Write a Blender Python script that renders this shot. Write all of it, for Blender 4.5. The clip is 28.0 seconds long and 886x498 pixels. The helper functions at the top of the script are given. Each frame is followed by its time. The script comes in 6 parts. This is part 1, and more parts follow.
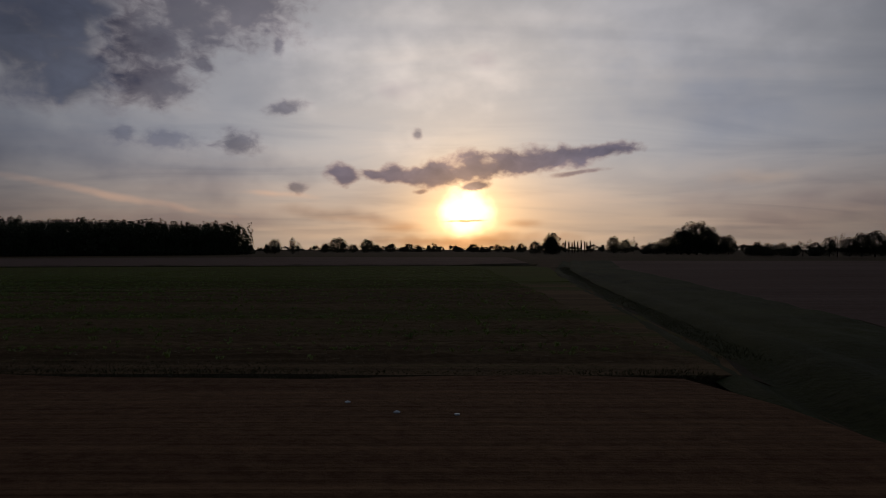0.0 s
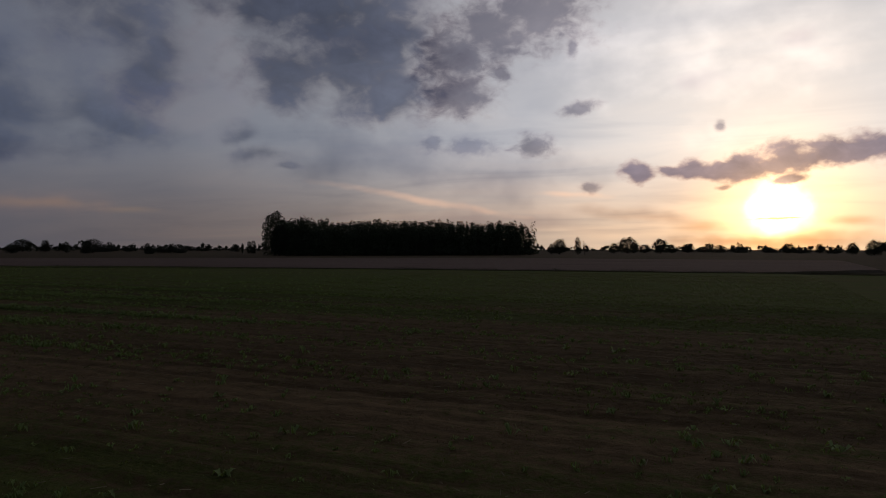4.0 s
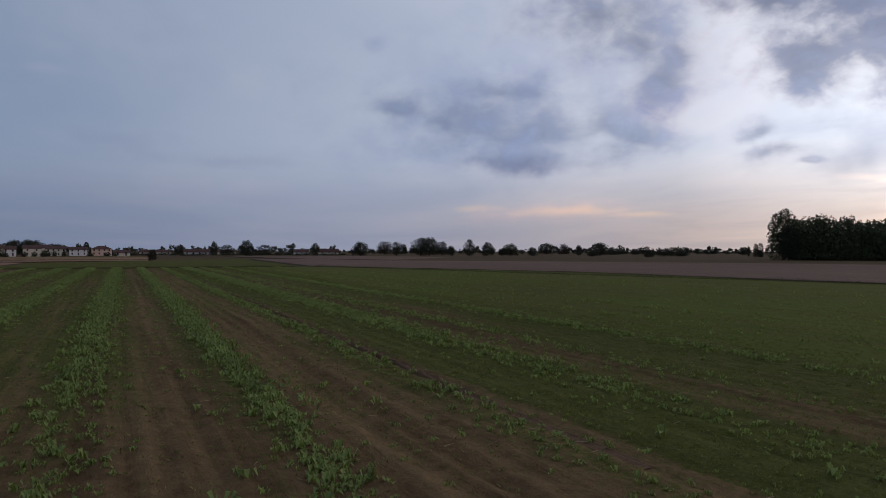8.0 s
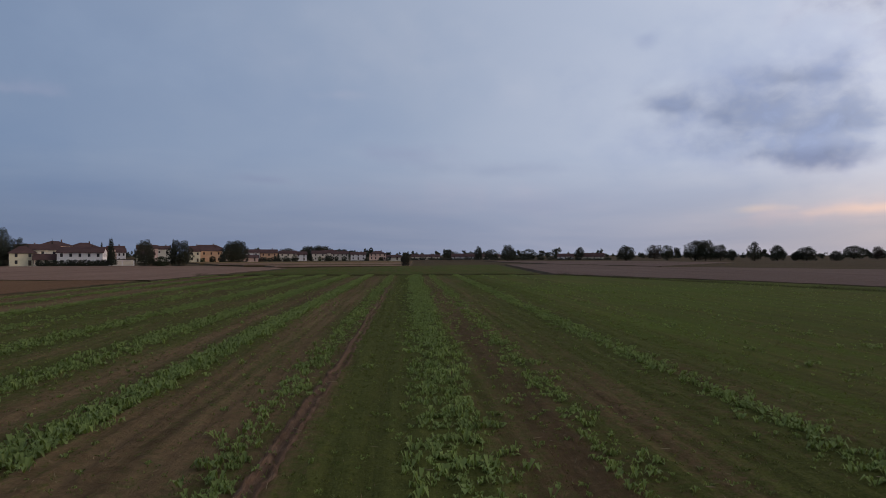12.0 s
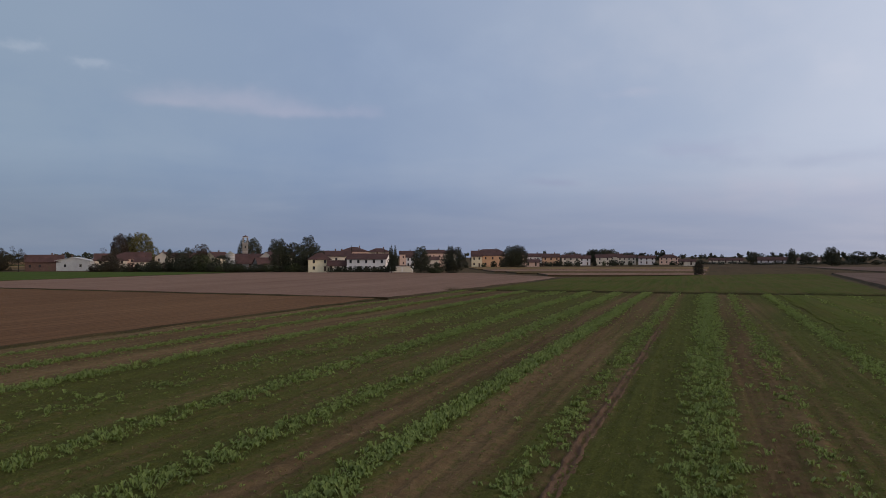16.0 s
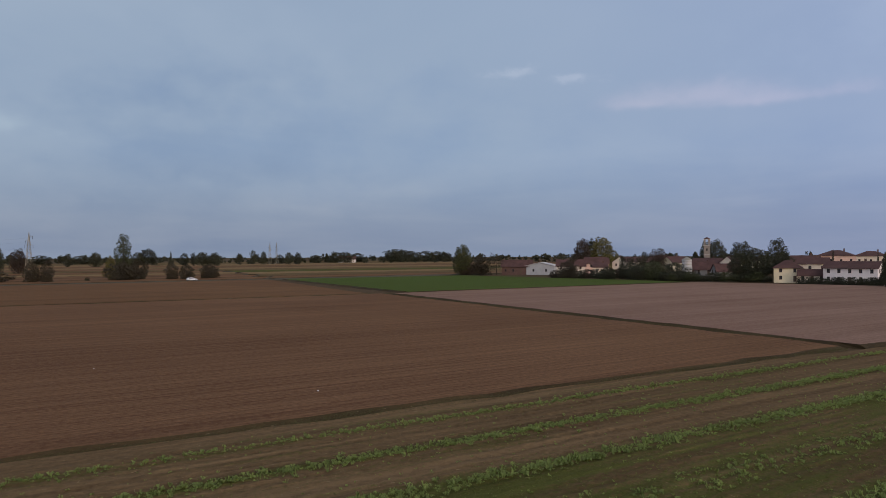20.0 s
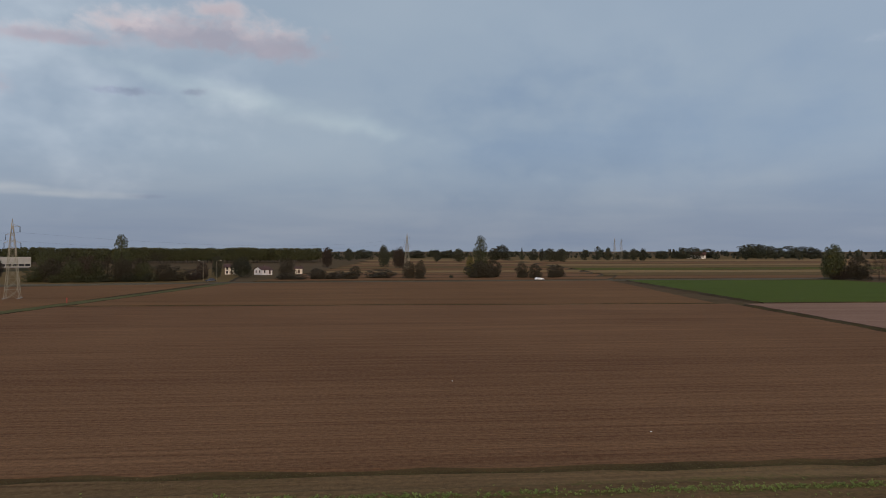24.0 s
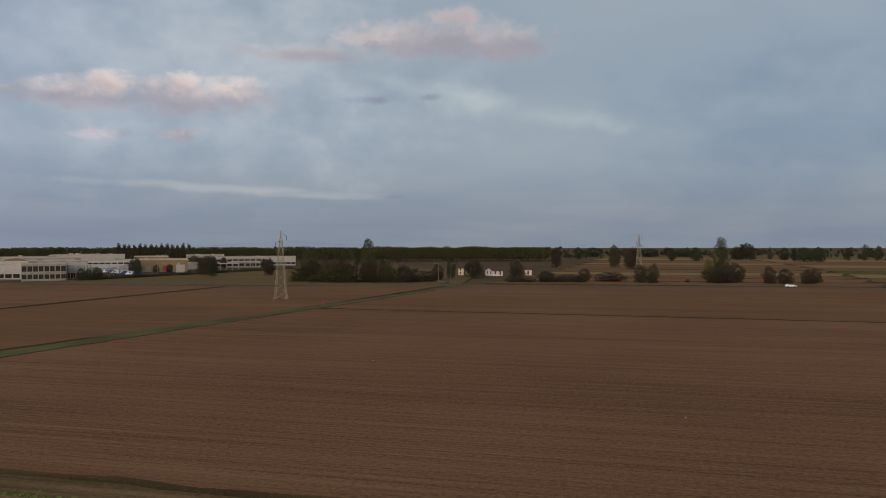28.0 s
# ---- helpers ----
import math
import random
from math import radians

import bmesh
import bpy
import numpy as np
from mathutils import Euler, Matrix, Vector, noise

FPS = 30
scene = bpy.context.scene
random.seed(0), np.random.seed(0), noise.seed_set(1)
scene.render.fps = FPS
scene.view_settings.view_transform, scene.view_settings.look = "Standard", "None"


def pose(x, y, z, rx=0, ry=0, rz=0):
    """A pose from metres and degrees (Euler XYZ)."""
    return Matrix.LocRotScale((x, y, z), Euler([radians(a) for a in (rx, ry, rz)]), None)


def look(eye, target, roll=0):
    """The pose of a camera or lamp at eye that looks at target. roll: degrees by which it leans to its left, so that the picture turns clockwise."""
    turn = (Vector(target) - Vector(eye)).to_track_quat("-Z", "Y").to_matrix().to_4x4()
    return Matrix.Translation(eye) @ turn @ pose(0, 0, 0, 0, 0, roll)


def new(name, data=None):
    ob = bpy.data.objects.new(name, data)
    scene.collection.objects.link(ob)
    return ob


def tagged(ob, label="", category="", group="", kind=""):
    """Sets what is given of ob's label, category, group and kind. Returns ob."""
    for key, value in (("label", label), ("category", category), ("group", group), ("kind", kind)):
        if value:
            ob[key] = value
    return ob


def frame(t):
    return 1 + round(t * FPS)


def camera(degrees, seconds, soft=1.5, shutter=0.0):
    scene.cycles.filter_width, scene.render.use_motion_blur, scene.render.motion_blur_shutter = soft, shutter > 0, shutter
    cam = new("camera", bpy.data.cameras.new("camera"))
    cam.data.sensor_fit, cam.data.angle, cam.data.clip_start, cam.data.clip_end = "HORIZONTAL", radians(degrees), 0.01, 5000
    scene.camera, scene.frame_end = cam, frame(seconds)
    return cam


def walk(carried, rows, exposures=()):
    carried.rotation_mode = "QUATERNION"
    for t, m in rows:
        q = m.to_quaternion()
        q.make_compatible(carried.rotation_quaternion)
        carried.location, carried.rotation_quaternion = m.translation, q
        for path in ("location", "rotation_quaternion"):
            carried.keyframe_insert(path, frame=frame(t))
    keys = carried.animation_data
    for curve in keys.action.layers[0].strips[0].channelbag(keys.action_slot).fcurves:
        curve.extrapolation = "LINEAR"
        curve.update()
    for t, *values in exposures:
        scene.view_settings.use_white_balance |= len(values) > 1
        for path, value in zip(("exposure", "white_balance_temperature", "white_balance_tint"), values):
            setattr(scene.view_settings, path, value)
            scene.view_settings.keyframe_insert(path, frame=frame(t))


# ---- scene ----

# seconds, stops, kelvin, tint
EXPO = [(0.0, -3.1, 6300, 14), (2.5, -2.95, 6300, 13), (5.0, -1.97, 6300, 13), (6.5, -1.05, 6320, 11), (8.0, -0.65, 6350, 11), (11.0, -0.45, 6450, 11), (14.0, -0.32, 6650, 12), (17.0, -0.05, 6900, 12),
        (20.0, 0.07, 6800, 14), (25.0, 0.02, 7300, 12), (28.0, -0.04, 7550, 12)]

# ---- camera ----
def shot(x, y, z, turn, tilt, lean):
    return pose(x, y, z, 90 + tilt, 0, turn) @ pose(0, 0, 0, 0, 0, lean)


cam = camera(64.84, 28.0, soft=0.8)
WALK = [
    (0.0, -0.00, 0.00, 3.58, 0.00, -0.00, -0.01),
    (0.5, 0.10, 3.51, 3.67, 1.13, -0.00, -0.04),
    (1.0, 0.17, 7.11, 3.73, 2.76, -0.00, -0.04),
    (1.5, 0.21, 10.74, 3.77, 4.56, -0.02, 0.09),
    (2.0, 0.22, 14.41, 3.79, 6.71, -0.02, 0.09),
    (2.5, 0.18, 18.10, 3.80, 10.09, -0.02, 0.09),
    (4.5, -1.04, 33.13, 3.73, 28.85, 0.01, 0.12),
    (5.0, -2.09, 36.68, 3.78, 33.95, 0.04, 0.19),
    (5.5, -3.27, 39.91, 3.83, 38.96, 0.05, 0.24),
    (6.0, -4.59, 43.06, 3.88, 44.51, 0.07, 0.23),
    (6.5, -6.13, 45.99, 3.93, 49.81, 0.08, 0.22),
    (7.0, -7.83, 48.84, 3.98, 55.55, 0.11, 0.16),
    (7.5, -9.76, 51.52, 4.02, 60.18, 0.11, 0.02),
    (8.0, -11.97, 54.05, 4.06, 64.10, 0.15, 0.09),
    (8.5, -14.32, 56.34, 4.09, 67.35, 0.20, 0.10),
    (9.0, -16.97, 58.50, 4.10, 70.72, 0.21, 0.14),
    (9.5, -19.70, 60.39, 4.09, 73.91, 0.25, 0.06),
    (10.0, -22.55, 62.07, 4.11, 77.20, 0.30, 0.03),
    (10.5, -25.41, 63.52, 4.15, 79.97, 0.34, 0.03),
    (11.0, -28.53, 64.84, 4.24, 82.25, 0.38, 0.02),
    (11.5, -31.61, 65.86, 4.34, 84.18, 0.42, -0.02),
    (13.5, -44.99, 68.46, 5.12, 91.56, 0.52, 0.01),
    (14.0, -48.31, 68.73, 5.38, 93.78, 0.52, -0.05),
    (14.5, -51.56, 68.86, 5.66, 97.35, 0.54, -0.01),
    (15.0, -54.84, 68.92, 5.92, 101.32, 0.57, -0.05),
    (15.5, -58.16, 68.74, 6.14, 105.09, 0.57, -0.07),
    (16.0, -61.54, 68.44, 6.36, 109.54, 0.62, -0.12),
    (16.5, -64.86, 67.92, 6.57, 113.24, 0.67, -0.16),
    (17.0, -68.16, 67.21, 6.79, 116.79, 0.69, -0.14),
    (17.5, -71.24, 66.37, 7.03, 120.31, 0.73, -0.09),
    (18.0, -74.23, 65.44, 7.35, 122.95, 0.77, -0.19),
    (19.0, -77.10, 64.36, 9.60, 140.55, 0.67, -0.12),
    (19.5, -77.28, 64.39, 10.04, 143.79, 0.61, -0.15),
    (20.0, -77.50, 64.46, 10.46, 146.73, 0.53, -0.23),
    (20.5, -77.63, 64.53, 10.88, 149.77, 0.49, -0.07),
    (21.0, -77.71, 64.63, 11.31, 153.24, 0.42, -0.09),
    (21.5, -77.76, 64.78, 11.75, 157.90, 0.36, -0.04),
    (22.0, -77.79, 64.98, 12.20, 161.76, 0.31, -0.06),
    (22.5, -77.77, 65.21, 12.65, 165.98, 0.22, -0.02),
    (24.5, -78.03, 66.06, 14.54, 176.98, -0.03, -0.04),
    (25.0, -78.10, 65.89, 14.97, 179.60, -0.08, -0.05),
    (25.5, -78.13, 65.72, 15.39, 181.67, -0.09, -0.06),
    (26.0, -78.16, 65.69, 15.80, 183.92, -0.13, -0.04),
    (26.5, -78.21, 65.75, 16.21, 186.64, -0.16, -0.04),
    (27.0, -78.23, 65.78, 16.61, 189.19, -0.20, -0.02),
    (27.5, -78.26, 65.79, 17.01, 191.40, -0.23, -0.07),
    (28.0, -78.28, 65.79, 17.41, 193.23, -0.29, -0.08),
]
walk(cam, [(r[0], shot(*r[1:])) for r in WALK], EXPO)

# ---- world ----
SUN_AZ, SUN_EL = -1.9, 3.0          # degrees: azimuth counted to the left of +y, height
SUN_DIR = Vector((-math.sin(radians(SUN_AZ)) * math.cos(radians(SUN_EL)),
                  math.cos(radians(SUN_AZ)) * math.cos(radians(SUN_EL)), math.sin(radians(SUN_EL))))

world = bpy.data.worlds.new("evening_sky")
scene.world = world
world.use_nodes = True
WT = world.node_tree
WT.nodes.clear()


def link(tree, socket, value):
    if isinstance(value, bpy.types.NodeSocket):
        tree.links.new(value, socket)
    elif value is not None:
        socket.default_value = value


def op(tree, kind, a, b=None, c=None, clamp=False):
    n = tree.nodes.new("ShaderNodeMath")
    n.operation, n.use_clamp = kind, clamp
    for s, v in zip(n.inputs, (a, b, c)):
        link(tree, s, v)
    return n.outputs[0]


def vop(tree, kind, a, b=None):
    n = tree.nodes.new("ShaderNodeVectorMath")
    n.operation = kind
    link(tree, n.inputs[0], a)
    if b is not None:
        link(tree, n.inputs[3] if kind == "SCALE" else n.inputs[1], b)
    return n.outputs["Value"] if kind in ("DOT_PRODUCT", "LENGTH") else n.outputs[0]


def blend(tree, factor, a, b, mode="MIX"):
    n = tree.nodes.new("ShaderNodeMix")
    n.data_type, n.blend_type = "RGBA", mode
    n.clamp_factor = True
    link(tree, n.inputs[0], factor)
    for s, v in ((n.inputs[6], a), (n.inputs[7], b)):
        link(tree, s, (*v, 1) if isinstance(v, tuple) and len(v) == 3 else v)
    return n.outputs[2]


def ramp(tree, value, stops):
    n = tree.nodes.new("ShaderNodeValToRGB")
    e = n.color_ramp.elements
    while len(e) < len(stops):
        e.new(0.5)
    for k, (at, col) in enumerate(stops):
        e[k].position = at
        e[k].color = (*col, 1) if isinstance(col, tuple) else (col, col, col, 1)
    link(tree, n.inputs[0], value)
    return n.outputs[0]


def fbm(tree, vector, scale, detail=5.0, rough=0.55, distortion=0.0, out=0):
    n = tree.nodes.new("ShaderNodeTexNoise")
    n.inputs["Scale"].default_value, n.inputs["Detail"].default_value = scale, detail
    n.inputs["Roughness"].default_value, n.inputs["Distortion"].default_value = rough, distortion
    link(tree, n.inputs["Vector"], vector)
    return n.outputs[out]


def smooth(tree, value, low, high):
    n = tree.nodes.new("ShaderNodeMapRange")
    n.interpolation_type = "SMOOTHSTEP"
    link(tree, n.inputs[0], value)
    n.inputs[1].default_value, n.inputs[2].default_value = low, high
    n.inputs[3].default_value, n.inputs[4].default_value = 0.0, 1.0
    return n.outputs[0]


tc = WT.nodes.new("ShaderNodeTexCoord")
DIR = vop(WT, "NORMALIZE", tc.outputs["Generated"])
xyz = WT.nodes.new("ShaderNodeSeparateXYZ")
WT.links.new(DIR, xyz.inputs[0])
DX, DY, DZ = xyz.outputs
AZ = op(WT, "MULTIPLY", op(WT, "ARCTAN2", op(WT, "MULTIPLY", DX, -1.0), DY), 57.29578)   # -180..180, left of the sun is +
AZ = op(WT, "ADD", AZ, op(WT, "MULTIPLY", op(WT, "LESS_THAN", AZ, -100.0), 360.0))
EL = op(WT, "MULTIPLY", op(WT, "ARCSINE", DZ), 57.29578)
TOSUN = vop(WT, "DOT_PRODUCT", DIR, tuple(SUN_DIR))
NEAR = op(WT, "MULTIPLY_ADD", TOSUN, 0.5, 0.5)

sky = WT.nodes.new("ShaderNodeTexSky")
sky.sky_type, sky.sun_disc = "NISHITA", False
sky.sun_elevation, sky.sun_rotation = radians(SUN_EL), radians(-SUN_AZ)
sky.air_density, sky.dust_density, sky.ozone_density = 1.0, 2.0, 1.5
clear = vop(WT, "SCALE", sky.outputs[0], 0.05)

# thin high cloud over the whole sky, lit from the sunset
veil = ramp(WT, NEAR, [(0.0, (0.066, 0.088, 0.116)), (0.1, (0.063, 0.086, 0.118)), (0.27, (0.0655, 0.0875, 0.128)), (0.5, (0.096, 0.117, 0.157)), (0.72, (0.152, 0.170, 0.210)), (0.84, (0.222, 0.234, 0.266)),
                       (0.91, (0.345, 0.355, 0.380)), (0.97, (0.66, 0.65, 0.655)), (0.995, (1.05, 0.98, 0.89)), (1.0, (1.45, 1.24, 0.96))])
veil = vop(WT, "SCALE", veil, 5.0)
# flat layers seen edge-on
DECK = WT.nodes.new("ShaderNodeCombineXYZ")
low = op(WT, "ADD", op(WT, "MAXIMUM", DZ, 0.0), 0.10)
WT.links.new(op(WT, "DIVIDE", DX, low), DECK.inputs[0])
WT.links.new(op(WT, "DIVIDE", DY, low), DECK.inputs[1])
deck = DECK.outputs[0]
stretched_deck = vop(WT, "MULTIPLY", deck, (0.6, 1.1, 1.0))
streaks = fbm(WT, deck, 0.5, 4.0, 0.5, 0.4)
BODY = vop(WT, "MULTIPLY", veil, ramp(WT, streaks, [(0.30, (0.89, 0.92, 0.96)), (0.5, (0.98, 0.985, 0.99)), (0.70, (1.09, 1.06, 1.03))]))
wisps = fbm(WT, stretched_deck, 0.9, 4.0, 0.55, 0.7)
BODY = blend(WT, smooth(WT, NEAR, 0.72, 0.95), BODY, vop(WT, "MULTIPLY", BODY, ramp(WT, wisps, [(0.30, (0.80, 0.82, 0.86)), (0.5, (1.0, 1.0, 1.0)), (0.70, (1.12, 1.08, 1.04))])))
BODY = blend(WT, 0.12, BODY, clear)
# warm glow low over the horizon towards the sunset
rim = op(WT, "MULTIPLY", smooth(WT, EL, 9.0, 0.5), smooth(WT, NEAR, 0.55, 1.0))
BODY = vop(WT, "MULTIPLY", BODY, blend(WT, rim, (1.0, 1.0, 1.0), (1.04, 0.80, 0.58)))
haze = op(WT, "MULTIPLY", smooth(WT, EL, 9.0, 0.0), smooth(WT, NEAR, 0.995, 0.85))
BODY = vop(WT, "MULTIPLY", BODY, blend(WT, haze, (1.0, 1.0, 1.0), (0.76, 0.73, 0.76)))
SKY = BODY

# the sun behind thin cloud
glow = op(WT, "POWER", op(WT, "MAXIMUM", TOSUN, 0.0), 700.0)
wobble = op(WT, "MULTIPLY_ADD", op(WT, "SUBTRACT", fbm(WT, DIR, 30.0, 4.0), 0.5), 0.0012, TOSUN)
disc = op(WT, "POWER", smooth(WT, wobble, math.cos(radians(2.8)), math.cos(radians(0.3))), 1.5)
shine = vop(WT, "ADD", vop(WT, "SCALE", (7.0, 4.3, 1.3), glow), vop(WT, "SCALE", (12.0, 9.0, 5.2), disc))
wide_glow = op(WT, "POWER", op(WT, "MAXIMUM", TOSUN, 0.0), 120.0)
shine = vop(WT, "ADD", shine, vop(WT, "SCALE", (1.9, 0.90, 0.14), wide_glow))
SKY = vop(WT, "ADD", SKY, shine)

FLAT_DIR = vop(WT, "MULTIPLY", DIR, (1.0, 1.0, 1.5))
billow = fbm(WT, FLAT_DIR, 8.0, 3.0, 0.5, 0.25)
ragged = fbm(WT, FLAT_DIR, 22.0, 4.0, 0.55, 0.5)
fray = fbm(WT, FLAT_DIR, 55.0, 4.0, 0.55, 0.6)
centred = lambda v, k: op(WT, "MULTIPLY", op(WT, "SUBTRACT", v, 0.5), k)
SOFT = op(WT, "ADD", op(WT, "ADD", centred(billow, 1.8), centred(ragged, 1.1)), centred(fray, 0.45))
FINE = op(WT, "ADD", op(WT, "ADD", centred(billow, 0.5), centred(ragged, 1.3)), centred(fray, 1.1))
MOTTLE = op(WT, "ADD", op(WT, "ADD", centred(billow, 0.7), centred(ragged, 0.8)), op(WT, "ADD", centred(fray, 0.25), 1.0))


def lump_group():
    """One egg of cloud as a node group: how deep inside it a direction lies, and how high."""
    g = bpy.data.node_groups.new("cloud_lump", "ShaderNodeTree")
    names = ("azimuth", "height", "at_azimuth", "at_height", "wide", "tall", "tilt", "flat", "warp_u", "warp_v", "warp")
    for n in names:
        g.interface.new_socket(n, in_out="INPUT", socket_type="NodeSocketFloat")
    for n in ("depth", "high"):
        g.interface.new_socket(n, in_out="OUTPUT", socket_type="NodeSocketFloat")
    i, o = g.nodes.new("NodeGroupInput"), g.nodes.new("NodeGroupOutput")
    az, el, az0, el0, wide, tall, tilt, flat, wu, wv, warp = i.outputs[:11]
    da = op(g, "SUBTRACT", az, az0)
    de = op(g, "SUBTRACT", op(g, "SUBTRACT", el, el0), op(g, "MULTIPLY", da, tilt))
    u, v = op(g, "MULTIPLY_ADD", wu, warp, op(g, "DIVIDE", da, wide)), op(g, "MULTIPLY_ADD", wv, warp, op(g, "DIVIDE", de, tall))
    v = op(g, "MULTIPLY", v, op(g, "MULTIPLY_ADD", op(g, "LESS_THAN", v, 0.0), op(g, "MULTIPLY", flat, 2.0), 1.0))      # flat base: the lower half is squeezed
    r = op(g, "SUBTRACT", 1.0, op(g, "SQRT", op(g, "ADD", op(g, "MULTIPLY", u, u), op(g, "MULTIPLY", v, v))))
    v = op(g, "SUBTRACT", v, op(g, "MULTIPLY", op(g, "MAXIMUM", op(g, "SUBTRACT", op(g, "ABSOLUTE", u), 0.5), 0.0), 3.0))
    g.links.new(r, o.inputs[0])
    g.links.new(v, o.inputs[1])
    return g


LUMP = lump_group()
WARP_BIG = [op(WT, "MULTIPLY", op(WT, "SUBTRACT", fbm(WT, vop(WT, "ADD", FLAT_DIR, (q, 0.0, 0.0)), 12.0, 3.0, 0.5), 0.5), 2.2) for q in (3.0, 7.0)]
WARP_SMALL = [op(WT, "MULTIPLY", op(WT, "SUBTRACT", fbm(WT, vop(WT, "ADD", FLAT_DIR, (q, 0.0, 0.0)), 34.0, 3.0, 0.5), 0.5), 2.2) for q in (3.0, 7.0)]


def cloud(base, lumps, edge, core, strength=0.9, soft=0.6, rag=1.0, fine=False, lit=(0, 0, 0), flat=0.0, thick=0.8, grow=1.3, bend=0.65, mottled=True):
    """A cloud made of lumps (azimuth, height, half width, half height, tilt), frayed together. The sky behind is multiplied by edge
    where the cloud is thin and by core where it is thick; lit is added along its upper side."""
    best, high = None, None
    warp = WARP_SMALL if fine else WARP_BIG
    for az, el, wide, tall, tilt in lumps:
        n = WT.nodes.new("ShaderNodeGroup")
        n.node_tree = LUMP
        for k, value in enumerate((AZ, EL, az, el, wide * grow, tall * grow, tilt, flat, *warp, bend)):
            link(WT, n.inputs[k], value)
        best = n.outputs[0] if best is None else op(WT, "SMOOTH_MAX", best, n.outputs[0], 0.5)
        high = n.outputs[1] if high is None else op(WT, "MAXIMUM", high, n.outputs[1])
    depth = op(WT, "ADD", best, op(WT, "MULTIPLY", FINE if fine else SOFT, rag * 1.5))
    mask = op(WT, "MULTIPLY", smooth(WT, depth, 0.0, soft), strength)
    tone = blend(WT, smooth(WT, depth, 0.08, thick), edge, core)
    shade = vop(WT, "MULTIPLY", base, tone)
    if mottled:
        shade = vop(WT, "SCALE", shade, MOTTLE)
    if any(lit):
        shade = vop(WT, "ADD", shade, vop(WT, "SCALE", lit, smooth(WT, op(WT, "ADD", high, centred(ragged, 1.0)), 0.0, 1.0)))
    return blend(WT, mask, base, shade)


def tint(base, lumps, tone, strength=0.7, soft=1.2, rag=0.7):
    """A thin even layer that brightens or darkens the sky."""
    return cloud(base, lumps, tone, tone, strength, soft, rag * 0.35, grow=1.1, bend=0.8, mottled=False)


# thin layers round the sun
SKY = tint(SKY, [(-22, 11.0, 12, 4.5, 0.2)], (0.80, 0.84, 0.92), 0.85, 1.3)
SKY = tint(SKY, [(-30, 3.0, 14, 3.0, 0)], (0.74, 0.70, 0.76), 0.8, 1.3, 0.5)
SKY = tint(SKY, [(-23.5, 5.4, 3.4, 0.8, 0)], (1.25, 1.08, 0.92), 0.6, 1.2, 0.5)
SKY = tint(SKY, [(4, 16.0, 14, 7.0, 0)], (1.58, 1.52, 1.46), 0.75, 1.3)
SKY = tint(SKY, [(-18, 17.5, 15, 5.0, 0.1)], (1.45, 1.42, 1.39), 0.7, 1.3)
SKY = tint(SKY, [(29, 7.6, 13, 3.0, 0)], (0.66, 0.68, 0.75), 0.9, 1.1)
SKY = tint(SKY, [(17, 5.5, 8, 2.6, 0)], (0.64, 0.64, 0.69), 0.8, 1.2)
SKY = tint(SKY, [(22, 2.2, 18, 1.5, 0)], (0.70, 0.65, 0.70), 0.8, 1.2, 0.5)
SKY = tint(SKY, [(26.0, 4.05, 9.5, 0.42, 0.165)], (1.55, 1.28, 1.10), 0.9, 0.9, 0.4)
SKY = tint(SKY, [(13.0, 4.3, 3.4, 0.35, 0.05)], (1.35, 1.12, 0.96), 0.7, 1.0, 0.5)
SKY = tint(SKY, [(7.5, 2.6, 6, 0.7, 0.10)], (0.66, 0.60, 0.58), 0.75, 1.1, 0.6)
# dark bank high on the left of the sun
SKY = tint(SKY, [(30, 17, 15, 6.5, 0)], (0.80, 0.80, 0.86), 0.7, 1.2, 0.8)
SKY = cloud(SKY, [(16.0, 18.6, 4.6, 2.6, 0), (20.0, 17.4, 3.2, 2.4, 0), (22.8, 15.2, 2.8, 2.6, 0), (22.6, 12.3, 2.8, 1.5, 0)], (0.72, 0.65, 0.66), (0.38, 0.37, 0.43), 0.92, 0.65, 0.36, True, grow=1.5, bend=0.4, mottled=False)
SKY = cloud(SKY, [(33.0, 19.5, 7.8, 5.6, 0), (27.8, 16.4, 4.4, 4.4, 0), (36.2, 13.6, 2.6, 2.8, 0), (27.2, 12.4, 2.4, 2.4, 0), (31.5, 14.6, 4.5, 2.8, 0), (38.5, 18.5, 4.0, 2.8, 0)],
            (0.72, 0.65, 0.66), (0.31, 0.34, 0.43), 0.95, 0.7, 0.5, False, thick=0.8, grow=1.5, bend=0.5)
SKY = cloud(SKY, [(19.1, 14.1, 1.4, 0.85, 0.1), (13.2, 15.8, 0.5, 0.8, 0)], (0.70, 0.66, 0.68), (0.44, 0.43, 0.49), 0.9, 0.8, 0.5, True, bend=0.4)
# scattered scraps
SKY = cloud(SKY, [(12.7, 11.2, 1.5, 0.62, -0.18), (16.5, 8.3, 1.9, 1.05, 0.08), (12.0, 4.9, 1.0, 0.5, 0), (2.0, 9.3, 0.45, 0.6, 0)], (0.72, 0.66, 0.68), (0.40, 0.39, 0.45), 0.9, 0.8, 0.55, True, bend=0.4)
SKY = cloud(SKY, [(21.6, 8.4, 2.4, 0.9, 0), (24.8, 8.6, 1.4, 0.8, 0)], (0.86, 0.84, 0.88), (0.58, 0.59, 0.67), 0.8, 0.8, 0.6, True)
SKY = tint(SKY, [(-3.1, 15.2, 1.5, 0.9, 0), (4.1, 12.8, 2.2, 1.1, 0)], (0.78, 0.76, 0.80), 0.7, 1.0, 0.9)
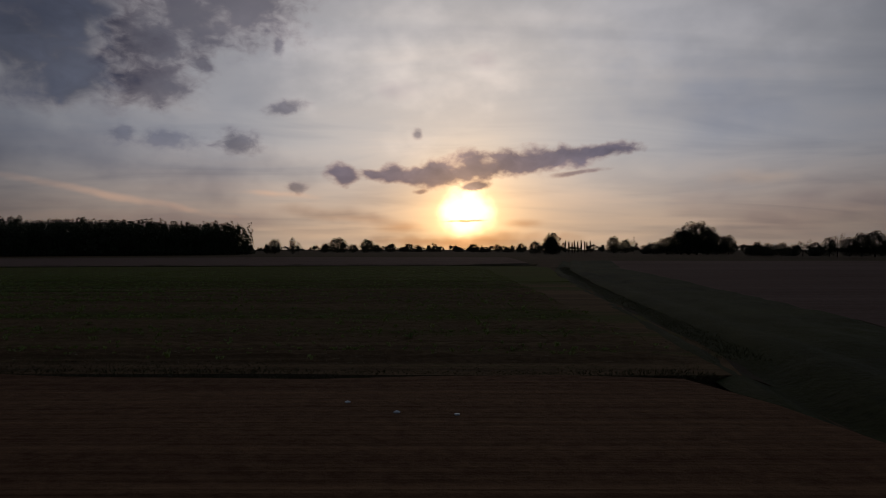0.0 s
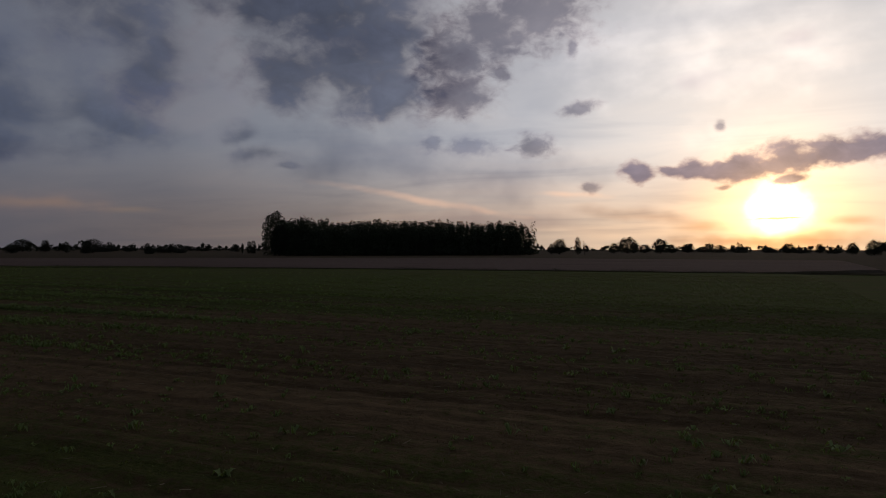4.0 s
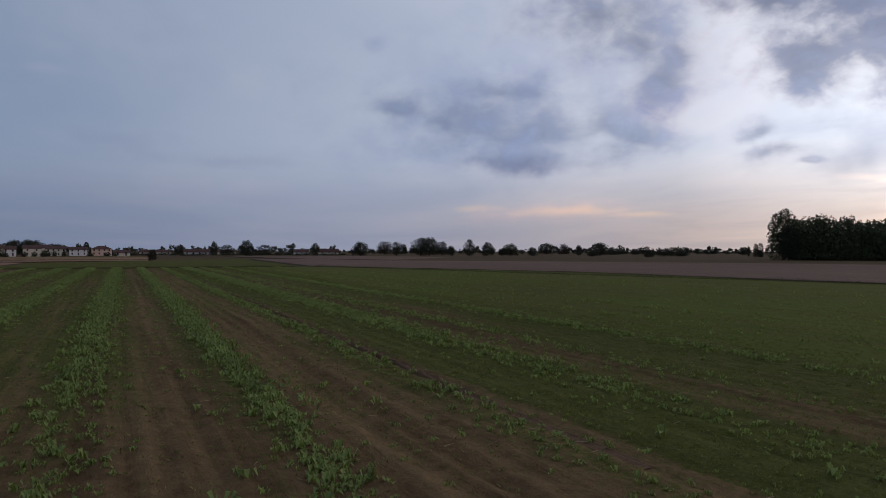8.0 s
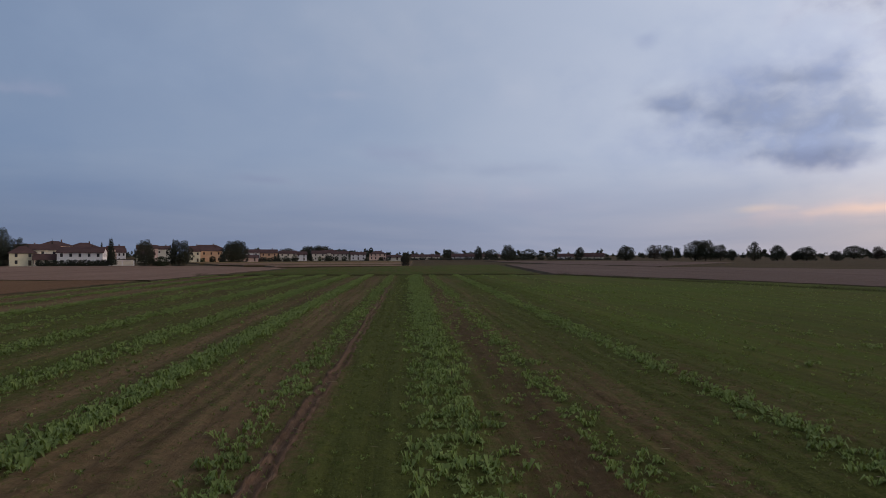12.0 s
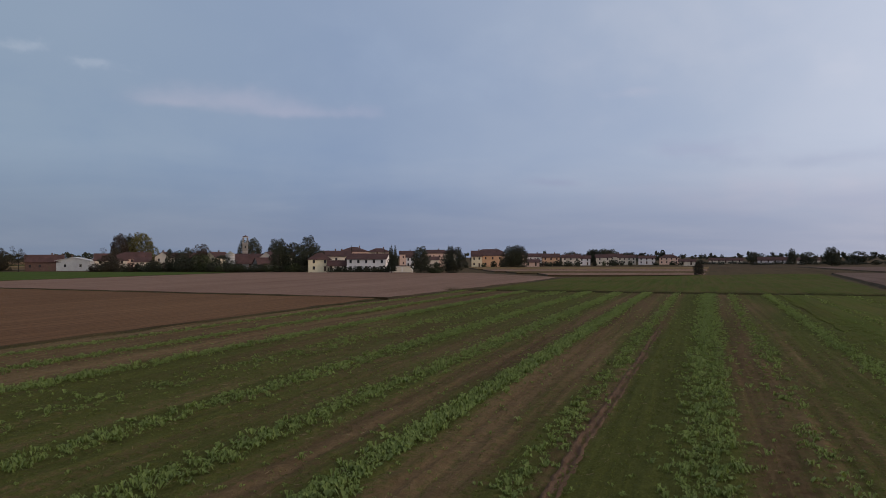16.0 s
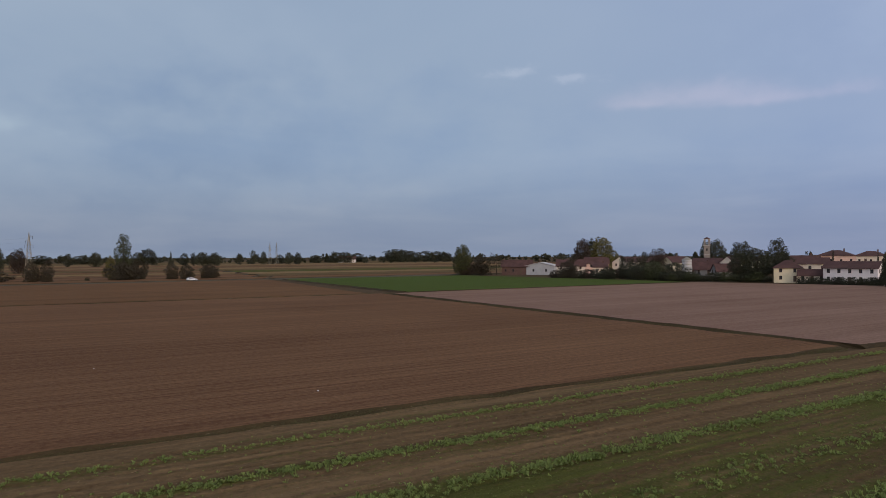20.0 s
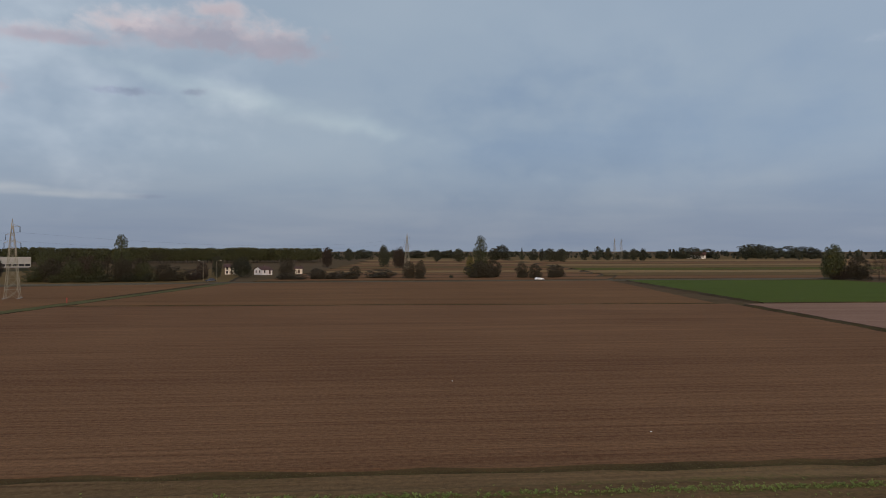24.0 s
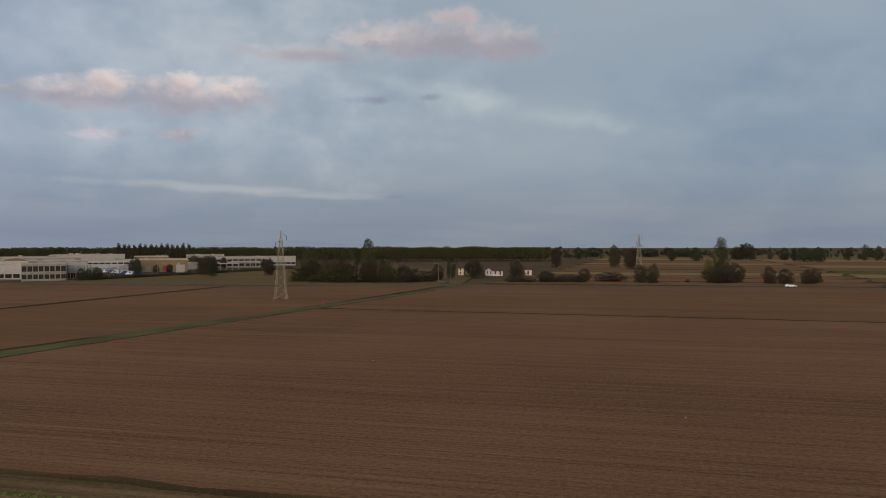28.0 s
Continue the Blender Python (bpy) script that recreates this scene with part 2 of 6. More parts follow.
# long cloud above the sun
SKY = cloud(SKY, [(8.1, 6.0, 1.35, 1.1, 0), (5.6, 6.0, 1.0, 0.5, 0), (4.2, 6.1, 1.3, 0.85, 0), (2.2, 5.9, 1.4, 0.7, 0), (0.2, 6.0, 2.4, 1.3, -0.1), (-2.8, 6.5, 2.6, 1.5, -0.05), (-6.0, 6.95, 3.2, 1.25, -0.05), (-9.5, 7.35, 3.4, 1.0, -0.08), (-12.8, 7.8, 2.8, 0.65, -0.08),
                  (-2.6, 5.1, 1.4, 0.5, -0.1)], (0.62, 0.50, 0.50), (0.28, 0.265, 0.36), 0.96, 0.5, 0.32, True, (0.25, 0.17, 0.13), 0.1, 0.6, grow=1.25, bend=0.45)
SKY = cloud(SKY, [(-10.6, 6.1, 2.3, 0.22, -0.12), (1.9, 4.7, 0.7, 0.25, 0)], (0.60, 0.48, 0.46), (0.38, 0.32, 0.36), 0.85, 0.7, 0.3, True)
# bars across the sun's lower half
SKY = cloud(SKY, [(-2.0, 2.3, 1.7, 0.11, -0.03)], (0.5, 0.36, 0.22), (0.22, 0.13, 0.06), 0.8, 0.7, 0.2, True)
SKY = tint(SKY, [(-2.0, 0.6, 9.0, 0.9, 0)], (0.45, 0.32, 0.24), 0.8, 0.9, 0.3)
SKY = tint(SKY, [(3.2, 1.8, 3.2, 0.7, 0), (-6.5, 2.0, 2.6, 0.6, 0)], (0.66, 0.52, 0.42), 0.7, 1.0, 0.6)
# large grey masses further left
SKY = tint(SKY, [(58, 13.5, 18, 7.5, 0), (64, 9.5, 12, 4.5, 0)], (0.78, 0.82, 0.91), 0.85, 1.3)
SKY = tint(SKY, [(42.0, 14.0, 3.6, 6.0, 0.0), (44.0, 10.5, 5.0, 2.4, 0)], (1.18, 1.10, 1.07), 0.7, 1.0, 1.0)
SKY = cloud(SKY, [(51.5, 18.6, 5.8, 3.2, 0), (48.4, 16.2, 4.0, 2.4, 0), (46.4, 12.8, 2.6, 2.4, 0), (45.3, 15.0, 1.8, 1.8, 0)], (0.94, 0.87, 0.86), (0.47, 0.50, 0.60), 0.92, 0.8, 0.5, False, thick=0.9, grow=1.5, bend=0.5)
SKY = cloud(SKY, [(57.0, 9.4, 9.5, 3.2, 0), (63.0, 10.4, 6.5, 2.6, 0), (50.0, 9.0, 6.0, 2.6, 0), (57.6, 7.4, 6.2, 1.7, 0), (68.0, 11.2, 4.0, 2.0, 0), (58.0, 12.5, 5.0, 2.0, 0)], (0.90, 0.88, 0.91), (0.52, 0.56, 0.66), 0.9, 1.0, 0.5, False, flat=0.4, thick=1.0, grow=1.5, bend=0.5)
SKY = tint(SKY, [(57.0, 7.0, 6.6, 1.0, 0)], (0.72, 0.74, 0.81), 0.85, 1.0, 0.6)
SKY = cloud(SKY, [(38.2, 7.4, 2.4, 1.0, 0), (40.3, 8.8, 1.8, 1.4, 0), (36.5, 6.6, 1.2, 0.5, 0)], (0.92, 0.90, 0.93), (0.60, 0.62, 0.70), 0.85, 0.8, 0.6, False, flat=0.3)
# rose strip under the masses
SKY = tint(SKY, [(57.0, 3.1, 10.5, 1.2, 0)], (1.24, 1.08, 1.00), 0.85, 1.1, 0.45)
SKY = tint(SKY, [(54.5, 3.2, 5.6, 0.55, 0), (48.0, 2.9, 4.2, 0.35, 0), (62.0, 3.5, 3.6, 0.4, 0)], (1.30, 1.14, 0.96), 0.9, 1.1, 0.45)
SKY = tint(SKY, [(81, 7.0, 8.0, 0.9, 0.05)], (0.84, 0.85, 0.90), 0.7, 1.2)
SKY = tint(SKY, [(69.5, 16.4, 1.2, 0.9, 0)], (0.82, 0.83, 0.90), 0.6, 1.0, 0.9)
# the blue east: broad pale and deep bands
SKY = tint(SKY, [(92, 15.5, 15, 5.5, 0)], (1.16, 1.10, 1.05), 0.8, 1.4)
SKY = tint(SKY, [(112, 14.5, 13, 5.0, 0)], (1.14, 1.11, 1.07), 0.8, 1.4)
SKY = tint(SKY, [(125, 6.0, 26, 4.5, 0)], (0.88, 0.92, 0.97), 0.8, 1.4, 0.5)
SKY = tint(SKY, [(90, 8.2, 7, 1.1, 0), (101, 6.0, 4, 0.5, 0)], (0.90, 0.87, 0.92), 0.7, 1.2)
SKY = tint(SKY, [(84, 4.5, 16, 1.8, 0)], (1.10, 1.02, 1.00), 0.7, 1.2, 0.5)
SKY = tint(SKY, [(153, 9.0, 20, 7.0, 0)], (0.82, 0.88, 0.96), 0.85, 1.4, 0.4)
SKY = tint(SKY, [(165, 5.4, 16, 1.2, 0.02)], (1.10, 1.08, 1.05), 0.7, 1.2, 0.6)
SKY = tint(SKY, [(163, 17.0, 13, 4.0, 0.1)], (1.08, 1.06, 1.04), 0.7, 1.3, 0.6)
# pale wisps in the east
SKY = cloud(SKY, [(141.0, 14.6, 1.8, 0.5, -0.1), (136.0, 13.9, 1.9, 0.4, 0)], (1.10, 1.06, 1.04), (1.30, 1.20, 1.13), 0.85, 1.0, 0.4, True, grow=1.6, mottled=False)
SKY = cloud(SKY, [(126.0, 11.9, 6.0, 1.15, 0.03), (121.5, 11.4, 5.5, 0.7, 0), (130.5, 11.7, 4.0, 0.75, 0)], (1.10, 1.03, 1.01), (1.38, 1.17, 1.10), 0.9, 1.1, 0.25, False, flat=0.3, grow=1.75, bend=0.3, mottled=False)
SKY = tint(SKY, [(94.0, 12.7, 3.6, 0.6, 0)], (1.16, 1.07, 1.03), 0.7, 1.1)
# south: slanting pale band, rosy heaps, a thin bright streak
SKY = tint(SKY, [(212, 13.0, 24, 10.5, 0)], (1.66, 1.50, 1.36), 0.85, 1.4, 0.5)
SKY = tint(SKY, [(168, 7.0, 16, 9.0, 0)], (0.74, 0.81, 0.90), 0.8, 1.4, 0.4)
SKY = tint(SKY, [(190.5, 12.0, 11.5, 1.5, 0.20), (181.5, 9.9, 6.0, 1.2, 0.15)], (1.30, 1.26, 1.16), 0.85, 1.1, 0.45)
SKY = tint(SKY, [(172, 8.0, 8.0, 1.2, 0.1)], (1.08, 1.06, 1.04), 0.7, 1.2, 0.6)
SKY = cloud(SKY, [(193.0, 16.0, 7.8, 1.8, 0), (188.3, 15.6, 4.6, 1.6, 0.04), (197.0, 16.2, 4.8, 1.5, 0), (204.0, 14.9, 6.4, 0.9, -0.03), (192.4, 18.0, 2.6, 0.9, 0)], (1.08, 1.00, 0.98), (1.10, 0.87, 0.85), 0.95, 0.6, 0.28, True, (0.15, 0.11, 0.085), 0.25, 0.9, 1.25, 0.35, False)
SKY = cloud(SKY, [(213.6, 10.9, 6.2, 1.7, 0), (209.4, 11.5, 2.9, 1.5, 0), (213.6, 12.2, 1.9, 1.1, 0), (218.6, 11.6, 2.4, 1.2, 0), (221.0, 10.6, 6.0, 1.4, 0)], (1.08, 1.00, 0.98), (1.06, 0.85, 0.83), 0.95, 0.6, 0.28, True, (0.32, 0.23, 0.16), 0.25, 0.9, 1.25, 0.35, False)
SKY = cloud(SKY, [(213.8, 8.5, 2.0, 0.65, 0), (219.3, 8.3, 2.0, 0.45, 0)], (1.06, 0.97, 0.96), (1.14, 0.92, 0.90), 0.85, 0.8, 0.4, True)
SKY = cloud(SKY, [(199.2, 11.7, 2.2, 0.34, 0), (194.2, 12.0, 1.6, 0.4, 0)], (0.92, 0.88, 0.92), (0.78, 0.75, 0.81), 0.8, 0.8, 0.5, True)
SKY = tint(SKY, [(212.0, 4.5, 14.0, 0.45, 0.035), (204.0, 4.0, 5.5, 0.32, 0.02)], (1.34, 1.24, 1.13), 0.9, 0.9, 0.3)
SKY = tint(SKY, [(197.5, 4.0, 2.6, 0.25, 0)], (0.88, 0.86, 0.90), 0.7, 0.9, 0.4)

back = WT.nodes.new("ShaderNodeBackground")
WT.links.new(SKY, back.inputs[0])
back.inputs[1].default_value = 1.0
out = WT.nodes.new("ShaderNodeOutputWorld")
WT.links.new(back.outputs[0], out.inputs[0])

lamp = bpy.data.lights.new("sun", "SUN")
lamp.energy, lamp.angle, lamp.color = 0.3, radians(10), (1.0, 0.72, 0.48)
sun = new("sun", lamp)
sun.matrix_world = look(tuple(SUN_DIR * 400), (0, 0, 0))

# ---- materials ----
def material(name):
    m = bpy.data.materials.new(name)
    m.use_nodes = True
    t = m.node_tree
    b = t.nodes["Principled BSDF"]
    g = t.nodes.new("ShaderNodeNewGeometry")
    return m, t, b, g.outputs["Position"]


def bump(tree, bsdf, height, strength, distance):
    n = tree.nodes.new("ShaderNodeBump")
    n.inputs["Strength"].default_value, n.inputs["Distance"].default_value = strength, distance
    tree.links.new(height, n.inputs["Height"])
    tree.links.new(n.outputs[0], bsdf.inputs["Normal"])


def plain(name, colour, rough=0.7, metal=0.0, vary=0.25, scale=1.5, grain=0.02):
    """Paint, plaster, metal: a colour with stains at two scales and fine relief."""
    m, t, b, p = material(name)
    big, small = fbm(t, p, scale * 0.25, 3.0), fbm(t, p, scale * 4, 5.0)
    mix = op(t, "ADD", op(t, "MULTIPLY", big, 0.6), op(t, "MULTIPLY", small, 0.4))
    k = ramp(t, mix, [(0.3, 1 - vary), (0.7, 1 + vary * 0.5)])
    link(t, b.inputs["Base Color"], vop(t, "MULTIPLY", k, tuple(colour)))
    b.inputs["Roughness"].default_value, b.inputs["Metallic"].default_value = rough, metal
    b.inputs["Specular IOR Level"].default_value = 0.5 if rough < 0.5 else 0.12
    if grain:
        bump(t, b, small, 0.4, grain)
    return m


def stretched(tree, vector, turn, along, across):
    n = tree.nodes.new("ShaderNodeMapping")
    n.vector_type = "POINT"
    link(tree, n.inputs["Vector"], vector)
    n.inputs["Rotation"].default_value = (0, 0, radians(turn))
    n.inputs["Scale"].default_value = (1 / along, 1 / across, 1)
    return n.outputs[0]


def soil(name, dark, light, turn, row=0.75, streak=0.5, green=None, green_amount=0.0, bands_of=None):
    """Worked earth: clods, drill rows along one direction (turn, degrees from +x), damp patches."""
    m, t, b, p = material(name)
    lines = fbm(t, stretched(t, p, -turn, 40.0, row), 1.0, 4.0, 0.6)
    wide = fbm(t, stretched(t, p, -turn, 70.0, row * 4), 1.0, 3.0, 0.55)
    bands = fbm(t, stretched(t, p, -turn, 200.0, 9.0), 1.0, 3.0, 0.5)
    patch = fbm(t, p, 0.018, 4.0, 0.55)
    clods = fbm(t, p, 2.2, 7.0, 0.72)
    f = op(t, "ADD", op(t, "MULTIPLY", patch, 0.26), op(t, "MULTIPLY", bands, 0.26))
    f = op(t, "ADD", f, op(t, "MULTIPLY", op(t, "SUBTRACT", lines, 0.5), streak * 0.42))
    f = op(t, "ADD", f, op(t, "MULTIPLY", op(t, "SUBTRACT", wide, 0.5), streak * 0.22))
    f = op(t, "ADD", f, op(t, "MULTIPLY", op(t, "SUBTRACT", clods, 0.5), 0.75))
    col = ramp(t, f, [(0.10, dark), (0.44, light)])
    if green:
        cover = fbm(t, stretched(t, p, -turn, 25.0, 1.4), 1.0, 4.0, 0.6)
        cover = op(t, "ADD", cover, op(t, "MULTIPLY", op(t, "SUBTRACT", fbm(t, p, 0.035, 3.0), 0.5), 0.7))
        leaf = fbm(t, p, 4.0, 7.0, 0.75)
        if bands_of:                                               # sown strips: (distance north, how green), fading where the field is young
            sep = t.nodes.new("ShaderNodeSeparateXYZ")
            t.links.new(p, sep.inputs[0])
            c = op(t, "MULTIPLY_ADD", sep.outputs[0], 0.0222, sep.outputs[1])
            c = op(t, "ADD", c, op(t, "MULTIPLY", op(t, "SUBTRACT", fbm(t, p, 0.6, 4.0, 0.6), 0.5), 1.0))
            strip = ramp(t, op(t, "DIVIDE", op(t, "SUBTRACT", c, 20.0), 62.0), [((q - 20.0) / 62.0, k) for q, k in bands_of])
            young = op(t, "MAXIMUM", smooth(t, sep.outputs[0], -14.0, -46.0), op(t, "MAXIMUM", smooth(t, c, 58.0, 64.0), smooth(t, c, 44.0, 37.0)))
            strip = op(t, "MULTIPLY", strip, op(t, "MULTIPLY_ADD", young, 0.75, 0.25))
            cover = op(t, "ADD", cover, op(t, "MULTIPLY", op(t, "SUBTRACT", strip, 0.45), 0.75))
        cover = op(t, "ADD", cover, op(t, "MULTIPLY", op(t, "SUBTRACT", leaf, 0.5), 1.3))
        mask = smooth(t, cover, 0.55 - green_amount * 0.5, 0.95 - green_amount * 0.5)
        shade = op(t, "ADD", op(t, "MULTIPLY", fbm(t, p, 11.0, 4.0, 0.7), 0.6), op(t, "MULTIPLY", lines, 0.4))
        col = blend(t, mask, col, vop(t, "MULTIPLY", ramp(t, shade, [(0.30, 0.45), (0.68, 1.45)]), tuple(green)))
    link(t, b.inputs["Base Color"], col)
    b.inputs["Roughness"].default_value = 0.95
    b.inputs["Specular IOR Level"].default_value = 0.03
    bump(t, b, op(t, "ADD", clods, op(t, "MULTIPLY", lines, 0.9)), 0.9, 0.16)
    return m


def grass(name, dark, light):
    m, t, b, p = material(name)
    a, c = fbm(t, p, 0.08, 4.0), fbm(t, p, 3.0, 6.0, 0.7)
    f = op(t, "ADD", op(t, "MULTIPLY", a, 0.6), op(t, "MULTIPLY", c, 0.4))
    link(t, b.inputs["Base Color"], ramp(t, f, [(0.35, dark), (0.65, light)]))
    b.inputs["Roughness"].default_value = 0.9
    b.inputs["Specular IOR Level"].default_value = 0.1
    bump(t, b, c, 0.8, 0.15)
    return m


def foliage(name, dark, light, clear=0.0):
    m, t, b, p = material(name)
    info = t.nodes.new("ShaderNodeObjectInfo")
    g = t.nodes.new("ShaderNodeNewGeometry")
    f = op(t, "ADD", op(t, "MULTIPLY", g.outputs["Random Per Island"], 0.32), op(t, "MULTIPLY", fbm(t, p, 0.35, 3.0), 0.5))
    f = op(t, "ADD", f, op(t, "MULTIPLY", info.outputs["Random"], 0.25))
    link(t, b.inputs["Base Color"], ramp(t, f, [(0.15, dark), (0.95, light)]))
    b.inputs["Roughness"].default_value = 0.7
    b.inputs["Specular IOR Level"].default_value = 0.2
    if clear:                                                     # thin leaves let light through
        tl = t.nodes.new("ShaderNodeBsdfTranslucent")
        mx = t.nodes.new("ShaderNodeMixShader")
        mx.inputs[0].default_value = clear
        col = b.inputs["Base Color"].links[0].from_socket
        link(t, tl.inputs["Color"], vop(t, "MULTIPLY", col, (1.3, 1.3, 0.8)))
        t.links.new(b.outputs[0], mx.inputs[1])
        t.links.new(tl.outputs[0], mx.inputs[2])
        t.links.new(mx.outputs[0], t.nodes["Material Output"].inputs[0])
    return m


M_GROUND = soil("far_land", (0.0560, 0.0360, 0.0190), (0.1050, 0.0680, 0.0360), 0, 9.0, 0.3, (0.0295, 0.0328, 0.0107), 0.12)
M_DITCH = grass("ditch_grass", (0.028, 0.018, 0.008), (0.066, 0.044, 0.019))
M_LUSH = grass("lush_grass", (0.018, 0.020, 0.005), (0.048, 0.050, 0.013))
M_BANK = grass("bank_grass", (0.034, 0.033, 0.009), (0.092, 0.086, 0.025))
STRIPS = [(20, 0.10), (23.6, 0.15), (24.6, 0.4), (25.6, 0.18), (28.9, 0.2), (30.0, 0.5), (31.0, 0.25), (33.3, 0.02), (34.6, 0.3), (36.0, 0.65), (39.0, 0.55), (42.0, 0.65), (44.6, 0.55), (47.2, 0.7), (50.0, 0.5),
          (52.5, 0.7), (54.4, 0.42), (55.2, 0.18), (56.4, 0.5), (57.4, 0.8), (58.3, 0.35), (59.2, 0.25), (60.6, 0.4), (62.2, 0.6), (63.0, 0.3), (64.0, 1.0), (67.0, 0.95), (68.6, 0.32), (69.6, 0.35), (72.5, 0.58), (75.8, 0.8), (80, 0.8)]
M_CROP = soil("crop_soil", (0.0780, 0.0465, 0.0220), (0.1640, 0.1020, 0.0500), -1.3, 0.7, 1.8, (0.071, 0.071, 0.017), 0.46, STRIPS)
M_CARPET = soil("green_carpet", (0.0620, 0.0540, 0.0150), (0.1020, 0.0840, 0.0250), -1.3, 0.8, 3.2, (0.0720, 0.0870, 0.0140), 0.6)
M_GREEN = soil("young_green", (0.0517, 0.0506, 0.0138), (0.0736, 0.0667, 0.0196), -1.3, 0.9, 0.5, (0.0575, 0.0794, 0.0149), 0.9)
M_GREEN2 = soil("dull_green", (0.0719, 0.0575, 0.0172), (0.1079, 0.0776, 0.0259), -1.3, 0.9, 0.5, (0.0550, 0.0700, 0.0100), 0.55)
M_BROWN = soil("ploughed_brown", (0.0890, 0.0425, 0.0215), (0.1900, 0.1020, 0.0520), -1.3, 0.33, 1.3)
M_BROWN2 = soil("ploughed_orange", (0.0900, 0.0430, 0.0200), (0.1780, 0.0960, 0.0460), -1.3, 0.33, 1.3)
M_PALE = soil("ploughed_pale", (0.1419, 0.0783, 0.0520), (0.2583, 0.1564, 0.1115), 45, 0.6, 1.0)
M_PALE2 = soil("ploughed_grey", (0.0994, 0.0596, 0.0447), (0.1689, 0.1118, 0.0869), 8, 0.6, 1.0)
M_OCHRE = soil("stubble_ochre", (0.1250, 0.0760, 0.0330), (0.2200, 0.1420, 0.0680), 5, 1.2, 0.8)
M_OLIVE = soil("stubble_olive", (0.0800, 0.0510, 0.0200), (0.1400, 0.0930, 0.0390), 8, 1.5, 0.8)
M_TRACK = soil("bare_furrow", (0.0790, 0.0429, 0.0248), (0.1581, 0.0972, 0.0610), -1.3, 0.2, 0.5)
M_ROAD = plain("old_asphalt", (0.070, 0.060, 0.042), 0.9, vary=0.25, scale=0.8)

# ---- ground and fields ----
def part(name, bm, mat, parent=None, label="", smooth_faces=False):
    me = bpy.data.meshes.new(name)
    bm.to_mesh(me)
    bm.free()
    if smooth_faces:
        for f in me.polygons:
            f.use_smooth = True
    me.materials.append(mat)
    ob = new(name, me)
    ob.parent = parent
    if label:
        tagged(ob, label)
    return ob


def mesh_of(name, verts, faces, mat):
    """A mesh from arrays; all faces have the same number of corners."""
    v, f = np.asarray(verts, np.float32), np.asarray(faces, np.int32)
    me = bpy.data.meshes.new(name)
    me.vertices.add(len(v))
    me.vertices.foreach_set("co", v.ravel())
    me.loops.add(f.size)
    me.loops.foreach_set("vertex_index", f.ravel())
    me.polygons.add(len(f))
    me.polygons.foreach_set("loop_start", np.arange(0, f.size, f.shape[1], dtype=np.int32))
    me.update(calc_edges=True)
    me.materials.append(mat)
    return me


bm = bmesh.new()
bmesh.ops.create_circle(bm, cap_ends=True, segments=96, radius=4600, matrix=pose(-60, 60, -0.55))
tagged(part("ground", bm, M_GROUND), "flat farmland of brown and green fields reaching the horizon", "ground", kind="structure")
JITTER = random.Random(3)


def field(mat, corners, label, name="field", top=0.0, slope=1.2, ragged=0.35, rim_mat=None):
    """A field's bed: its uneven rim slopes down into the ditches round it."""
    bm = bmesh.new()
    ring = []
    n = len(corners)
    for i in range(n):
        a, b = Vector(corners[i]), Vector(corners[(i + 1) % n])
        side = (b - a).normalized()
        steps = max(1, min(60, int((b - a).length / 3.5)))
        for k in range(steps):
            p = a.lerp(b, k / steps)
            ring.append((p + Vector((side.y, -side.x)) * JITTER.uniform(-ragged, ragged), Vector((side.y, -side.x))))
    area = sum(corners[i][0] * corners[(i + 1) % n][1] - corners[(i + 1) % n][0] * corners[i][1] for i in range(n))
    s = 1 if area > 0 else -1
    upper = [bm.verts.new((p.x, p.y, top + JITTER.uniform(-0.04, 0.04))) for p, o in ring]
    lower = [bm.verts.new((p.x + s * o.x * slope * JITTER.uniform(0.6, 1.3), p.y + s * o.y * slope, -0.65)) for p, o in ring]
    bm.faces.new(upper)
    m = len(ring)
    for i in range(m):
        f = bm.faces.new((upper[i], lower[i], lower[(i + 1) % m], upper[(i + 1) % m]))
        f.material_index = 1
    bmesh.ops.recalc_face_normals(bm, faces=bm.faces)
    ob = part(name, bm, mat)
    ob.data.materials.append(rim_mat or M_DITCH)
    return tagged(ob, label, "field", kind="structure")


LEAN = 0.0222                       # the rows run along -x and drift north by this much per metre


def rim(x):
    """South edge of the crop field."""
    return 19.6 - 0.0208 * x


def row(c, x):
    return c - LEAN * x


field(M_CROP, [(-188, 28.4), (-150, rim(-150) + 1.6), (-110, rim(-110) + 1.0), (9, rim(9) + 1.0), (20, 139), (18, 145), (0, 148), (-60, 141), (-120, 135), (-150, 123), (-187, 100)], "weedy brown soil with rows of green root crop", top=-0.10)
field(M_CARPET, [(-188, row(77.8, -188)), (14, row(77.8, 14)), (21, 140), (19, 146), (0, 149), (-60, 142), (-120, 136), (-150, 124), (-188, 101)],
      "dark green carpet of low crop with fine rows", top=-0.04, slope=0.4, rim_mat=M_CARPET)
field(M_BROWN, [(-159, rim(-159)), (7, rim(7)), (9, 9), (14.5, -18), (0, -113.8), (-169, -106.5)], "bare brown ploughed field with fine drill lines")
field(M_BROWN2, [(-166, -109), (-1, -116.3), (-19, -233), (-183, -241)], "bare orange-brown ploughed field")
field(M_PALE, [(-162, 23.6), (-190, 26.0), (-218, 27.8), (-256, 30.4), (-275, 30), (-322, -12), (-322, -46), (-303, -104), (-173, -106)], "pale dry ploughed field beside the village")
field(M_GREEN, [(-180, -110), (-303, -108), (-287, -236), (-192, -243)], "bright green young cereal field")
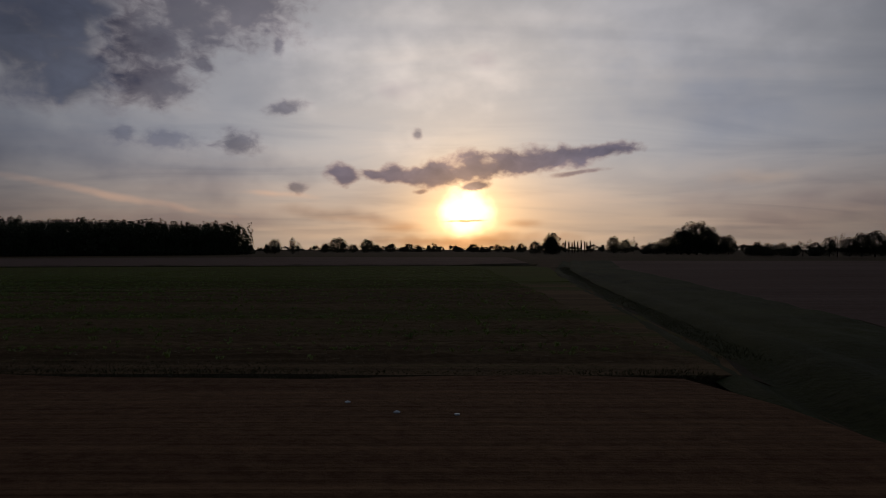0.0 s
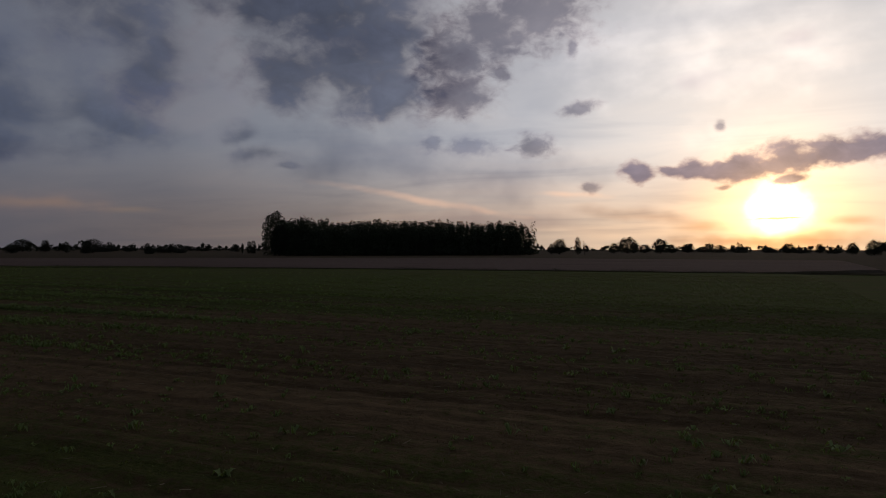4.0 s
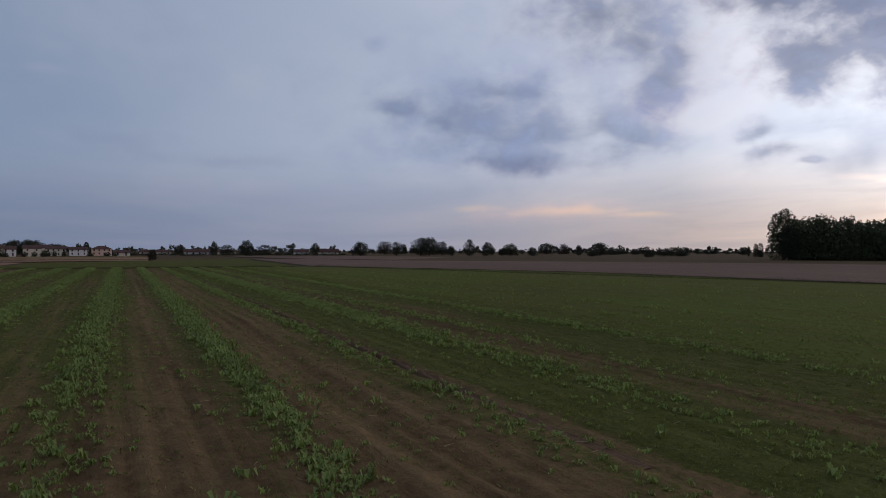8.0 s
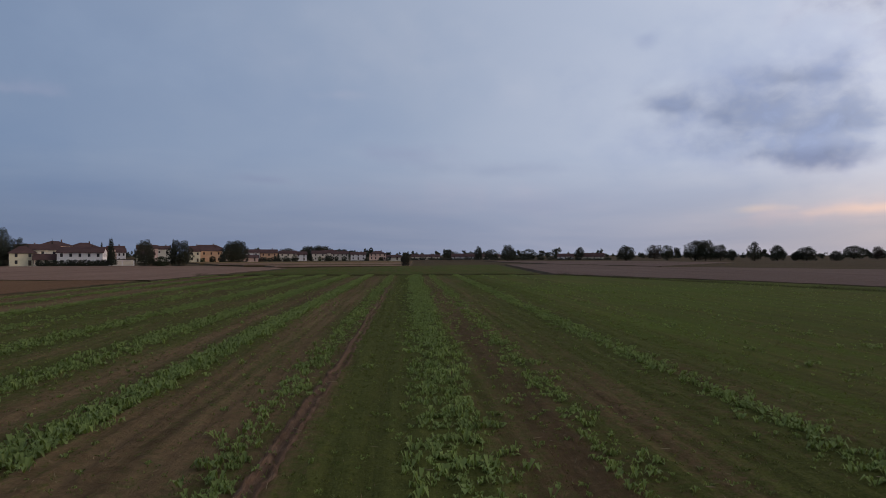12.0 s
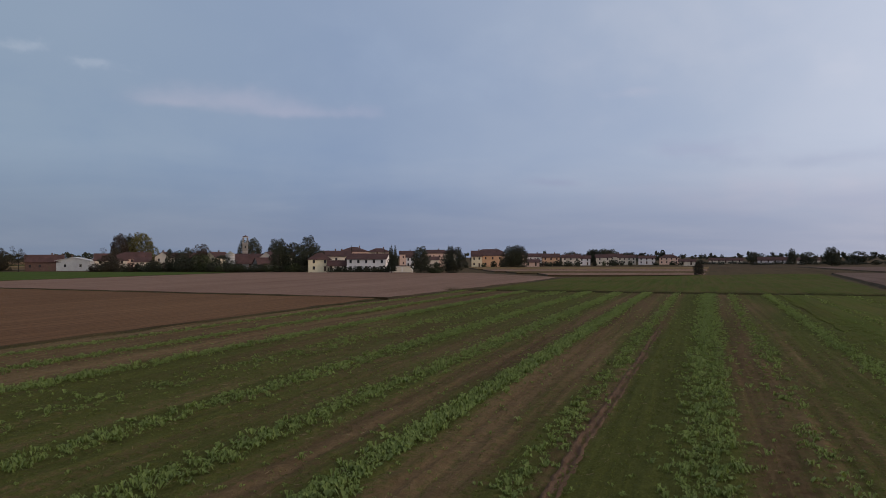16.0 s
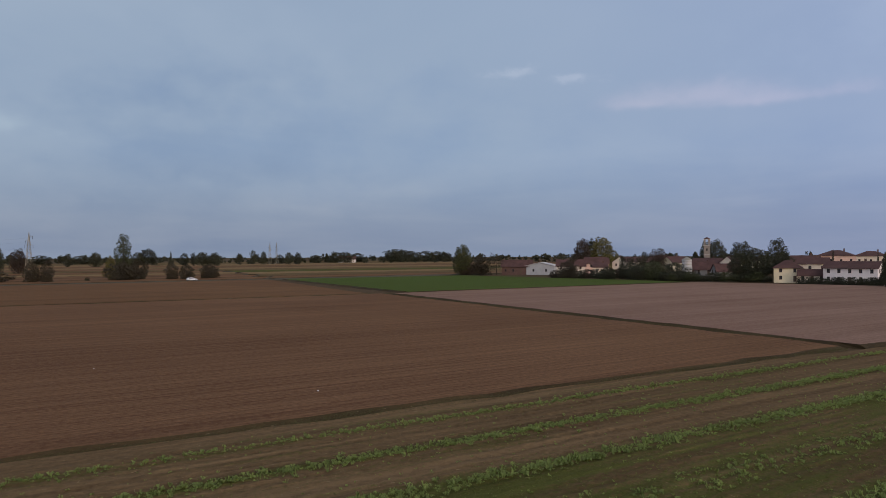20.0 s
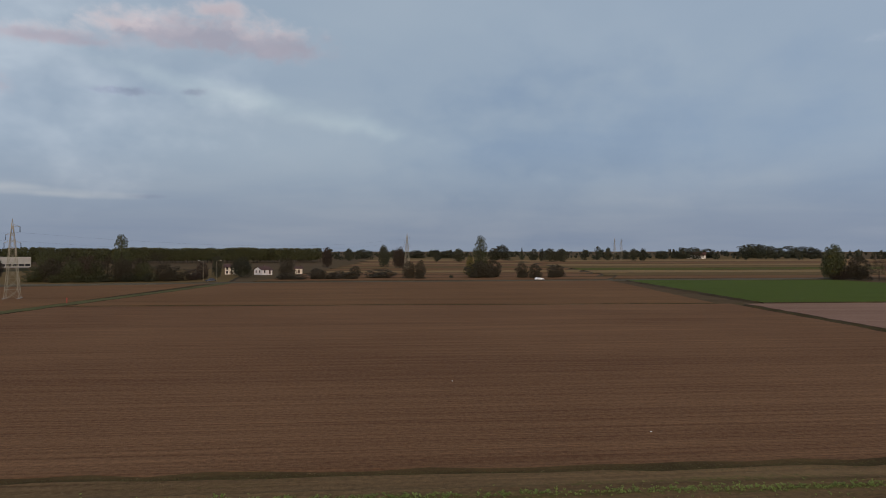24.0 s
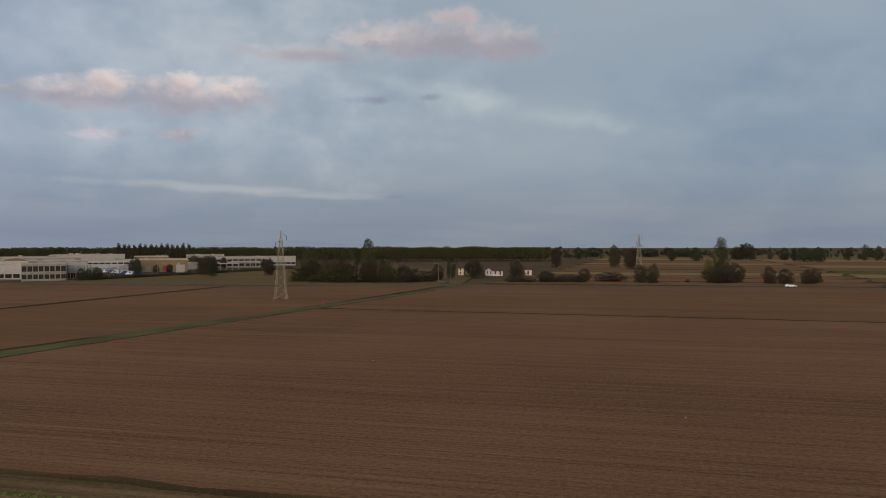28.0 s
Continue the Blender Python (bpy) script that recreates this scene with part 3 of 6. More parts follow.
field(M_GREEN2, [(-191, 29.6), (-256, 33.0), (-272, 35), (-330, 95), (-342, 112), (-191, 100)], "green meadow beyond a ditch")
field(M_PALE2, [(0, 152), (-60, 145), (-120, 139), (-152, 127), (-192, 104), (-355, 118), (-355, 140), (-285, 165), (-222, 225), (-166, 262), (-83, 300), (28, 300), (22, 180)],
      "pale brown ploughed field in front of the wood")
field(M_PALE2, [(20, 28), (420, 10), (420, 205), (50, 212), (31, 126)], "dark ploughed field towards the sunset")
field(M_BROWN2, [(24, -20), (86, -40), (84, -95), (78, -205), (-9, -230), (9, -85)], "brown ploughed field with a pylon")
field(M_BROWN, [(90, -40), (240, -20), (205, -196), (83, -205)], "brown ploughed field by the works")
field(M_OLIVE, [(-14, -242), (192, -213), (184, -318), (150, -435), (10, -450)], "olive stubble field behind the road")
tagged(field(M_BANK, [(10.5, 8), (31, 6), (21.5, -18), (10, -85), (-8.3, -190), (-14, -233), (-19, -233), (0.3, -113), (14.8, -18)], "green grass strip between two fields", "bank", 0.06), category="grass")
field(M_OCHRE, [(-466, -60), (-498, 79), (-424, 76), (-398, -32)], "narrow pale stubble strip before the houses", slope=0.6)
field(M_PALE, [(-391, -28), (-422, 76), (-376, 75), (-352, -11)], "bare pale strip near the village", slope=0.6)
field(M_OLIVE, [(-348, -5), (-374, 75), (-348, 74), (-328, 5)], "dull olive strip of grassland", slope=0.6)
field(M_PALE, [(-326, 13), (-346, 74), (-313, 73), (-298, 23)], "bare brown strip of soil", slope=0.6)
field(M_PALE2, [(-358, 145), (-300, 170), (-420, 260), (-520, 230), (-520, 130)], "pale ploughed land below a row of trees")

# strips of land behind the road
BANDS = [(-252, -281, M_BROWN2), (-285, -318, M_BROWN), (-323, -352, M_BROWN2), (-357, -398, M_OCHRE), (-404, -450, M_BROWN2), (-457, -505, M_OLIVE), (-512, -575, M_BROWN), (-584, -650, M_OCHRE),
         (-660, -760, M_BROWN2), (-772, -900, M_OCHRE), (-915, -1200, M_OLIVE)]
for k, (a, b, mat) in enumerate(BANDS):
    field(mat, [(-186 - 6 * k, a - 2 - 2 * (k % 3)), (-24 - 4 * k, a), (-30 - 5 * k, b), (-200 - 6 * k, b - 3 - 2 * (k % 2))], "bare strip of farmland behind the road", slope=2.0)
WEST = [(-256, -292, M_BROWN2), (-297, -336, M_OLIVE), (-342, -388, M_OCHRE), (-394, -440, M_GREEN2), (-447, -505, M_OLIVE), (-513, -590, M_OCHRE), (-600, -700, M_BROWN2), (-712, -860, M_OCHRE), (-872, -1250, M_OLIVE)]
for k, (a, b, mat) in enumerate(WEST):
    field(mat, [(-470 - 40 * k, a), (-192 - 8 * k, a - 5 + 2 * (k % 3)), (-206 - 6 * k, b - 4), (-520 - 40 * k, b)], "strip of stubble and meadow in the plain", slope=2.0)


def ribbon(name, line, half, z, mat, label):
    """A road along a bent line, cambered, with rounded shoulders."""
    vs, fs = [], []
    prof = [(-half - 0.8, -0.5), (-half, 0.0), (-half * 0.5, 0.05), (0, 0.07), (half * 0.5, 0.05), (half, 0.0), (half + 0.8, -0.5)]
    for i, p in enumerate(line):
        a, b = Vector(line[max(i - 1, 0)]), Vector(line[min(i + 1, len(line) - 1)])
        d = (b - a).normalized()
        vs += [(p[0] - d.y * u, p[1] + d.x * u, z + w) for u, w in prof]
    for i in range(len(line) - 1):
        for k in range(6):
            q = i * 7 + k
            fs.append((q, q + 1, q + 8, q + 7))
    return tagged(new(name, mesh_of(name, vs, fs, mat)), label, "road", kind="structure")


ribbon("road", [(-900, -470), (-600, -345), (-420, -285), (-290, -256), (-185, -247), (-100, -242), (-14, -236.5), (90, -224), (197, -208), (420, -160)], 2.4, 0.02, M_ROAD, "narrow pale asphalt country road")


def soft_noise(rng, ny, nx, cell):
    """Smooth random heights on a grid, from -1 to 1."""
    g = rng.uniform(-1, 1, (int(ny / cell) + 3, int(nx / cell) + 3))
    y, x = np.arange(ny) / cell, np.arange(nx) / cell
    iy, ix = y.astype(int), x.astype(int)
    fy, fx = y - iy, x - ix
    fy, fx = fy * fy * (3 - 2 * fy), fx * fx * (3 - 2 * fx)
    top = g[iy][:, ix] * (1 - fx) + g[iy][:, ix + 1] * fx
    low = g[iy + 1][:, ix] * (1 - fx) + g[iy + 1][:, ix + 1] * fx
    return top * (1 - fy)[:, None] + low * fy[:, None]


def ditch_bank():
    """The ditch east of the crop and the broad grass bank beyond it, as one uneven sheet."""
    rng = np.random.default_rng(12)
    ys, us = np.arange(8.5, 212, 0.5), np.linspace(0, 1, 41)
    u, y = np.meshgrid(us, ys)
    bed = np.interp(y, (8, 17.5, 25, 38, 66, 122, 212), (8.6, 9.4, 10.3, 11.5, 14.2, 21.3, 38.0))
    far = np.interp(y, (8, 29, 44, 66, 105, 126, 212), (18.0, 19.4, 21.9, 24.9, 29.8, 32.0, 51.0))
    x = bed - 1.8 + (far + 0.9 - bed + 1.8) * u
    d = x - bed
    z = 0.10 - 0.62 * np.exp(-(d / 0.9) ** 2) - 0.20 * np.exp(-((d - 3.6) / 0.8) ** 2) + 0.12 * np.exp(-((d - 2.0) / 0.9) ** 2)
    z += 0.07 * soft_noise(rng, len(ys), 41, 6) + 0.05 * soft_noise(rng, len(ys), 41, 2.5)
    z -= 0.45 * ((u - 0.93) / 0.07).clip(0, 1) + 0.35 * ((0.06 - u) / 0.06).clip(0, 1) + 0.5 * ((11 - y) / 2.5).clip(0, 1)
    i = (np.arange(len(ys) - 1)[:, None] * 41 + np.arange(40)).ravel()
    f = np.stack([i, i + 1, i + 42, i + 41], 1)
    me = mesh_of("bank", np.stack([x, y, z], -1).reshape(-1, 3), f, M_LUSH)
    me.polygons.foreach_set("use_smooth", np.ones(len(f), bool))
    return tagged(new("bank", me), "uneven grass bank along a ditch towards the sunset", "grass", kind="structure")


ditch_bank()


def lane(x):
    """Where the open furrow runs across the rows."""
    return 63.12 - 0.42 * np.clip((x + 62) / 34, 0, 1)


def tilth():
    """The worked soil of the crop field in relief: drill furrows, clods and the deep furrow."""
    rng = np.random.default_rng(8)
    xs, cs = np.arange(-128, 8.5, 0.34), np.arange(22.6, 79.2, 0.22)
    x, c = np.meshgrid(xs, cs)
    z = 0.025 * np.sin(c * 2 * np.pi / 0.75) + 0.035 * soft_noise(rng, len(cs), len(xs), 2.2) + 0.03 * soft_noise(rng, len(cs), len(xs), 9)
    z += 0.03 * rng.uniform(-1, 1, z.shape)
    for c0 in (55.2, 59.0, 59.6, 68.6, 69.2, 33.2):                    # pressed wheel lines
        z -= 0.07 * np.exp(-((c - c0 - 0.12 * np.sin(x * 0.11 + c0)) / 0.16) ** 2)
    d = c - lane(x)
    z += np.where(abs(d) < 1.2, -0.08 * np.exp(-(d / 0.25) ** 2), 0) * (x < -22)
    edge = np.minimum(np.minimum((c - 22.6) / 0.8, (79.2 - c) / 2.0), np.minimum(x + 128, 8.5 - x) / 1.5).clip(0, 1)
    z = z * edge - np.where(c > 60, 0.09, 0.12) * (1 - edge)
    v = np.stack([x, c - LEAN * x, z + 0.02], -1).reshape(-1, 3)
    n = len(xs)
    i = (np.arange(len(cs) - 1)[:, None] * n + np.arange(n - 1)).ravel()
    f = np.stack([i, i + 1, i + n + 1, i + n], 1)
    me = mesh_of("tilth", v, f, M_CROP)
    me.polygons.foreach_set("use_smooth", np.ones(len(f), bool))
    return tagged(new("tilth", me), "loose brown clods and drill furrows of the crop field", "soil", kind="structure")


tilth()


def furrow():
    """Bare lips of the open furrow that runs through the rows."""
    rng = np.random.default_rng(4)
    vs, fs = [], []
    xs = np.arange(-126, -22, 0.35)
    for x in xs:
        w = 0.10 * math.sin(x * 0.31) * math.sin(x * 0.13) + rng.uniform(-0.05, 0.05)
        for u, h in ((-0.30, -0.03), (-0.20, 0.10), (-0.11, 0.08), (-0.03, -0.02), (0.06, -0.02), (0.15, 0.06), (0.24, -0.03)):
            vs.append((x, row(float(lane(x)) + u + w, x), (h + rng.uniform(-0.05, 0.045)) * min(1, (-22 - x) / 9) - 0.01))
    for i in range(len(xs) - 1):
        for k in range(6):
            q = i * 7 + k
            fs.append((q, q + 7, q + 8, q + 1))
    return tagged(new("furrow", mesh_of("furrow", vs, fs, M_TRACK)), "open bare furrow with crumbling pale lips", "furrow", kind="structure")


furrow()

# ---- plants and buildings ----
M_BARK = plain("bark", (0.045, 0.035, 0.028), 0.9, vary=0.4, scale=6)
M_LEAF = foliage("leaf_dark", (0.014, 0.015, 0.009), (0.052, 0.054, 0.028))
M_LEAF_W = foliage("leaf_wood", (0.026, 0.031, 0.018), (0.115, 0.128, 0.058))
M_LEAF_L = foliage("leaf_light", (0.018, 0.022, 0.009), (0.070, 0.076, 0.030))
M_LEAF_O = foliage("leaf_olive", (0.018, 0.020, 0.008), (0.064, 0.066, 0.024))
M_LEAF_Y = foliage("leaf_yellow", (0.045, 0.042, 0.010), (0.13, 0.11, 0.025))
M_LEAF_R = foliage("leaf_brown", (0.022, 0.015, 0.011), (0.058, 0.040, 0.026))
M_TWIG = foliage("twig_grey", (0.016, 0.013, 0.008), (0.056, 0.045, 0.026))


def leaves(rng, count, lumps, size):
    """Small tilted leaf cards gathered in lumps: (x, y, z, rx, rz) balls of a crown of unit height."""
    lumps = np.array(lumps, float)
    weight = lumps[:, 3] ** 2
    pick = rng.choice(len(lumps), count, p=weight / weight.sum())
    d = rng.normal(size=(count, 3))
    d /= np.linalg.norm(d, axis=1)[:, None]
    r = rng.uniform(0.45, 1.0, count) ** 0.5 * rng.uniform(0.85, 1.12, count)
    c = lumps[pick, :3] + d * r[:, None] * lumps[pick][:, [3, 3, 4]]
    a = rng.normal(size=(count, 3))
    a /= np.linalg.norm(a, axis=1)[:, None]
    b = np.cross(a, rng.normal(size=(count, 3)))
    b /= np.linalg.norm(b, axis=1)[:, None]
    s = size * rng.uniform(0.6, 1.4, (count, 1))
    v = np.stack([c - a * s, c + b * s * 0.6, c + a * s, c - b * s * 0.6], 1).reshape(-1, 3)
    return v, np.arange(count * 4).reshape(-1, 4)


def rod(bm, a, b, ra, rb, n=6):
    a, b = Vector(a), Vector(b)
    q = (b - a).to_track_quat("Z", "Y").to_matrix().to_4x4()
    bmesh.ops.create_cone(bm, cap_ends=True, segments=n, radius1=ra, radius2=rb, depth=(b - a).length,
                          matrix=Matrix.Translation((a + b) / 2) @ q)


def trunk_mesh(seed, fork, reach):
    rng = random.Random(seed)
    bm = bmesh.new()
    rod(bm, (0, 0, -0.02), (0.01, 0, fork), 0.030, 0.020)
    rod(bm, (0.01, 0, fork), (0, 0.01, 0.85), 0.020, 0.004)
    for k in range(7):
        a = k * 2.4 + rng.random()
        z = fork * (0.8 + 0.14 * k)
        rod(bm, (0.01, 0, min(z, 0.7)), (reach * math.cos(a), reach * math.sin(a), min(z + 0.22, 0.9)), 0.011, 0.003, 5)
    me = bpy.data.meshes.new("trunk")
    bm.to_mesh(me)
    bm.free()
    me.materials.append(M_BARK)
    return me


CROWNS = {}


def crown_mesh(style, k, share=1.0):
    """Crowns of unit height, about one unit wide; share thins the leaves of far and small plants."""
    if (style, k, share) in CROWNS:
        return CROWNS[style, k, share]
    rng = np.random.default_rng(100 * len(style) + 7 * k + ord(style[0]))
    def dome(n, low, high, wide, rough):
        """Lumps over an egg-shaped crown."""
        out = []
        for i, a in enumerate(np.arange(n) * 2.4):
            z = low + (high - low) * (i + 0.5) / n
            q = (z - low) / (high - low)
            r = wide * math.sqrt(max(0.02, 1 - ((q - 0.42) / 0.60) ** 2)) * rng.uniform(1 - rough, 1.0)
            s = rng.uniform(0.13, 0.20) * (1.1 - 0.45 * q)
            out.append((r * math.cos(a), r * math.sin(a), z, s, s * 0.85))
        return out

    if style == "round":
        lumps = [(0, 0, 0.5, 0.36, 0.40), (0, 0, 0.45, 0.30, 0.34)] + dome(22, 0.10, 0.90, 0.31, 0.22)
        count, size = 8500, 0.016
    elif style == "loose":
        lumps = dome(26, 0.14, 0.95, 0.38, 0.75)
        count, size = 7000, 0.015
    elif style == "tall":
        lumps = dome(26, 0.10, 0.96, 0.30, 0.55)
        count, size = 7000, 0.015
    elif style == "poplar":
        lumps = [(0.05 * math.cos(a), 0.05 * math.sin(a), 0.08 + 0.044 * i, 0.05 + 0.11 * math.sin(math.pi * (i + 1.5) / 23), 0.08) for i, a in enumerate(np.arange(20) * 2.4)]
        count, size = 3400, 0.020
    elif style == "conifer":
        lumps = [(0, 0, 0.1 + 0.05 * i, 0.34 * (1 - i / 18) + 0.02, 0.035) for i in range(17)]
        count, size = 4200, 0.020
    elif style == "bare":
        lumps = [(0.4 * math.cos(a) * rng.random(), 0.4 * math.sin(a) * rng.random(), 0.3 + 0.6 * rng.random(), 0.12, 0.12) for a in np.arange(14) * 2.4]
        count, size = 1900, 0.014
    else:                                                                             # bush: to the ground
        lumps = [(0, 0, 0.25, 0.30, 0.26)] + dome(22, 0.02, 0.90, 0.38, 0.6)
        count, size = 8000, 0.017
    v, f = leaves(rng, int(count * share), lumps, size / share ** 0.5)
    v[:, 2] = np.maximum(v[:, 2], 0.0)
    v[:, 2] /= v[:, 2].max()
    me = mesh_of("crown", v, f, M_LEAF)
    CROWNS[style, k, share] = me
    return me


TRUNKS = [trunk_mesh(k, 0.22 + 0.04 * k, 0.3) for k in range(3)]
THIN = [trunk_mesh(9 + k, 0.4, 0.1) for k in range(2)]
TREES = 0


def coloured(me, mat):
    """The crown's mesh in another leaf colour, made once."""
    key = (me.name, mat.name)
    if key not in CROWNS:
        c = me.copy()
        c.materials.clear()
        c.materials.append(mat)
        CROWNS[key] = c
    return CROWNS[key]


def tree(x, y, h, w, style="round", mat=None, label="", z=-0.3):
    global TREES
    TREES += 1
    mat = mat or M_LEAF
    far = math.hypot(x + 60, y - 60)
    share = 0.25 if h < 5 else 0.35 if far > 650 else 0.7 if far > 430 else 1.0
    name, cat = ("bush", "bush") if style == "bush" else ("tree", "tree")
    root = new(name)
    turn = (TREES * 137.5) % 360
    root.matrix_world = Matrix.Translation((x, y, z)) @ pose(0, 0, 0, 0, 0, turn) @ Matrix.Diagonal((w, w, h - z, 1))
    words = {"round": "dense round-crowned dark green tree standing in the fields", "loose": "loose airy broadleaf tree with gaps in its crown",
             "tall": "tall broadleaf tree with a leafy upright crown", "poplar": "slim upright poplar in a row", "conifer": "dark pointed conifer beside houses",
             "bare": "nearly bare tree with thin grey branches", "bush": "dense dark green bush growing to the ground"}
    tagged(root, label or words[style], cat, "trees of the plain" if cat == "tree" else "")
    trunk = new("trunk", (THIN if style in ("poplar", "conifer", "tall") else TRUNKS)[TREES % 2])
    trunk.parent = root
    crown = new("crown", coloured(crown_mesh(style, TREES % 3, share), mat))
    crown.parent = root
    return root


M_TILE = plain("roof_tile", (0.080, 0.042, 0.036), 0.85, vary=0.45, scale=1.2, grain=0.05)
M_TILE_D = plain("roof_tile_dark", (0.045, 0.025, 0.021), 0.85, vary=0.4, scale=1.2, grain=0.05)
M_CREAM = plain("plaster_cream", (0.62, 0.53, 0.42), 0.85, vary=0.15)
M_WHITE = plain("plaster_white", (0.66, 0.60, 0.57), 0.85, vary=0.12)
M_YELLOW = plain("plaster_yellow", (0.66, 0.56, 0.38), 0.85, vary=0.15)
M_ORANGE = plain("plaster_orange", (0.56, 0.33, 0.20), 0.85, vary=0.15)
M_PINK = plain("plaster_pink", (0.62, 0.41, 0.32), 0.85, vary=0.15)
M_GREYW = plain("plaster_grey", (0.20, 0.19, 0.18), 0.85, vary=0.2)
M_BRICK = plain("brick_wall", (0.11, 0.065, 0.052), 0.9, vary=0.3, scale=4)
M_CONCRETE = plain("concrete", (0.42, 0.40, 0.38), 0.85, vary=0.2)
M_PANE = plain("window_glass", (0.020, 0.022, 0.026), 0.12, vary=0.1, grain=0)
M_FRAME = plain("window_wood", (0.10, 0.065, 0.045), 0.6, vary=0.2)
M_STEEL = plain("galvanised_steel", (0.25, 0.225, 0.17), 0.5, 0.3, vary=0.2, grain=0)
M_RUST = plain("painted_red", (0.28, 0.05, 0.035), 0.6, vary=0.2)


def box(bm, x0, x1, y0, y1, z0, z1):
    v = [bm.verts.new((x, y, z)) for z in (z0, z1) for x, y in ((x0, y0), (x1, y0), (x1, y1), (x0, y1))]
    for q in ((0, 3, 2, 1), (4, 5, 6, 7), (0, 1, 5, 4), (1, 2, 6, 5), (2, 3, 7, 6), (3, 0, 4, 7)):
        bm.faces.new([v[i] for i in q])


def slab(bm, pts, thick):
    """A flat piece with thickness, straight down."""
    up = [bm.verts.new(p) for p in pts]
    lo = [bm.verts.new((p[0], p[1], p[2] - thick)) for p in pts]
    n = len(pts)
    bm.faces.new(up)
    bm.faces.new(lo[::-1])
    for i in range(n):
        bm.faces.new((up[i], lo[i], lo[(i + 1) % n], up[(i + 1) % n]))


WINDOWS = {}


def window_parts(w, h):
    key = (round(w, 2), round(h, 2))
    if key not in WINDOWS:
        bm = bmesh.new()
        for a, b, c, d in ((-w / 2, w / 2, -0.06, 0.06), (-w / 2, w / 2, h - 0.06, h + 0.06)):
            box(bm, a, b, -0.07, 0.03, c, d)
        for a in (-w / 2, -0.03, w / 2 - 0.06):
            box(bm, a, a + 0.06, -0.07, 0.03, 0.06, h - 0.06)
        fr = bpy.data.meshes.new("window_frame")
        bm.to_mesh(fr)
        bm.free()
        fr.materials.append(M_FRAME)
        bm = bmesh.new()
        box(bm, -w / 2, w / 2, -0.025, 0.02, 0, h)
        pa = bpy.data.meshes.new("pane")
        bm.to_mesh(pa)
        bm.free()
        pa.materials.append(M_PANE)
        WINDOWS[key] = fr, pa
    return WINDOWS[key]


def window(parent, x, y, z, turn, w=1.0, h=1.4):
    """A window on a wall face: its pane and frame stand a little proud of the plaster."""
    fr, pa = window_parts(w, h)
    a = new("window", pa)
    a.parent = parent
    a.matrix_basis = pose(x, y, z, 0, 0, turn)
    b = new("frame", fr)
    b.parent = a
    return a


def house(x, y, turn, long, deep, eave, rise, mat, label, roof=None, hip=False, storeys=2, bays=4, chimney=True, z=-0.1, door=True, glass=(1.0, 1.35), name="house", cat="house"):
    """A pitched-roof house; its front, with the ridge along it, faces local -y."""
    root = new(name)
    root.matrix_world = pose(x, y, z, 0, 0, turn)
    tagged(root, label, cat, "houses of the village")
    L, W = long / 2, deep / 2
    bm = bmesh.new()
    lo = [bm.verts.new(p) for p in ((-L, -W, -0.4), (L, -W, -0.4), (L, W, -0.4), (-L, W, -0.4))]
    up = [bm.verts.new(p) for p in ((-L, -W, eave), (L, -W, eave), (L, W, eave), (-L, W, eave))]
    for i in (0, 2):
        bm.faces.new((lo[i], lo[i + 1], up[i + 1], up[i]) if i == 0 else (lo[2], lo[3], up[3], up[2]))
    if hip:
        bm.faces.new((lo[1], lo[2], up[2], up[1]))
        bm.faces.new((lo[3], lo[0], up[0], up[3]))
    else:
        g = [bm.verts.new((L, 0, eave + rise)), bm.verts.new((-L, 0, eave + rise))]
        bm.faces.new((lo[1], lo[2], up[2], g[0], up[1]))
        bm.faces.new((lo[3], lo[0], up[0], g[1], up[3]))
    part("wall", bm, mat, root)
    bm = bmesh.new()
    o, s = 0.6, rise / W
    e = eave - o * s + 0.12
    r = eave + rise + 0.12
    k = min(W, L * 0.8) if hip else -o * 0.7
    slab(bm, [(-L - o, -W - o, e), (L + o, -W - o, e), (L - k, 0, r), (-L + k, 0, r)], 0.16)
    slab(bm, [(L + o, W + o, e), (-L - o, W + o, e), (-L + k, 0, r), (L - k, 0, r)], 0.16)
    if hip:
        slab(bm, [(L + o, -W - o, e), (L + o, W + o, e), (L - k, 0, r)], 0.16)
        slab(bm, [(-L - o, W + o, e), (-L - o, -W - o, e), (-L + k, 0, r)], 0.16)
    top = part("roof", bm, roof or M_TILE, root, "weathered clay tile roof")
    if chimney:
        bm = bmesh.new()
        cx, cy = L * 0.4, W * 0.3
        box(bm, cx - 0.35, cx + 0.35, cy - 0.3, cy + 0.3, eave + rise * 0.4, eave + rise + 0.9)
        box(bm, cx - 0.45, cx + 0.45, cy - 0.4, cy + 0.4, eave + rise + 0.9, eave + rise + 1.0)
        part("chimney", bm, M_BRICK, top)
    step = eave / storeys
    for s_ in range(storeys):
        for b in range(bays):
            wx = -L + long * (b + 0.5) / bays
            if door and s_ == 0 and b == bays // 2:
                bm = bmesh.new()
                box(bm, -0.55, 0.55, -0.06, 0.03, 0, 2.2)
                d = part("door", bm, M_FRAME, root)
                d.matrix_basis = pose(wx, -W, 0.05)
                continue
            window(root, wx, -W, step * s_ + step * 0.32, 0, *glass)
        for side, tn in ((1, 90), (-1, -90)):
            for off in (-0.45, 0.45):
                window(root, side * L, W * off, step * s_ + step * 0.32, tn, *glass)
    return root


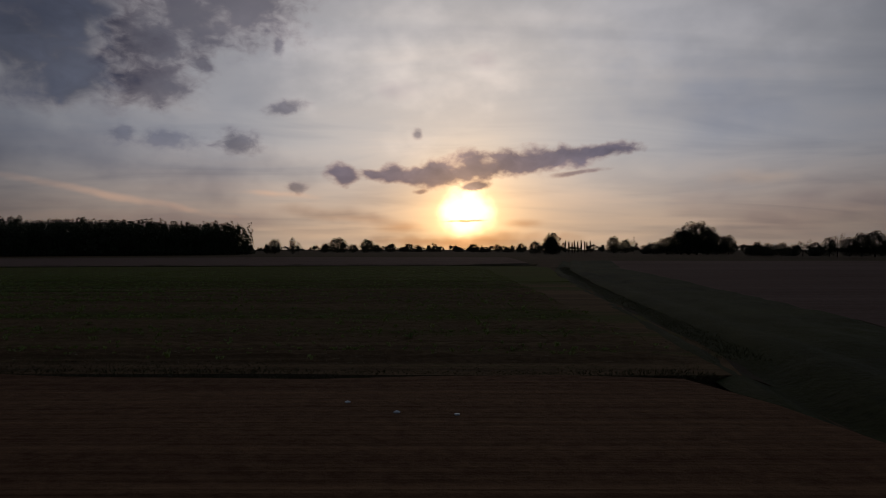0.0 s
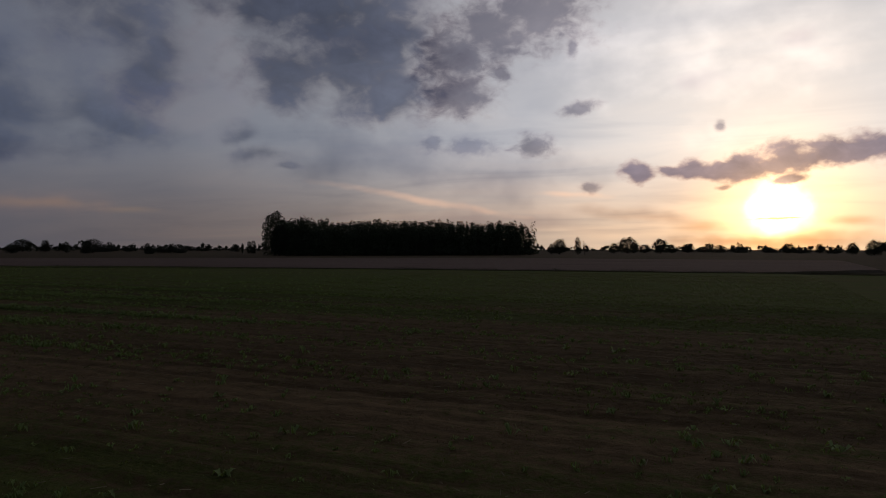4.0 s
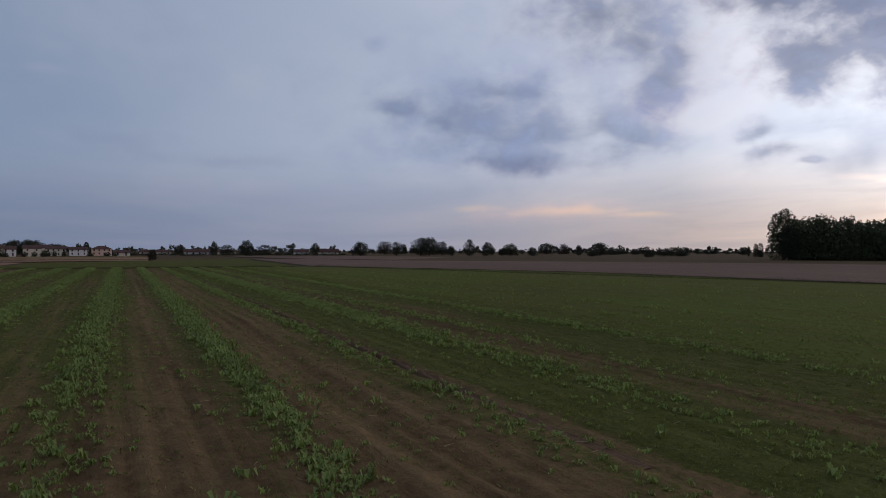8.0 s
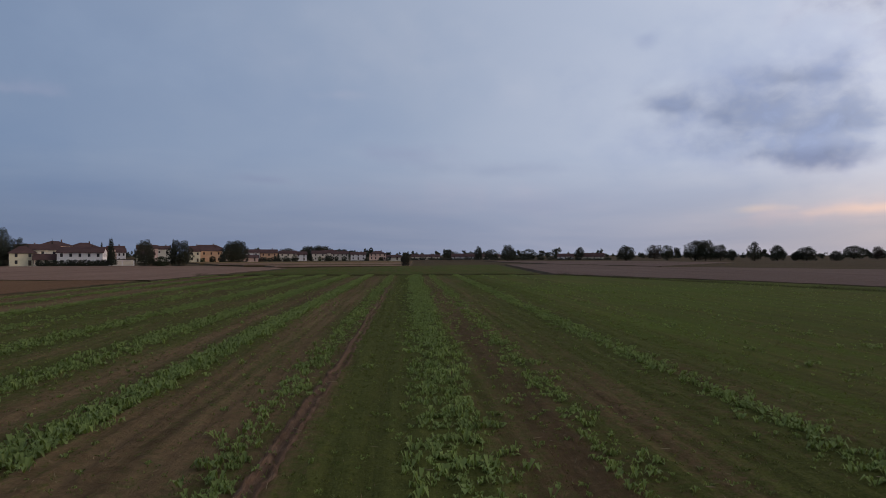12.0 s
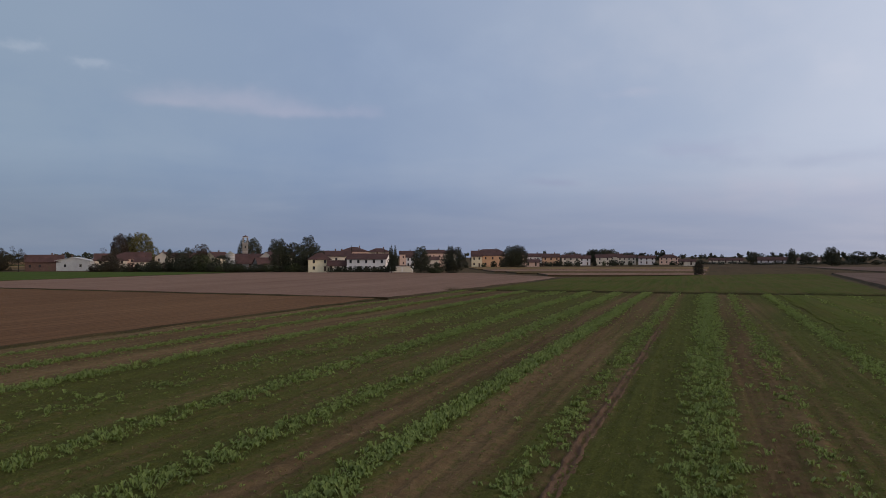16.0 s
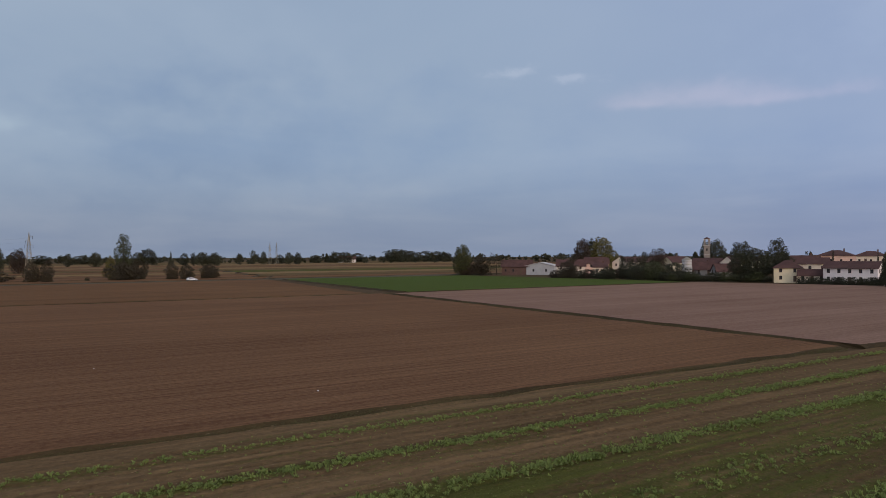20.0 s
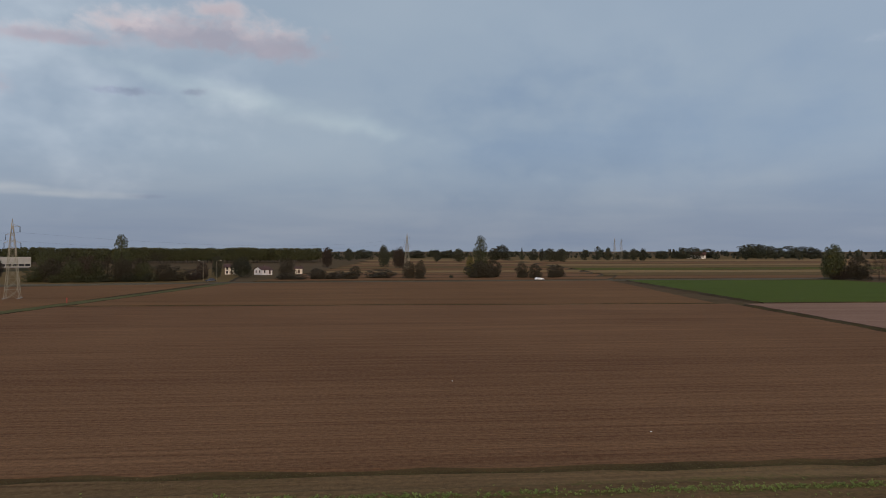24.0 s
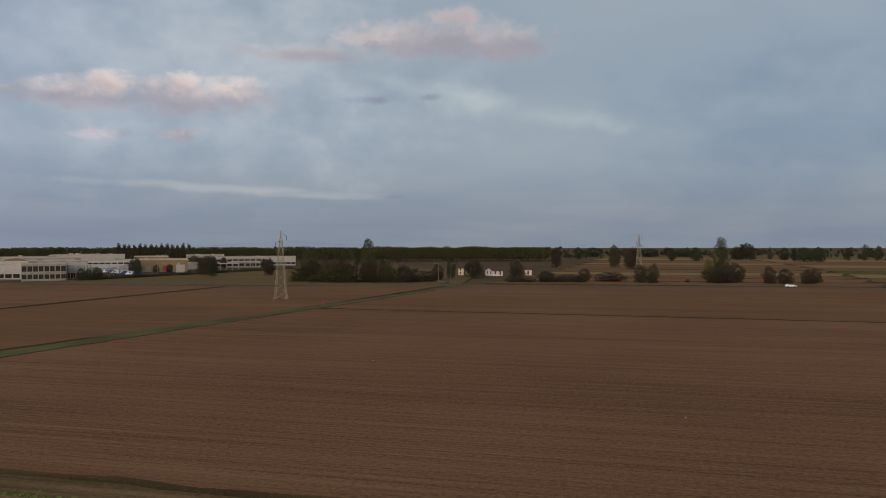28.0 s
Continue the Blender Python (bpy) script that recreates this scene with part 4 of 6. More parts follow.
# ---- crop, grass, far woods ----
M_ROSETTE = foliage("crop_leaf", (0.040, 0.054, 0.012), (0.250, 0.300, 0.082), 0.3)
M_ROSETTE.node_tree.nodes["Principled BSDF"].inputs["Roughness"].default_value = 0.6
M_ROSETTE.node_tree.nodes["Principled BSDF"].inputs["Specular IOR Level"].default_value = 0.2
M_WEED = foliage("weed_leaf", (0.036, 0.042, 0.010), (0.185, 0.196, 0.050), 0.3)
M_BLADE = foliage("grass_blade", (0.034, 0.032, 0.010), (0.084, 0.074, 0.024))
M_STRAW = foliage("straw", (0.10, 0.068, 0.036), (0.27, 0.20, 0.11))


def rosettes(rng, pos, spread, high, count):
    """Plants of broad arching leaves at pos; spread and high per plant."""
    n = len(pos)
    p = np.repeat(pos, count, 0)
    s, h = np.repeat(spread, count) * rng.uniform(0.35, 1.05, n * count), np.repeat(high, count) * rng.uniform(0.5, 1.2, n * count)
    a = rng.uniform(0, 2 * np.pi, n * count)
    d = np.stack([np.cos(a), np.sin(a), 0 * a], 1)
    q = np.stack([-np.sin(a), np.cos(a), 0 * a], 1)
    up = np.array((0, 0, 1.0))
    w = (s * rng.uniform(0.20, 0.34, n * count))[:, None]
    base = p + d * (s * rng.uniform(0.0, 0.45, n * count))[:, None]
    p = base
    mid = p + d * (s * 0.55)[:, None] + up * h[:, None]
    tip = p + d * s[:, None] + up * (h * rng.uniform(0.1, 0.9, n * count))[:, None]
    v = np.stack([base, mid - q * w + up * 0.02, mid, mid + q * w + up * 0.02, tip], 1).reshape(-1, 3)
    k = np.arange(n * count)[:, None] * 5
    f = np.concatenate([k + (0, 1, 2), k + (0, 2, 3), k + (1, 4, 2), k + (2, 4, 3)], 0)
    return v, f


def along(rng, count, x0, x1, c, wide):
    x = rng.uniform(x0, x1, count)
    return np.stack([x, c - LEAN * x + rng.normal(0, wide, count), np.zeros(count)], 1)


def patchy(rng, pos, cell, keep):
    """Keeps plants where a random field along the row is high, so that rows have gaps."""
    k = rng.uniform(0, 1, 4000)
    i = ((pos[:, 0] + 400) / cell).astype(int) % 4000
    return pos[k[i] * 0.6 + rng.uniform(0, 0.4, len(pos)) < keep]


def crop():
    rng = np.random.default_rng(21)
    pos, size = [], []
    # distance north, share of full stretches, plants a metre, half width, size
    rows = [(24.6, 0.75, 7, 0.28, 0.17), (30.0, 0.85, 10, 0.36, 0.20), (36.0, 0.9, 10, 0.40, 0.22), (41.8, 0.6, 8, 0.75, 0.19), (47.2, 0.85, 10, 0.50, 0.21), (52.5, 0.9, 10, 0.48, 0.21),
            (57.3, 1.0, 14, 0.34, 0.23), (62.1, 0.7, 6, 0.35, 0.19), (67.0, 0.95, 12, 0.62, 0.20), (70.5, 0.6, 6, 0.38, 0.18), (75.8, 0.8, 8, 0.36, 0.20), (82.0, 0.35, 4, 0.4, 0.17), (88.0, 0.3, 4, 0.5, 0.17)]
    for c, keep, dense, wide, big in rows:
        p = patchy(rng, along(rng, int(dense * 350), -186, 6, c, wide), 1.1, keep)
        grown = ((-8 - p[:, 0]) / 34).clip(0, 1)                # taller and closer towards the west
        p = p[rng.random(len(p)) < 0.2 + 0.8 * grown]
        grown = ((-8 - p[:, 0]) / 34).clip(0, 1)
        pos.append(p)
        size.append(big * rng.uniform(0.45, 1.25, len(p)) * (0.55 + 0.45 * grown))
        q = along(rng, int(dense * 60), -150, 6, c, wide * 2.6)
        pos.append(q)
        size.append(rng.uniform(0.06, 0.14, len(q)))
    n = 6000                                                     # strays between the rows
    x, y = rng.uniform(-140, 8, n), rng.uniform(25, 120, n)
    pos.append(np.stack([x, y - LEAN * x, 0 * x], 1))
    size.append(rng.uniform(0.05, 0.12, n) * (1 + 1.0 * (rng.random(n) < 0.06)))
    n = 260                                                      # rank single weeds at the young end
    x, y = rng.uniform(-40, 8, n), rng.uniform(22, 66, n)
    pos.append(np.stack([x, y - LEAN * x, 0 * x], 1))
    size.append(rng.uniform(0.12, 0.26, n))
    pos, size = np.concatenate(pos), np.concatenate(size)
    v, f = rosettes(rng, pos, size, size * rng.uniform(0.55, 1.05, len(size)), 8)
    me = mesh_of("crop_plants", v, f, M_ROSETTE)
    return tagged(new("crop_plants", me), "rows of broad-leaved green root crop on brown soil", "crop", kind="stuff")


crop()


def ground_leaves():
    """Low broad weeds that cover the soil between the rows."""
    rng = np.random.default_rng(29)
    n = 95000
    x, c = rng.uniform(-185, 4, n), rng.uniform(34, 80, n)
    amount = np.interp(c + rng.normal(0, 0.4, n), [q for q, _ in STRIPS], [k for _, k in STRIPS])
    amount = amount * np.maximum(((-14 - x) / 32).clip(0, 1), (c > 63.4)) + 0.03
    keep = rng.uniform(0, 1.1, n) < amount
    p = np.stack([x, c - LEAN * x, np.full(n, 0.01)], 1)[keep]
    size = rng.uniform(0.05, 0.11, len(p))
    v, f = rosettes(rng, p, size, size * 0.5, 3)
    return tagged(new("ground_weeds", mesh_of("ground_weeds", v, f, M_WEED)), "low green weeds covering the soil between crop rows", "weeds", kind="stuff")


ground_leaves()


def blades(rng, pos, high, wide):
    n = len(pos)
    a = rng.uniform(0, 2 * np.pi, n)
    q = np.stack([np.cos(a), np.sin(a), 0 * a], 1) * wide
    lean = rng.normal(0, 0.7, (n, 3))
    lean[:, 2] = 1
    tip = pos + lean * high[:, None]
    v = np.stack([pos - q, pos + q, tip], 1).reshape(-1, 3)
    return v, np.arange(n * 3).reshape(-1, 3)


def cover():
    """Low seedlings and grass between the rows, thicker in bands."""
    rng = np.random.default_rng(33)
    n = 170000
    x, c = rng.uniform(-118, 8, n), rng.uniform(24, 138, n)
    x = np.where(rng.random(n) < 0.4, rng.uniform(-45, 8, n), x)
    band = np.sin(c * 2 * np.pi / 9.4 + 1.0) * 0.3 + 0.4 + 0.5 * ((c - 40) / 20).clip(0, 1)
    keep = rng.uniform(0, 1.3, n) < band * 0.8 + 0.1
    p = np.stack([x, c - LEAN * x, 0 * x], 1)[keep]
    v, f = blades(rng, p, rng.uniform(0.03, 0.08, len(p)), 0.02)
    me = mesh_of("seedlings", v, f, M_WEED)
    return tagged(new("seedlings", me), "thin carpet of small green seedlings between the rows", "weeds", kind="stuff")


cover()


def dry_grass():
    """Dead straw-coloured grass lying between the plants."""
    rng = np.random.default_rng(36)
    n = 90000
    x, c = rng.uniform(-150, 8, n), rng.uniform(21, 90, n)
    clump = np.sin(x * 0.9 + np.sin(c * 1.7) * 2) * np.sin(c * 1.3 + x * 0.2) + rng.normal(0, 0.5, n)
    p = np.stack([x, c - LEAN * x, np.full(n, 0.01)], 1)[clump > 0.1]
    v, f = blades(rng, p, rng.uniform(0.03, 0.10, len(p)), 0.012)
    return tagged(new("dry_grass", mesh_of("dry_grass", v, f, M_STRAW)), "pale dead grass scattered between the crop rows", "grass", kind="stuff")


dry_grass()


def verge(name, lines, label):
    """Tall grass on ditch edges: (x0, y0, x1, y1, half width, count, height)."""
    rng = np.random.default_rng(44)
    ps, hs = [], []
    for x0, y0, x1, y1, w, count, high in lines:
        t = rng.uniform(0, 1, count)
        clump = np.sin(t * 90) * 0.3 + np.sin(t * 37 + 1) * 0.4
        d = np.array((y0 - y1, x1 - x0)) / math.hypot(x1 - x0, y1 - y0)
        off = rng.normal(0, w, count)
        ps.append(np.stack([x0 + (x1 - x0) * t + d[0] * off, y0 + (y1 - y0) * t + d[1] * off, np.full(count, -0.12)], 1))
        hs.append(high * rng.uniform(0.4, 1.1, count) * (1 + 0.5 * clump))
    p, h = np.concatenate(ps), np.concatenate(hs)
    v, f = blades(rng, p, h, 0.018)
    return tagged(new(name, mesh_of(name, v, f, M_BLADE)), label, "grass", kind="stuff")


verge("ditch_grass", [(-158, rim(-158) + 1.1, 8, rim(8) + 1.1, 0.35, 16000, 0.11), (-158, rim(-158) + 0.2, 6, rim(6) + 0.2, 0.25, 9000, 0.09),
                      (10, 23, 24, 140, 0.9, 16000, 0.10), (18, 28, 30, 126, 0.8, 12000, 0.10), (-40, 24.6, 8, 23.6, 2.2, 22000, 0.05)], "rough tall grass along the ditch edges")
verge("far_verges", [(-188, 24, -190, 98, 0.8, 5000, 0.6), (-188, 103, -60, 144, 0.8, 7000, 0.6), (-60, 144, 20, 150, 0.8, 5000, 0.6), (-166, -107, -2, -115, 0.7, 5000, 0.35),
                     (20, 8, -16, -233, 1.6, 9000, 0.3), (-160, 18, -171, -107, 0.5, 4000, 0.3)], "dark rough grass on the far ditches")


def litter():
    rng = np.random.default_rng(50)
    n = 2600
    x, c = rng.uniform(-110, 6, n), rng.uniform(20, 80, n)
    c = np.where(rng.random(n) < 0.2, 29.6 + rng.normal(0, 0.5, n), c)
    p = np.stack([x, c - LEAN * x, np.full(n, 0.06)], 1)
    a = rng.uniform(0, np.pi, n)
    d = np.stack([np.cos(a), np.sin(a), rng.normal(0, 0.15, n)], 1) * rng.uniform(0.04, 0.16, (n, 1))
    q = np.stack([-np.sin(a), np.cos(a), 0 * a], 1) * 0.006
    v = np.stack([p - d - q, p - d + q, p + d + q, p + d - q, p - d + (0, 0, 0.01), p + d + (0, 0, 0.01)], 1).reshape(-1, 3)
    k = np.arange(n)[:, None] * 6
    f = np.concatenate([k + (0, 3, 5, 4), k + (1, 4, 5, 2)], 0)
    return tagged(new("straw_litter", mesh_of("straw_litter", v, f, M_STRAW)), "pale dry stalks scattered on the soil", "straw", kind="stuff")


litter()


def plantation(name, a, b, deep, rows, cols, h0, h1, mat, label, seed=5, cards=240, size=0.045, low=1, wide=1.15, taper=0.06):
    """Closely planted trees in lines: trunks below, leaf cards above."""
    rng = np.random.default_rng(seed)
    vs, fs, n = [], [], 0
    a, b = np.array(a, float), np.array(b, float)
    u = (b - a) / np.linalg.norm(b - a)
    back = np.array((-u[1], u[0])) * deep
    for i in range(cols):
        for j in range(rows):
            base = a + (b - a) * (i + rng.uniform(-0.3, 0.3)) / max(cols - 1, 1) + back * (j + rng.uniform(-0.2, 0.2)) / rows
            h = rng.uniform(h0, h1) * (1 + 0.05 * math.sin(i * 0.37) * math.sin(i * 0.11 + 1))
            lumps = [(rng.normal(0, 0.03), rng.normal(0, 0.03), k / 9, rng.uniform(0.09, 0.17) * (1.15 - taper * k), 0.10) for k in range(low if j < 2 else min(low, 2), 10)]
            v, f = leaves(rng, cards if j < 2 else cards // 2, lumps, size)
            v[:, :2] *= h * wide
            v[:, 2] *= h / 1.05
            v = v + (*base, -0.5)
            vs.append(v)
            fs.append(f + n)
            n += len(v)
    me = mesh_of(name, np.concatenate(vs), np.concatenate(fs), mat)
    tagged(new(name, me), label, "wood", kind="stuff")
    bm = bmesh.new()
    vs, fs = [], []
    for i in range(cols):
        for j in range(min(rows, 3)):
            p = a + (b - a) * (i + rng.uniform(-0.2, 0.2)) / max(cols - 1, 1) + back * (j + rng.uniform(-0.1, 0.1)) / rows
            k = len(vs)
            for z, r in ((-0.6, 0.2), (h0 * 0.7, 0.1)):
                vs += [(p[0] + r * math.cos(q), p[1] + r * math.sin(q), z) for q in (0, 1.57, 3.14, 4.71)]
            fs += [(k + q, k + (q + 1) % 4, k + 4 + (q + 1) % 4, k + 4 + q) for q in range(4)]
    tagged(new("wood_trunks", mesh_of("wood_trunks", vs, fs, M_BARK)), "straight trunks of the planted wood", "wood", kind="stuff")

# ---- things ----

# towards the sunset
tree(-132, 548, 11.6, 13.6, "round", M_LEAF)
tree(-138, 546, 8.1, 8.3, "loose", M_LEAF)
tree(-119, 551, 13.0, 7.4, "loose", M_LEAF)
tree(-114, 552, 9.9, 5.3, "bare", M_LEAF)
tree(-105, 696, 15.5, 25.2, "round", M_LEAF)
tree(-117, 694, 9.8, 11.9, "round", M_LEAF)
tree(-78, 719, 14.1, 20.6, "round", M_LEAF)
tree(-68, 720, 8.9, 9.6, "round", M_LEAF)
tree(-98, 757, 9.2, 14.4, "round", M_LEAF)
tree(-68, 901, 9.5, 22.3, "round", M_LEAF)
tree(-50, 902, 7.3, 22.4, "round", M_LEAF)
tree(-32, 903, 8.8, 20.6, "bush", M_LEAF)
tree(-13, 903, 7.3, 24.1, "bush", M_LEAF)
tree(35, 803, 10.1, 16.8, "round", M_LEAF)
tree(62, 801, 9.5, 10.7, "round", M_LEAF)
tree(78, 699, 9.8, 11.9, "round", M_LEAF)
tree(75, 800, 6.2, 19.8, "bush", M_LEAF)
tree(46, 802, 6.2, 22.9, "bush", M_LEAF)
tree(20, 903, 6.6, 22.4, "bush", M_LEAF)
tree(74, 559, 10.4, 13.8, "round", M_LEAF)
tree(75, 478, 15.2, 17.2, "loose", M_LEAF)
tree(74, 480, 13.7, 13.6, "round", M_LEAF)
tree(148, 606, 15.3, 16.0, "round", M_LEAF)
tree(163, 622, 12.6, 14.1, "round", M_LEAF)
tree(170, 621, 14.6, 7.0, "bare", M_LEAF)
tree(157, 541, 7.1, 12.3, "bush", M_LEAF)
tree(113, 644, 12.4, 4.6, "poplar", M_LEAF)
tree(116, 643, 11.4, 4.6, "poplar", M_LEAF)
tree(119, 643, 10.4, 4.6, "poplar", M_LEAF)
tree(121, 642, 11.9, 4.6, "poplar", M_LEAF)
tree(124, 642, 10.9, 4.6, "poplar", M_LEAF)
tree(127, 641, 12.4, 4.6, "poplar", M_LEAF)
tree(130, 640, 11.4, 4.5, "poplar", M_LEAF)
tree(132, 640, 10.3, 4.5, "poplar", M_LEAF)
tree(135, 639, 11.9, 4.5, "poplar", M_LEAF)
tree(151, 501, 8.5, 16.1, "round", M_LEAF)
tree(160, 498, 12.4, 20.7, "round", M_LEAF)
tree(169, 495, 18.3, 24.3, "round", M_LEAF)
tree(179, 492, 23.7, 30.6, "round", M_LEAF)
tree(186, 489, 19.3, 21.2, "round", M_LEAF)
tree(191, 487, 14.2, 21.1, "round", M_LEAF)
tree(198, 484, 13.7, 14.6, "round", M_LEAF)
tree(174, 494, 16.3, 27.9, "round", M_LEAF)
tree(171, 387, 6.1, 10.2, "round", M_LEAF)
tree(174, 386, 8.0, 7.2, "round", M_LEAF)
tree(179, 384, 7.0, 10.8, "bush", M_LEAF)
tree(185, 381, 7.3, 10.0, "round", M_LEAF)
tree(190, 378, 6.1, 7.8, "bush", M_LEAF)
tree(194, 376, 8.7, 10.6, "bare", M_LEAF)
tree(199, 373, 7.5, 11.9, "bush", M_LEAF)
tree(205, 370, 10.1, 11.1, "loose", M_LEAF)
tree(208, 368, 11.9, 10.3, "bare", M_LEAF)
tree(213, 365, 10.0, 12.3, "round", M_LEAF)
tree(218, 363, 12.3, 13.6, "round", M_LEAF)
tree(223, 360, 13.4, 15.5, "round", M_LEAF)
tree(230, 355, 11.3, 15.3, "round", M_LEAF)
tree(236, 351, 9.8, 15.1, "bush", M_LEAF)

# tree row in the north-west
tree(-581, 156, 12.5, 13.9, "round", M_LEAF)
tree(-814, 218, 10.9, 22.9, "bush", M_LEAF)
tree(-807, 248, 12.1, 9.1, "conifer", M_LEAF)
tree(-801, 273, 13.4, 13.7, "round", M_LEAF)
tree(-559, 244, 11.9, 17.9, "round", M_LEAF)
tree(-739, 335, 15.2, 24.1, "loose", M_LEAF_R)
tree(-586, 287, 12.4, 14.5, "loose", M_LEAF)
tree(-578, 307, 16.0, 24.3, "loose", M_LEAF)
tree(-579, 316, 16.6, 22.2, "round", M_LEAF)
tree(-570, 324, 12.7, 18.6, "loose", M_LEAF)
tree(-566, 331, 9.0, 8.7, "round", M_LEAF)
tree(-559, 346, 14.8, 15.1, "tall", M_LEAF)
tree(-542, 355, 11.9, 14.7, "round", M_LEAF)
tree(-541, 377, 11.0, 18.9, "round", M_LEAF)
tree(-545, 371, 6.6, 9.5, "round", M_LEAF)
tree(-522, 388, 7.4, 12.2, "round", M_LEAF)
tree(-772, 573, 14.8, 29.2, "round", M_LEAF)
tree(-678, 532, 13.0, 14.9, "loose", M_LEAF_R)
tree(-587, 486, 10.3, 10.5, "tall", M_LEAF)
tree(-469, 411, 7.9, 10.2, "bush", M_LEAF)
tree(-512, 453, 12.1, 20.3, "loose", M_LEAF)
tree(-645, 574, 8.8, 19.5, "bush", M_LEAF)
tree(-704, 634, 7.7, 24.6, "bush", M_LEAF)
tree(-691, 650, 7.0, 16.3, "bush", M_LEAF)
tree(-400, 406, 7.8, 8.4, "tall", M_LEAF)
tree(-398, 407, 5.4, 9.4, "bush", M_LEAF)
tree(-464, 483, 6.1, 18.8, "round", M_LEAF)
tree(-446, 474, 7.8, 7.5, "loose", M_LEAF)
tree(-455, 493, 6.5, 16.5, "bush", M_LEAF)
tree(-978, 1072, 6.4, 61.2, "bush", M_LEAF)
tree(-1014, 1175, 6.5, 51.7, "bush", M_LEAF)
tree(-537, 662, 8.9, 13.7, "round", M_LEAF)
tree(-403, 513, 8.5, 7.2, "poplar", M_LEAF)
tree(-374, 486, 10.2, 5.7, "tall", M_LEAF)
tree(-365, 480, 10.5, 6.5, "bush", M_LEAF)
tree(-309, 71, 4.8, 4.6, "round", M_TWIG)

# village trees
tree(-317, -44, 11.3, 5.7, "conifer", M_LEAF)
tree(-313, -30, 10.6, 9.8, "round", M_LEAF)
tree(-317, -18, 10.5, 12.1, "round", M_LEAF)
tree(-326, -23, 11.2, 3.2, "conifer", M_LEAF)
tree(-313, -24, 3.9, 7.7, "bush", M_LEAF_L)
tree(-458, -30, 12.7, 15.8, "round", M_LEAF)
tree(-401, -82, 11.4, 4.7, "conifer", M_LEAF)
tree(-684, -15, 12.6, 11.0, "round", M_LEAF)
tree(-685, -3, 13.2, 20.8, "round", M_LEAF)
tree(-542, -17, 4.3, 6.7, "bush", M_LEAF)
tree(-543, -10, 2.3, 7.6, "bush", M_LEAF)
tree(-546, 18, 4.3, 6.8, "bush", M_LEAF)
tree(-786, 125, 10.5, 16.0, "round", M_LEAF)
tree(-674, 144, 12.8, 8.7, "round", M_LEAF)
tree(-722, 162, 10.0, 17.4, "bush", M_LEAF)
tree(-296, -249, 16.8, 13.7, "round", M_LEAF_L)
tree(-296, -249, 12.8, 10.3, "loose", M_LEAF_Y)
tree(-304, -243, 11.1, 13.8, "bush", M_TWIG)
tree(-311, -238, 12.0, 9.0, "bare", M_TWIG)
tree(-298, -248, 8.4, 13.7, "bush", M_LEAF_R)
tree(-405, -268, 21.7, 14.9, "round", M_LEAF_R)
tree(-418, -263, 22.7, 23.2, "round", M_LEAF_Y)
tree(-416, -272, 22.1, 13.5, "round", M_LEAF)
tree(-399, -201, 14.4, 14.4, "loose", M_LEAF_R)
tree(-394, -207, 12.3, 11.9, "bush", M_LEAF)
tree(-564, -281, 23.2, 21.8, "round", M_LEAF)
tree(-568, -293, 21.5, 12.8, "round", M_LEAF)
tree(-425, -166, 17.8, 17.7, "round", M_LEAF)
tree(-409, -135, 18.9, 15.6, "loose", M_LEAF)
tree(-336, -100, 13.1, 17.8, "round", M_LEAF)
tree(-331, -105, 12.0, 10.6, "round", M_LEAF)
tree(-343, -93, 12.1, 10.1, "loose", M_LEAF)
tree(-304, -172, 10.9, 12.3, "bare", M_TWIG)
tree(-299, -170, 8.3, 10.9, "bush", M_TWIG)
tree(-312, -149, 10.1, 6.0, "tall", M_LEAF)
tree(-313, -145, 9.6, 7.2, "bush", M_LEAF)
tree(-313, -132, 8.0, 14.7, "bush", M_LEAF_L)
tree(-318, -125, 7.5, 13.6, "bush", M_LEAF)
tree(-300, -147, 5.5, 8.7, "bush", M_LEAF)
tree(-307, -136, 6.5, 11.7, "bush", M_LEAF)
tree(-324, -122, 3.5, 8.9, "bush", M_LEAF)
tree(-423, -131, 10.2, 6.9, "conifer", M_LEAF)
tree(-447, -128, 13.7, 2.4, "conifer", M_LEAF)
tree(-438, -102, 10.8, 3.8, "conifer", M_LEAF)

# south-west plain
tree(-813, -1240, 25.3, 76.3, "bush", M_LEAF)
tree(-829, -1231, 23.3, 64.0, "bush", M_LEAF)
tree(-814, -1123, 20.4, 48.5, "bush", M_LEAF)
tree(-838, -1108, 19.5, 56.3, "bush", M_LEAF)
tree(-587, -1020, 17.8, 39.0, "bush", M_LEAF)
tree(-606, -1010, 15.5, 39.4, "bush", M_LEAF)
tree(-94, -274, 8.6, 8.3, "bush", M_TWIG)
tree(-99, -271, 9.1, 7.1, "bush", M_TWIG)
tree(-67, -297, 5.9, 8.5, "bush", M_TWIG)
tree(-49, -292, 4.2, 10.5, "bush", M_TWIG)
tree(-59, -286, 3.4, 12.8, "bush", M_TWIG)
tree(-80, -282, 4.5, 17.8, "bush", M_TWIG)
tree(-131, -287, 21.7, 11.6, "tall", M_LEAF_L)
tree(-129, -279, 8.4, 17.7, "bush", M_TWIG)
tree(-137, -284, 9.4, 11.0, "bush", M_TWIG)
tree(-126, -290, 11.1, 7.8, "loose", M_LEAF_Y)
tree(-150, -276, 8.1, 7.7, "bush", M_TWIG)
tree(-156, -273, 7.2, 9.0, "bush", M_TWIG)
tree(-166, -277, 6.6, 8.6, "bush", M_TWIG)
tree(-171, -284, 6.5, 7.4, "bush", M_TWIG)
tree(-115, -278, 1.5, 2.5, "bush", M_LEAF)
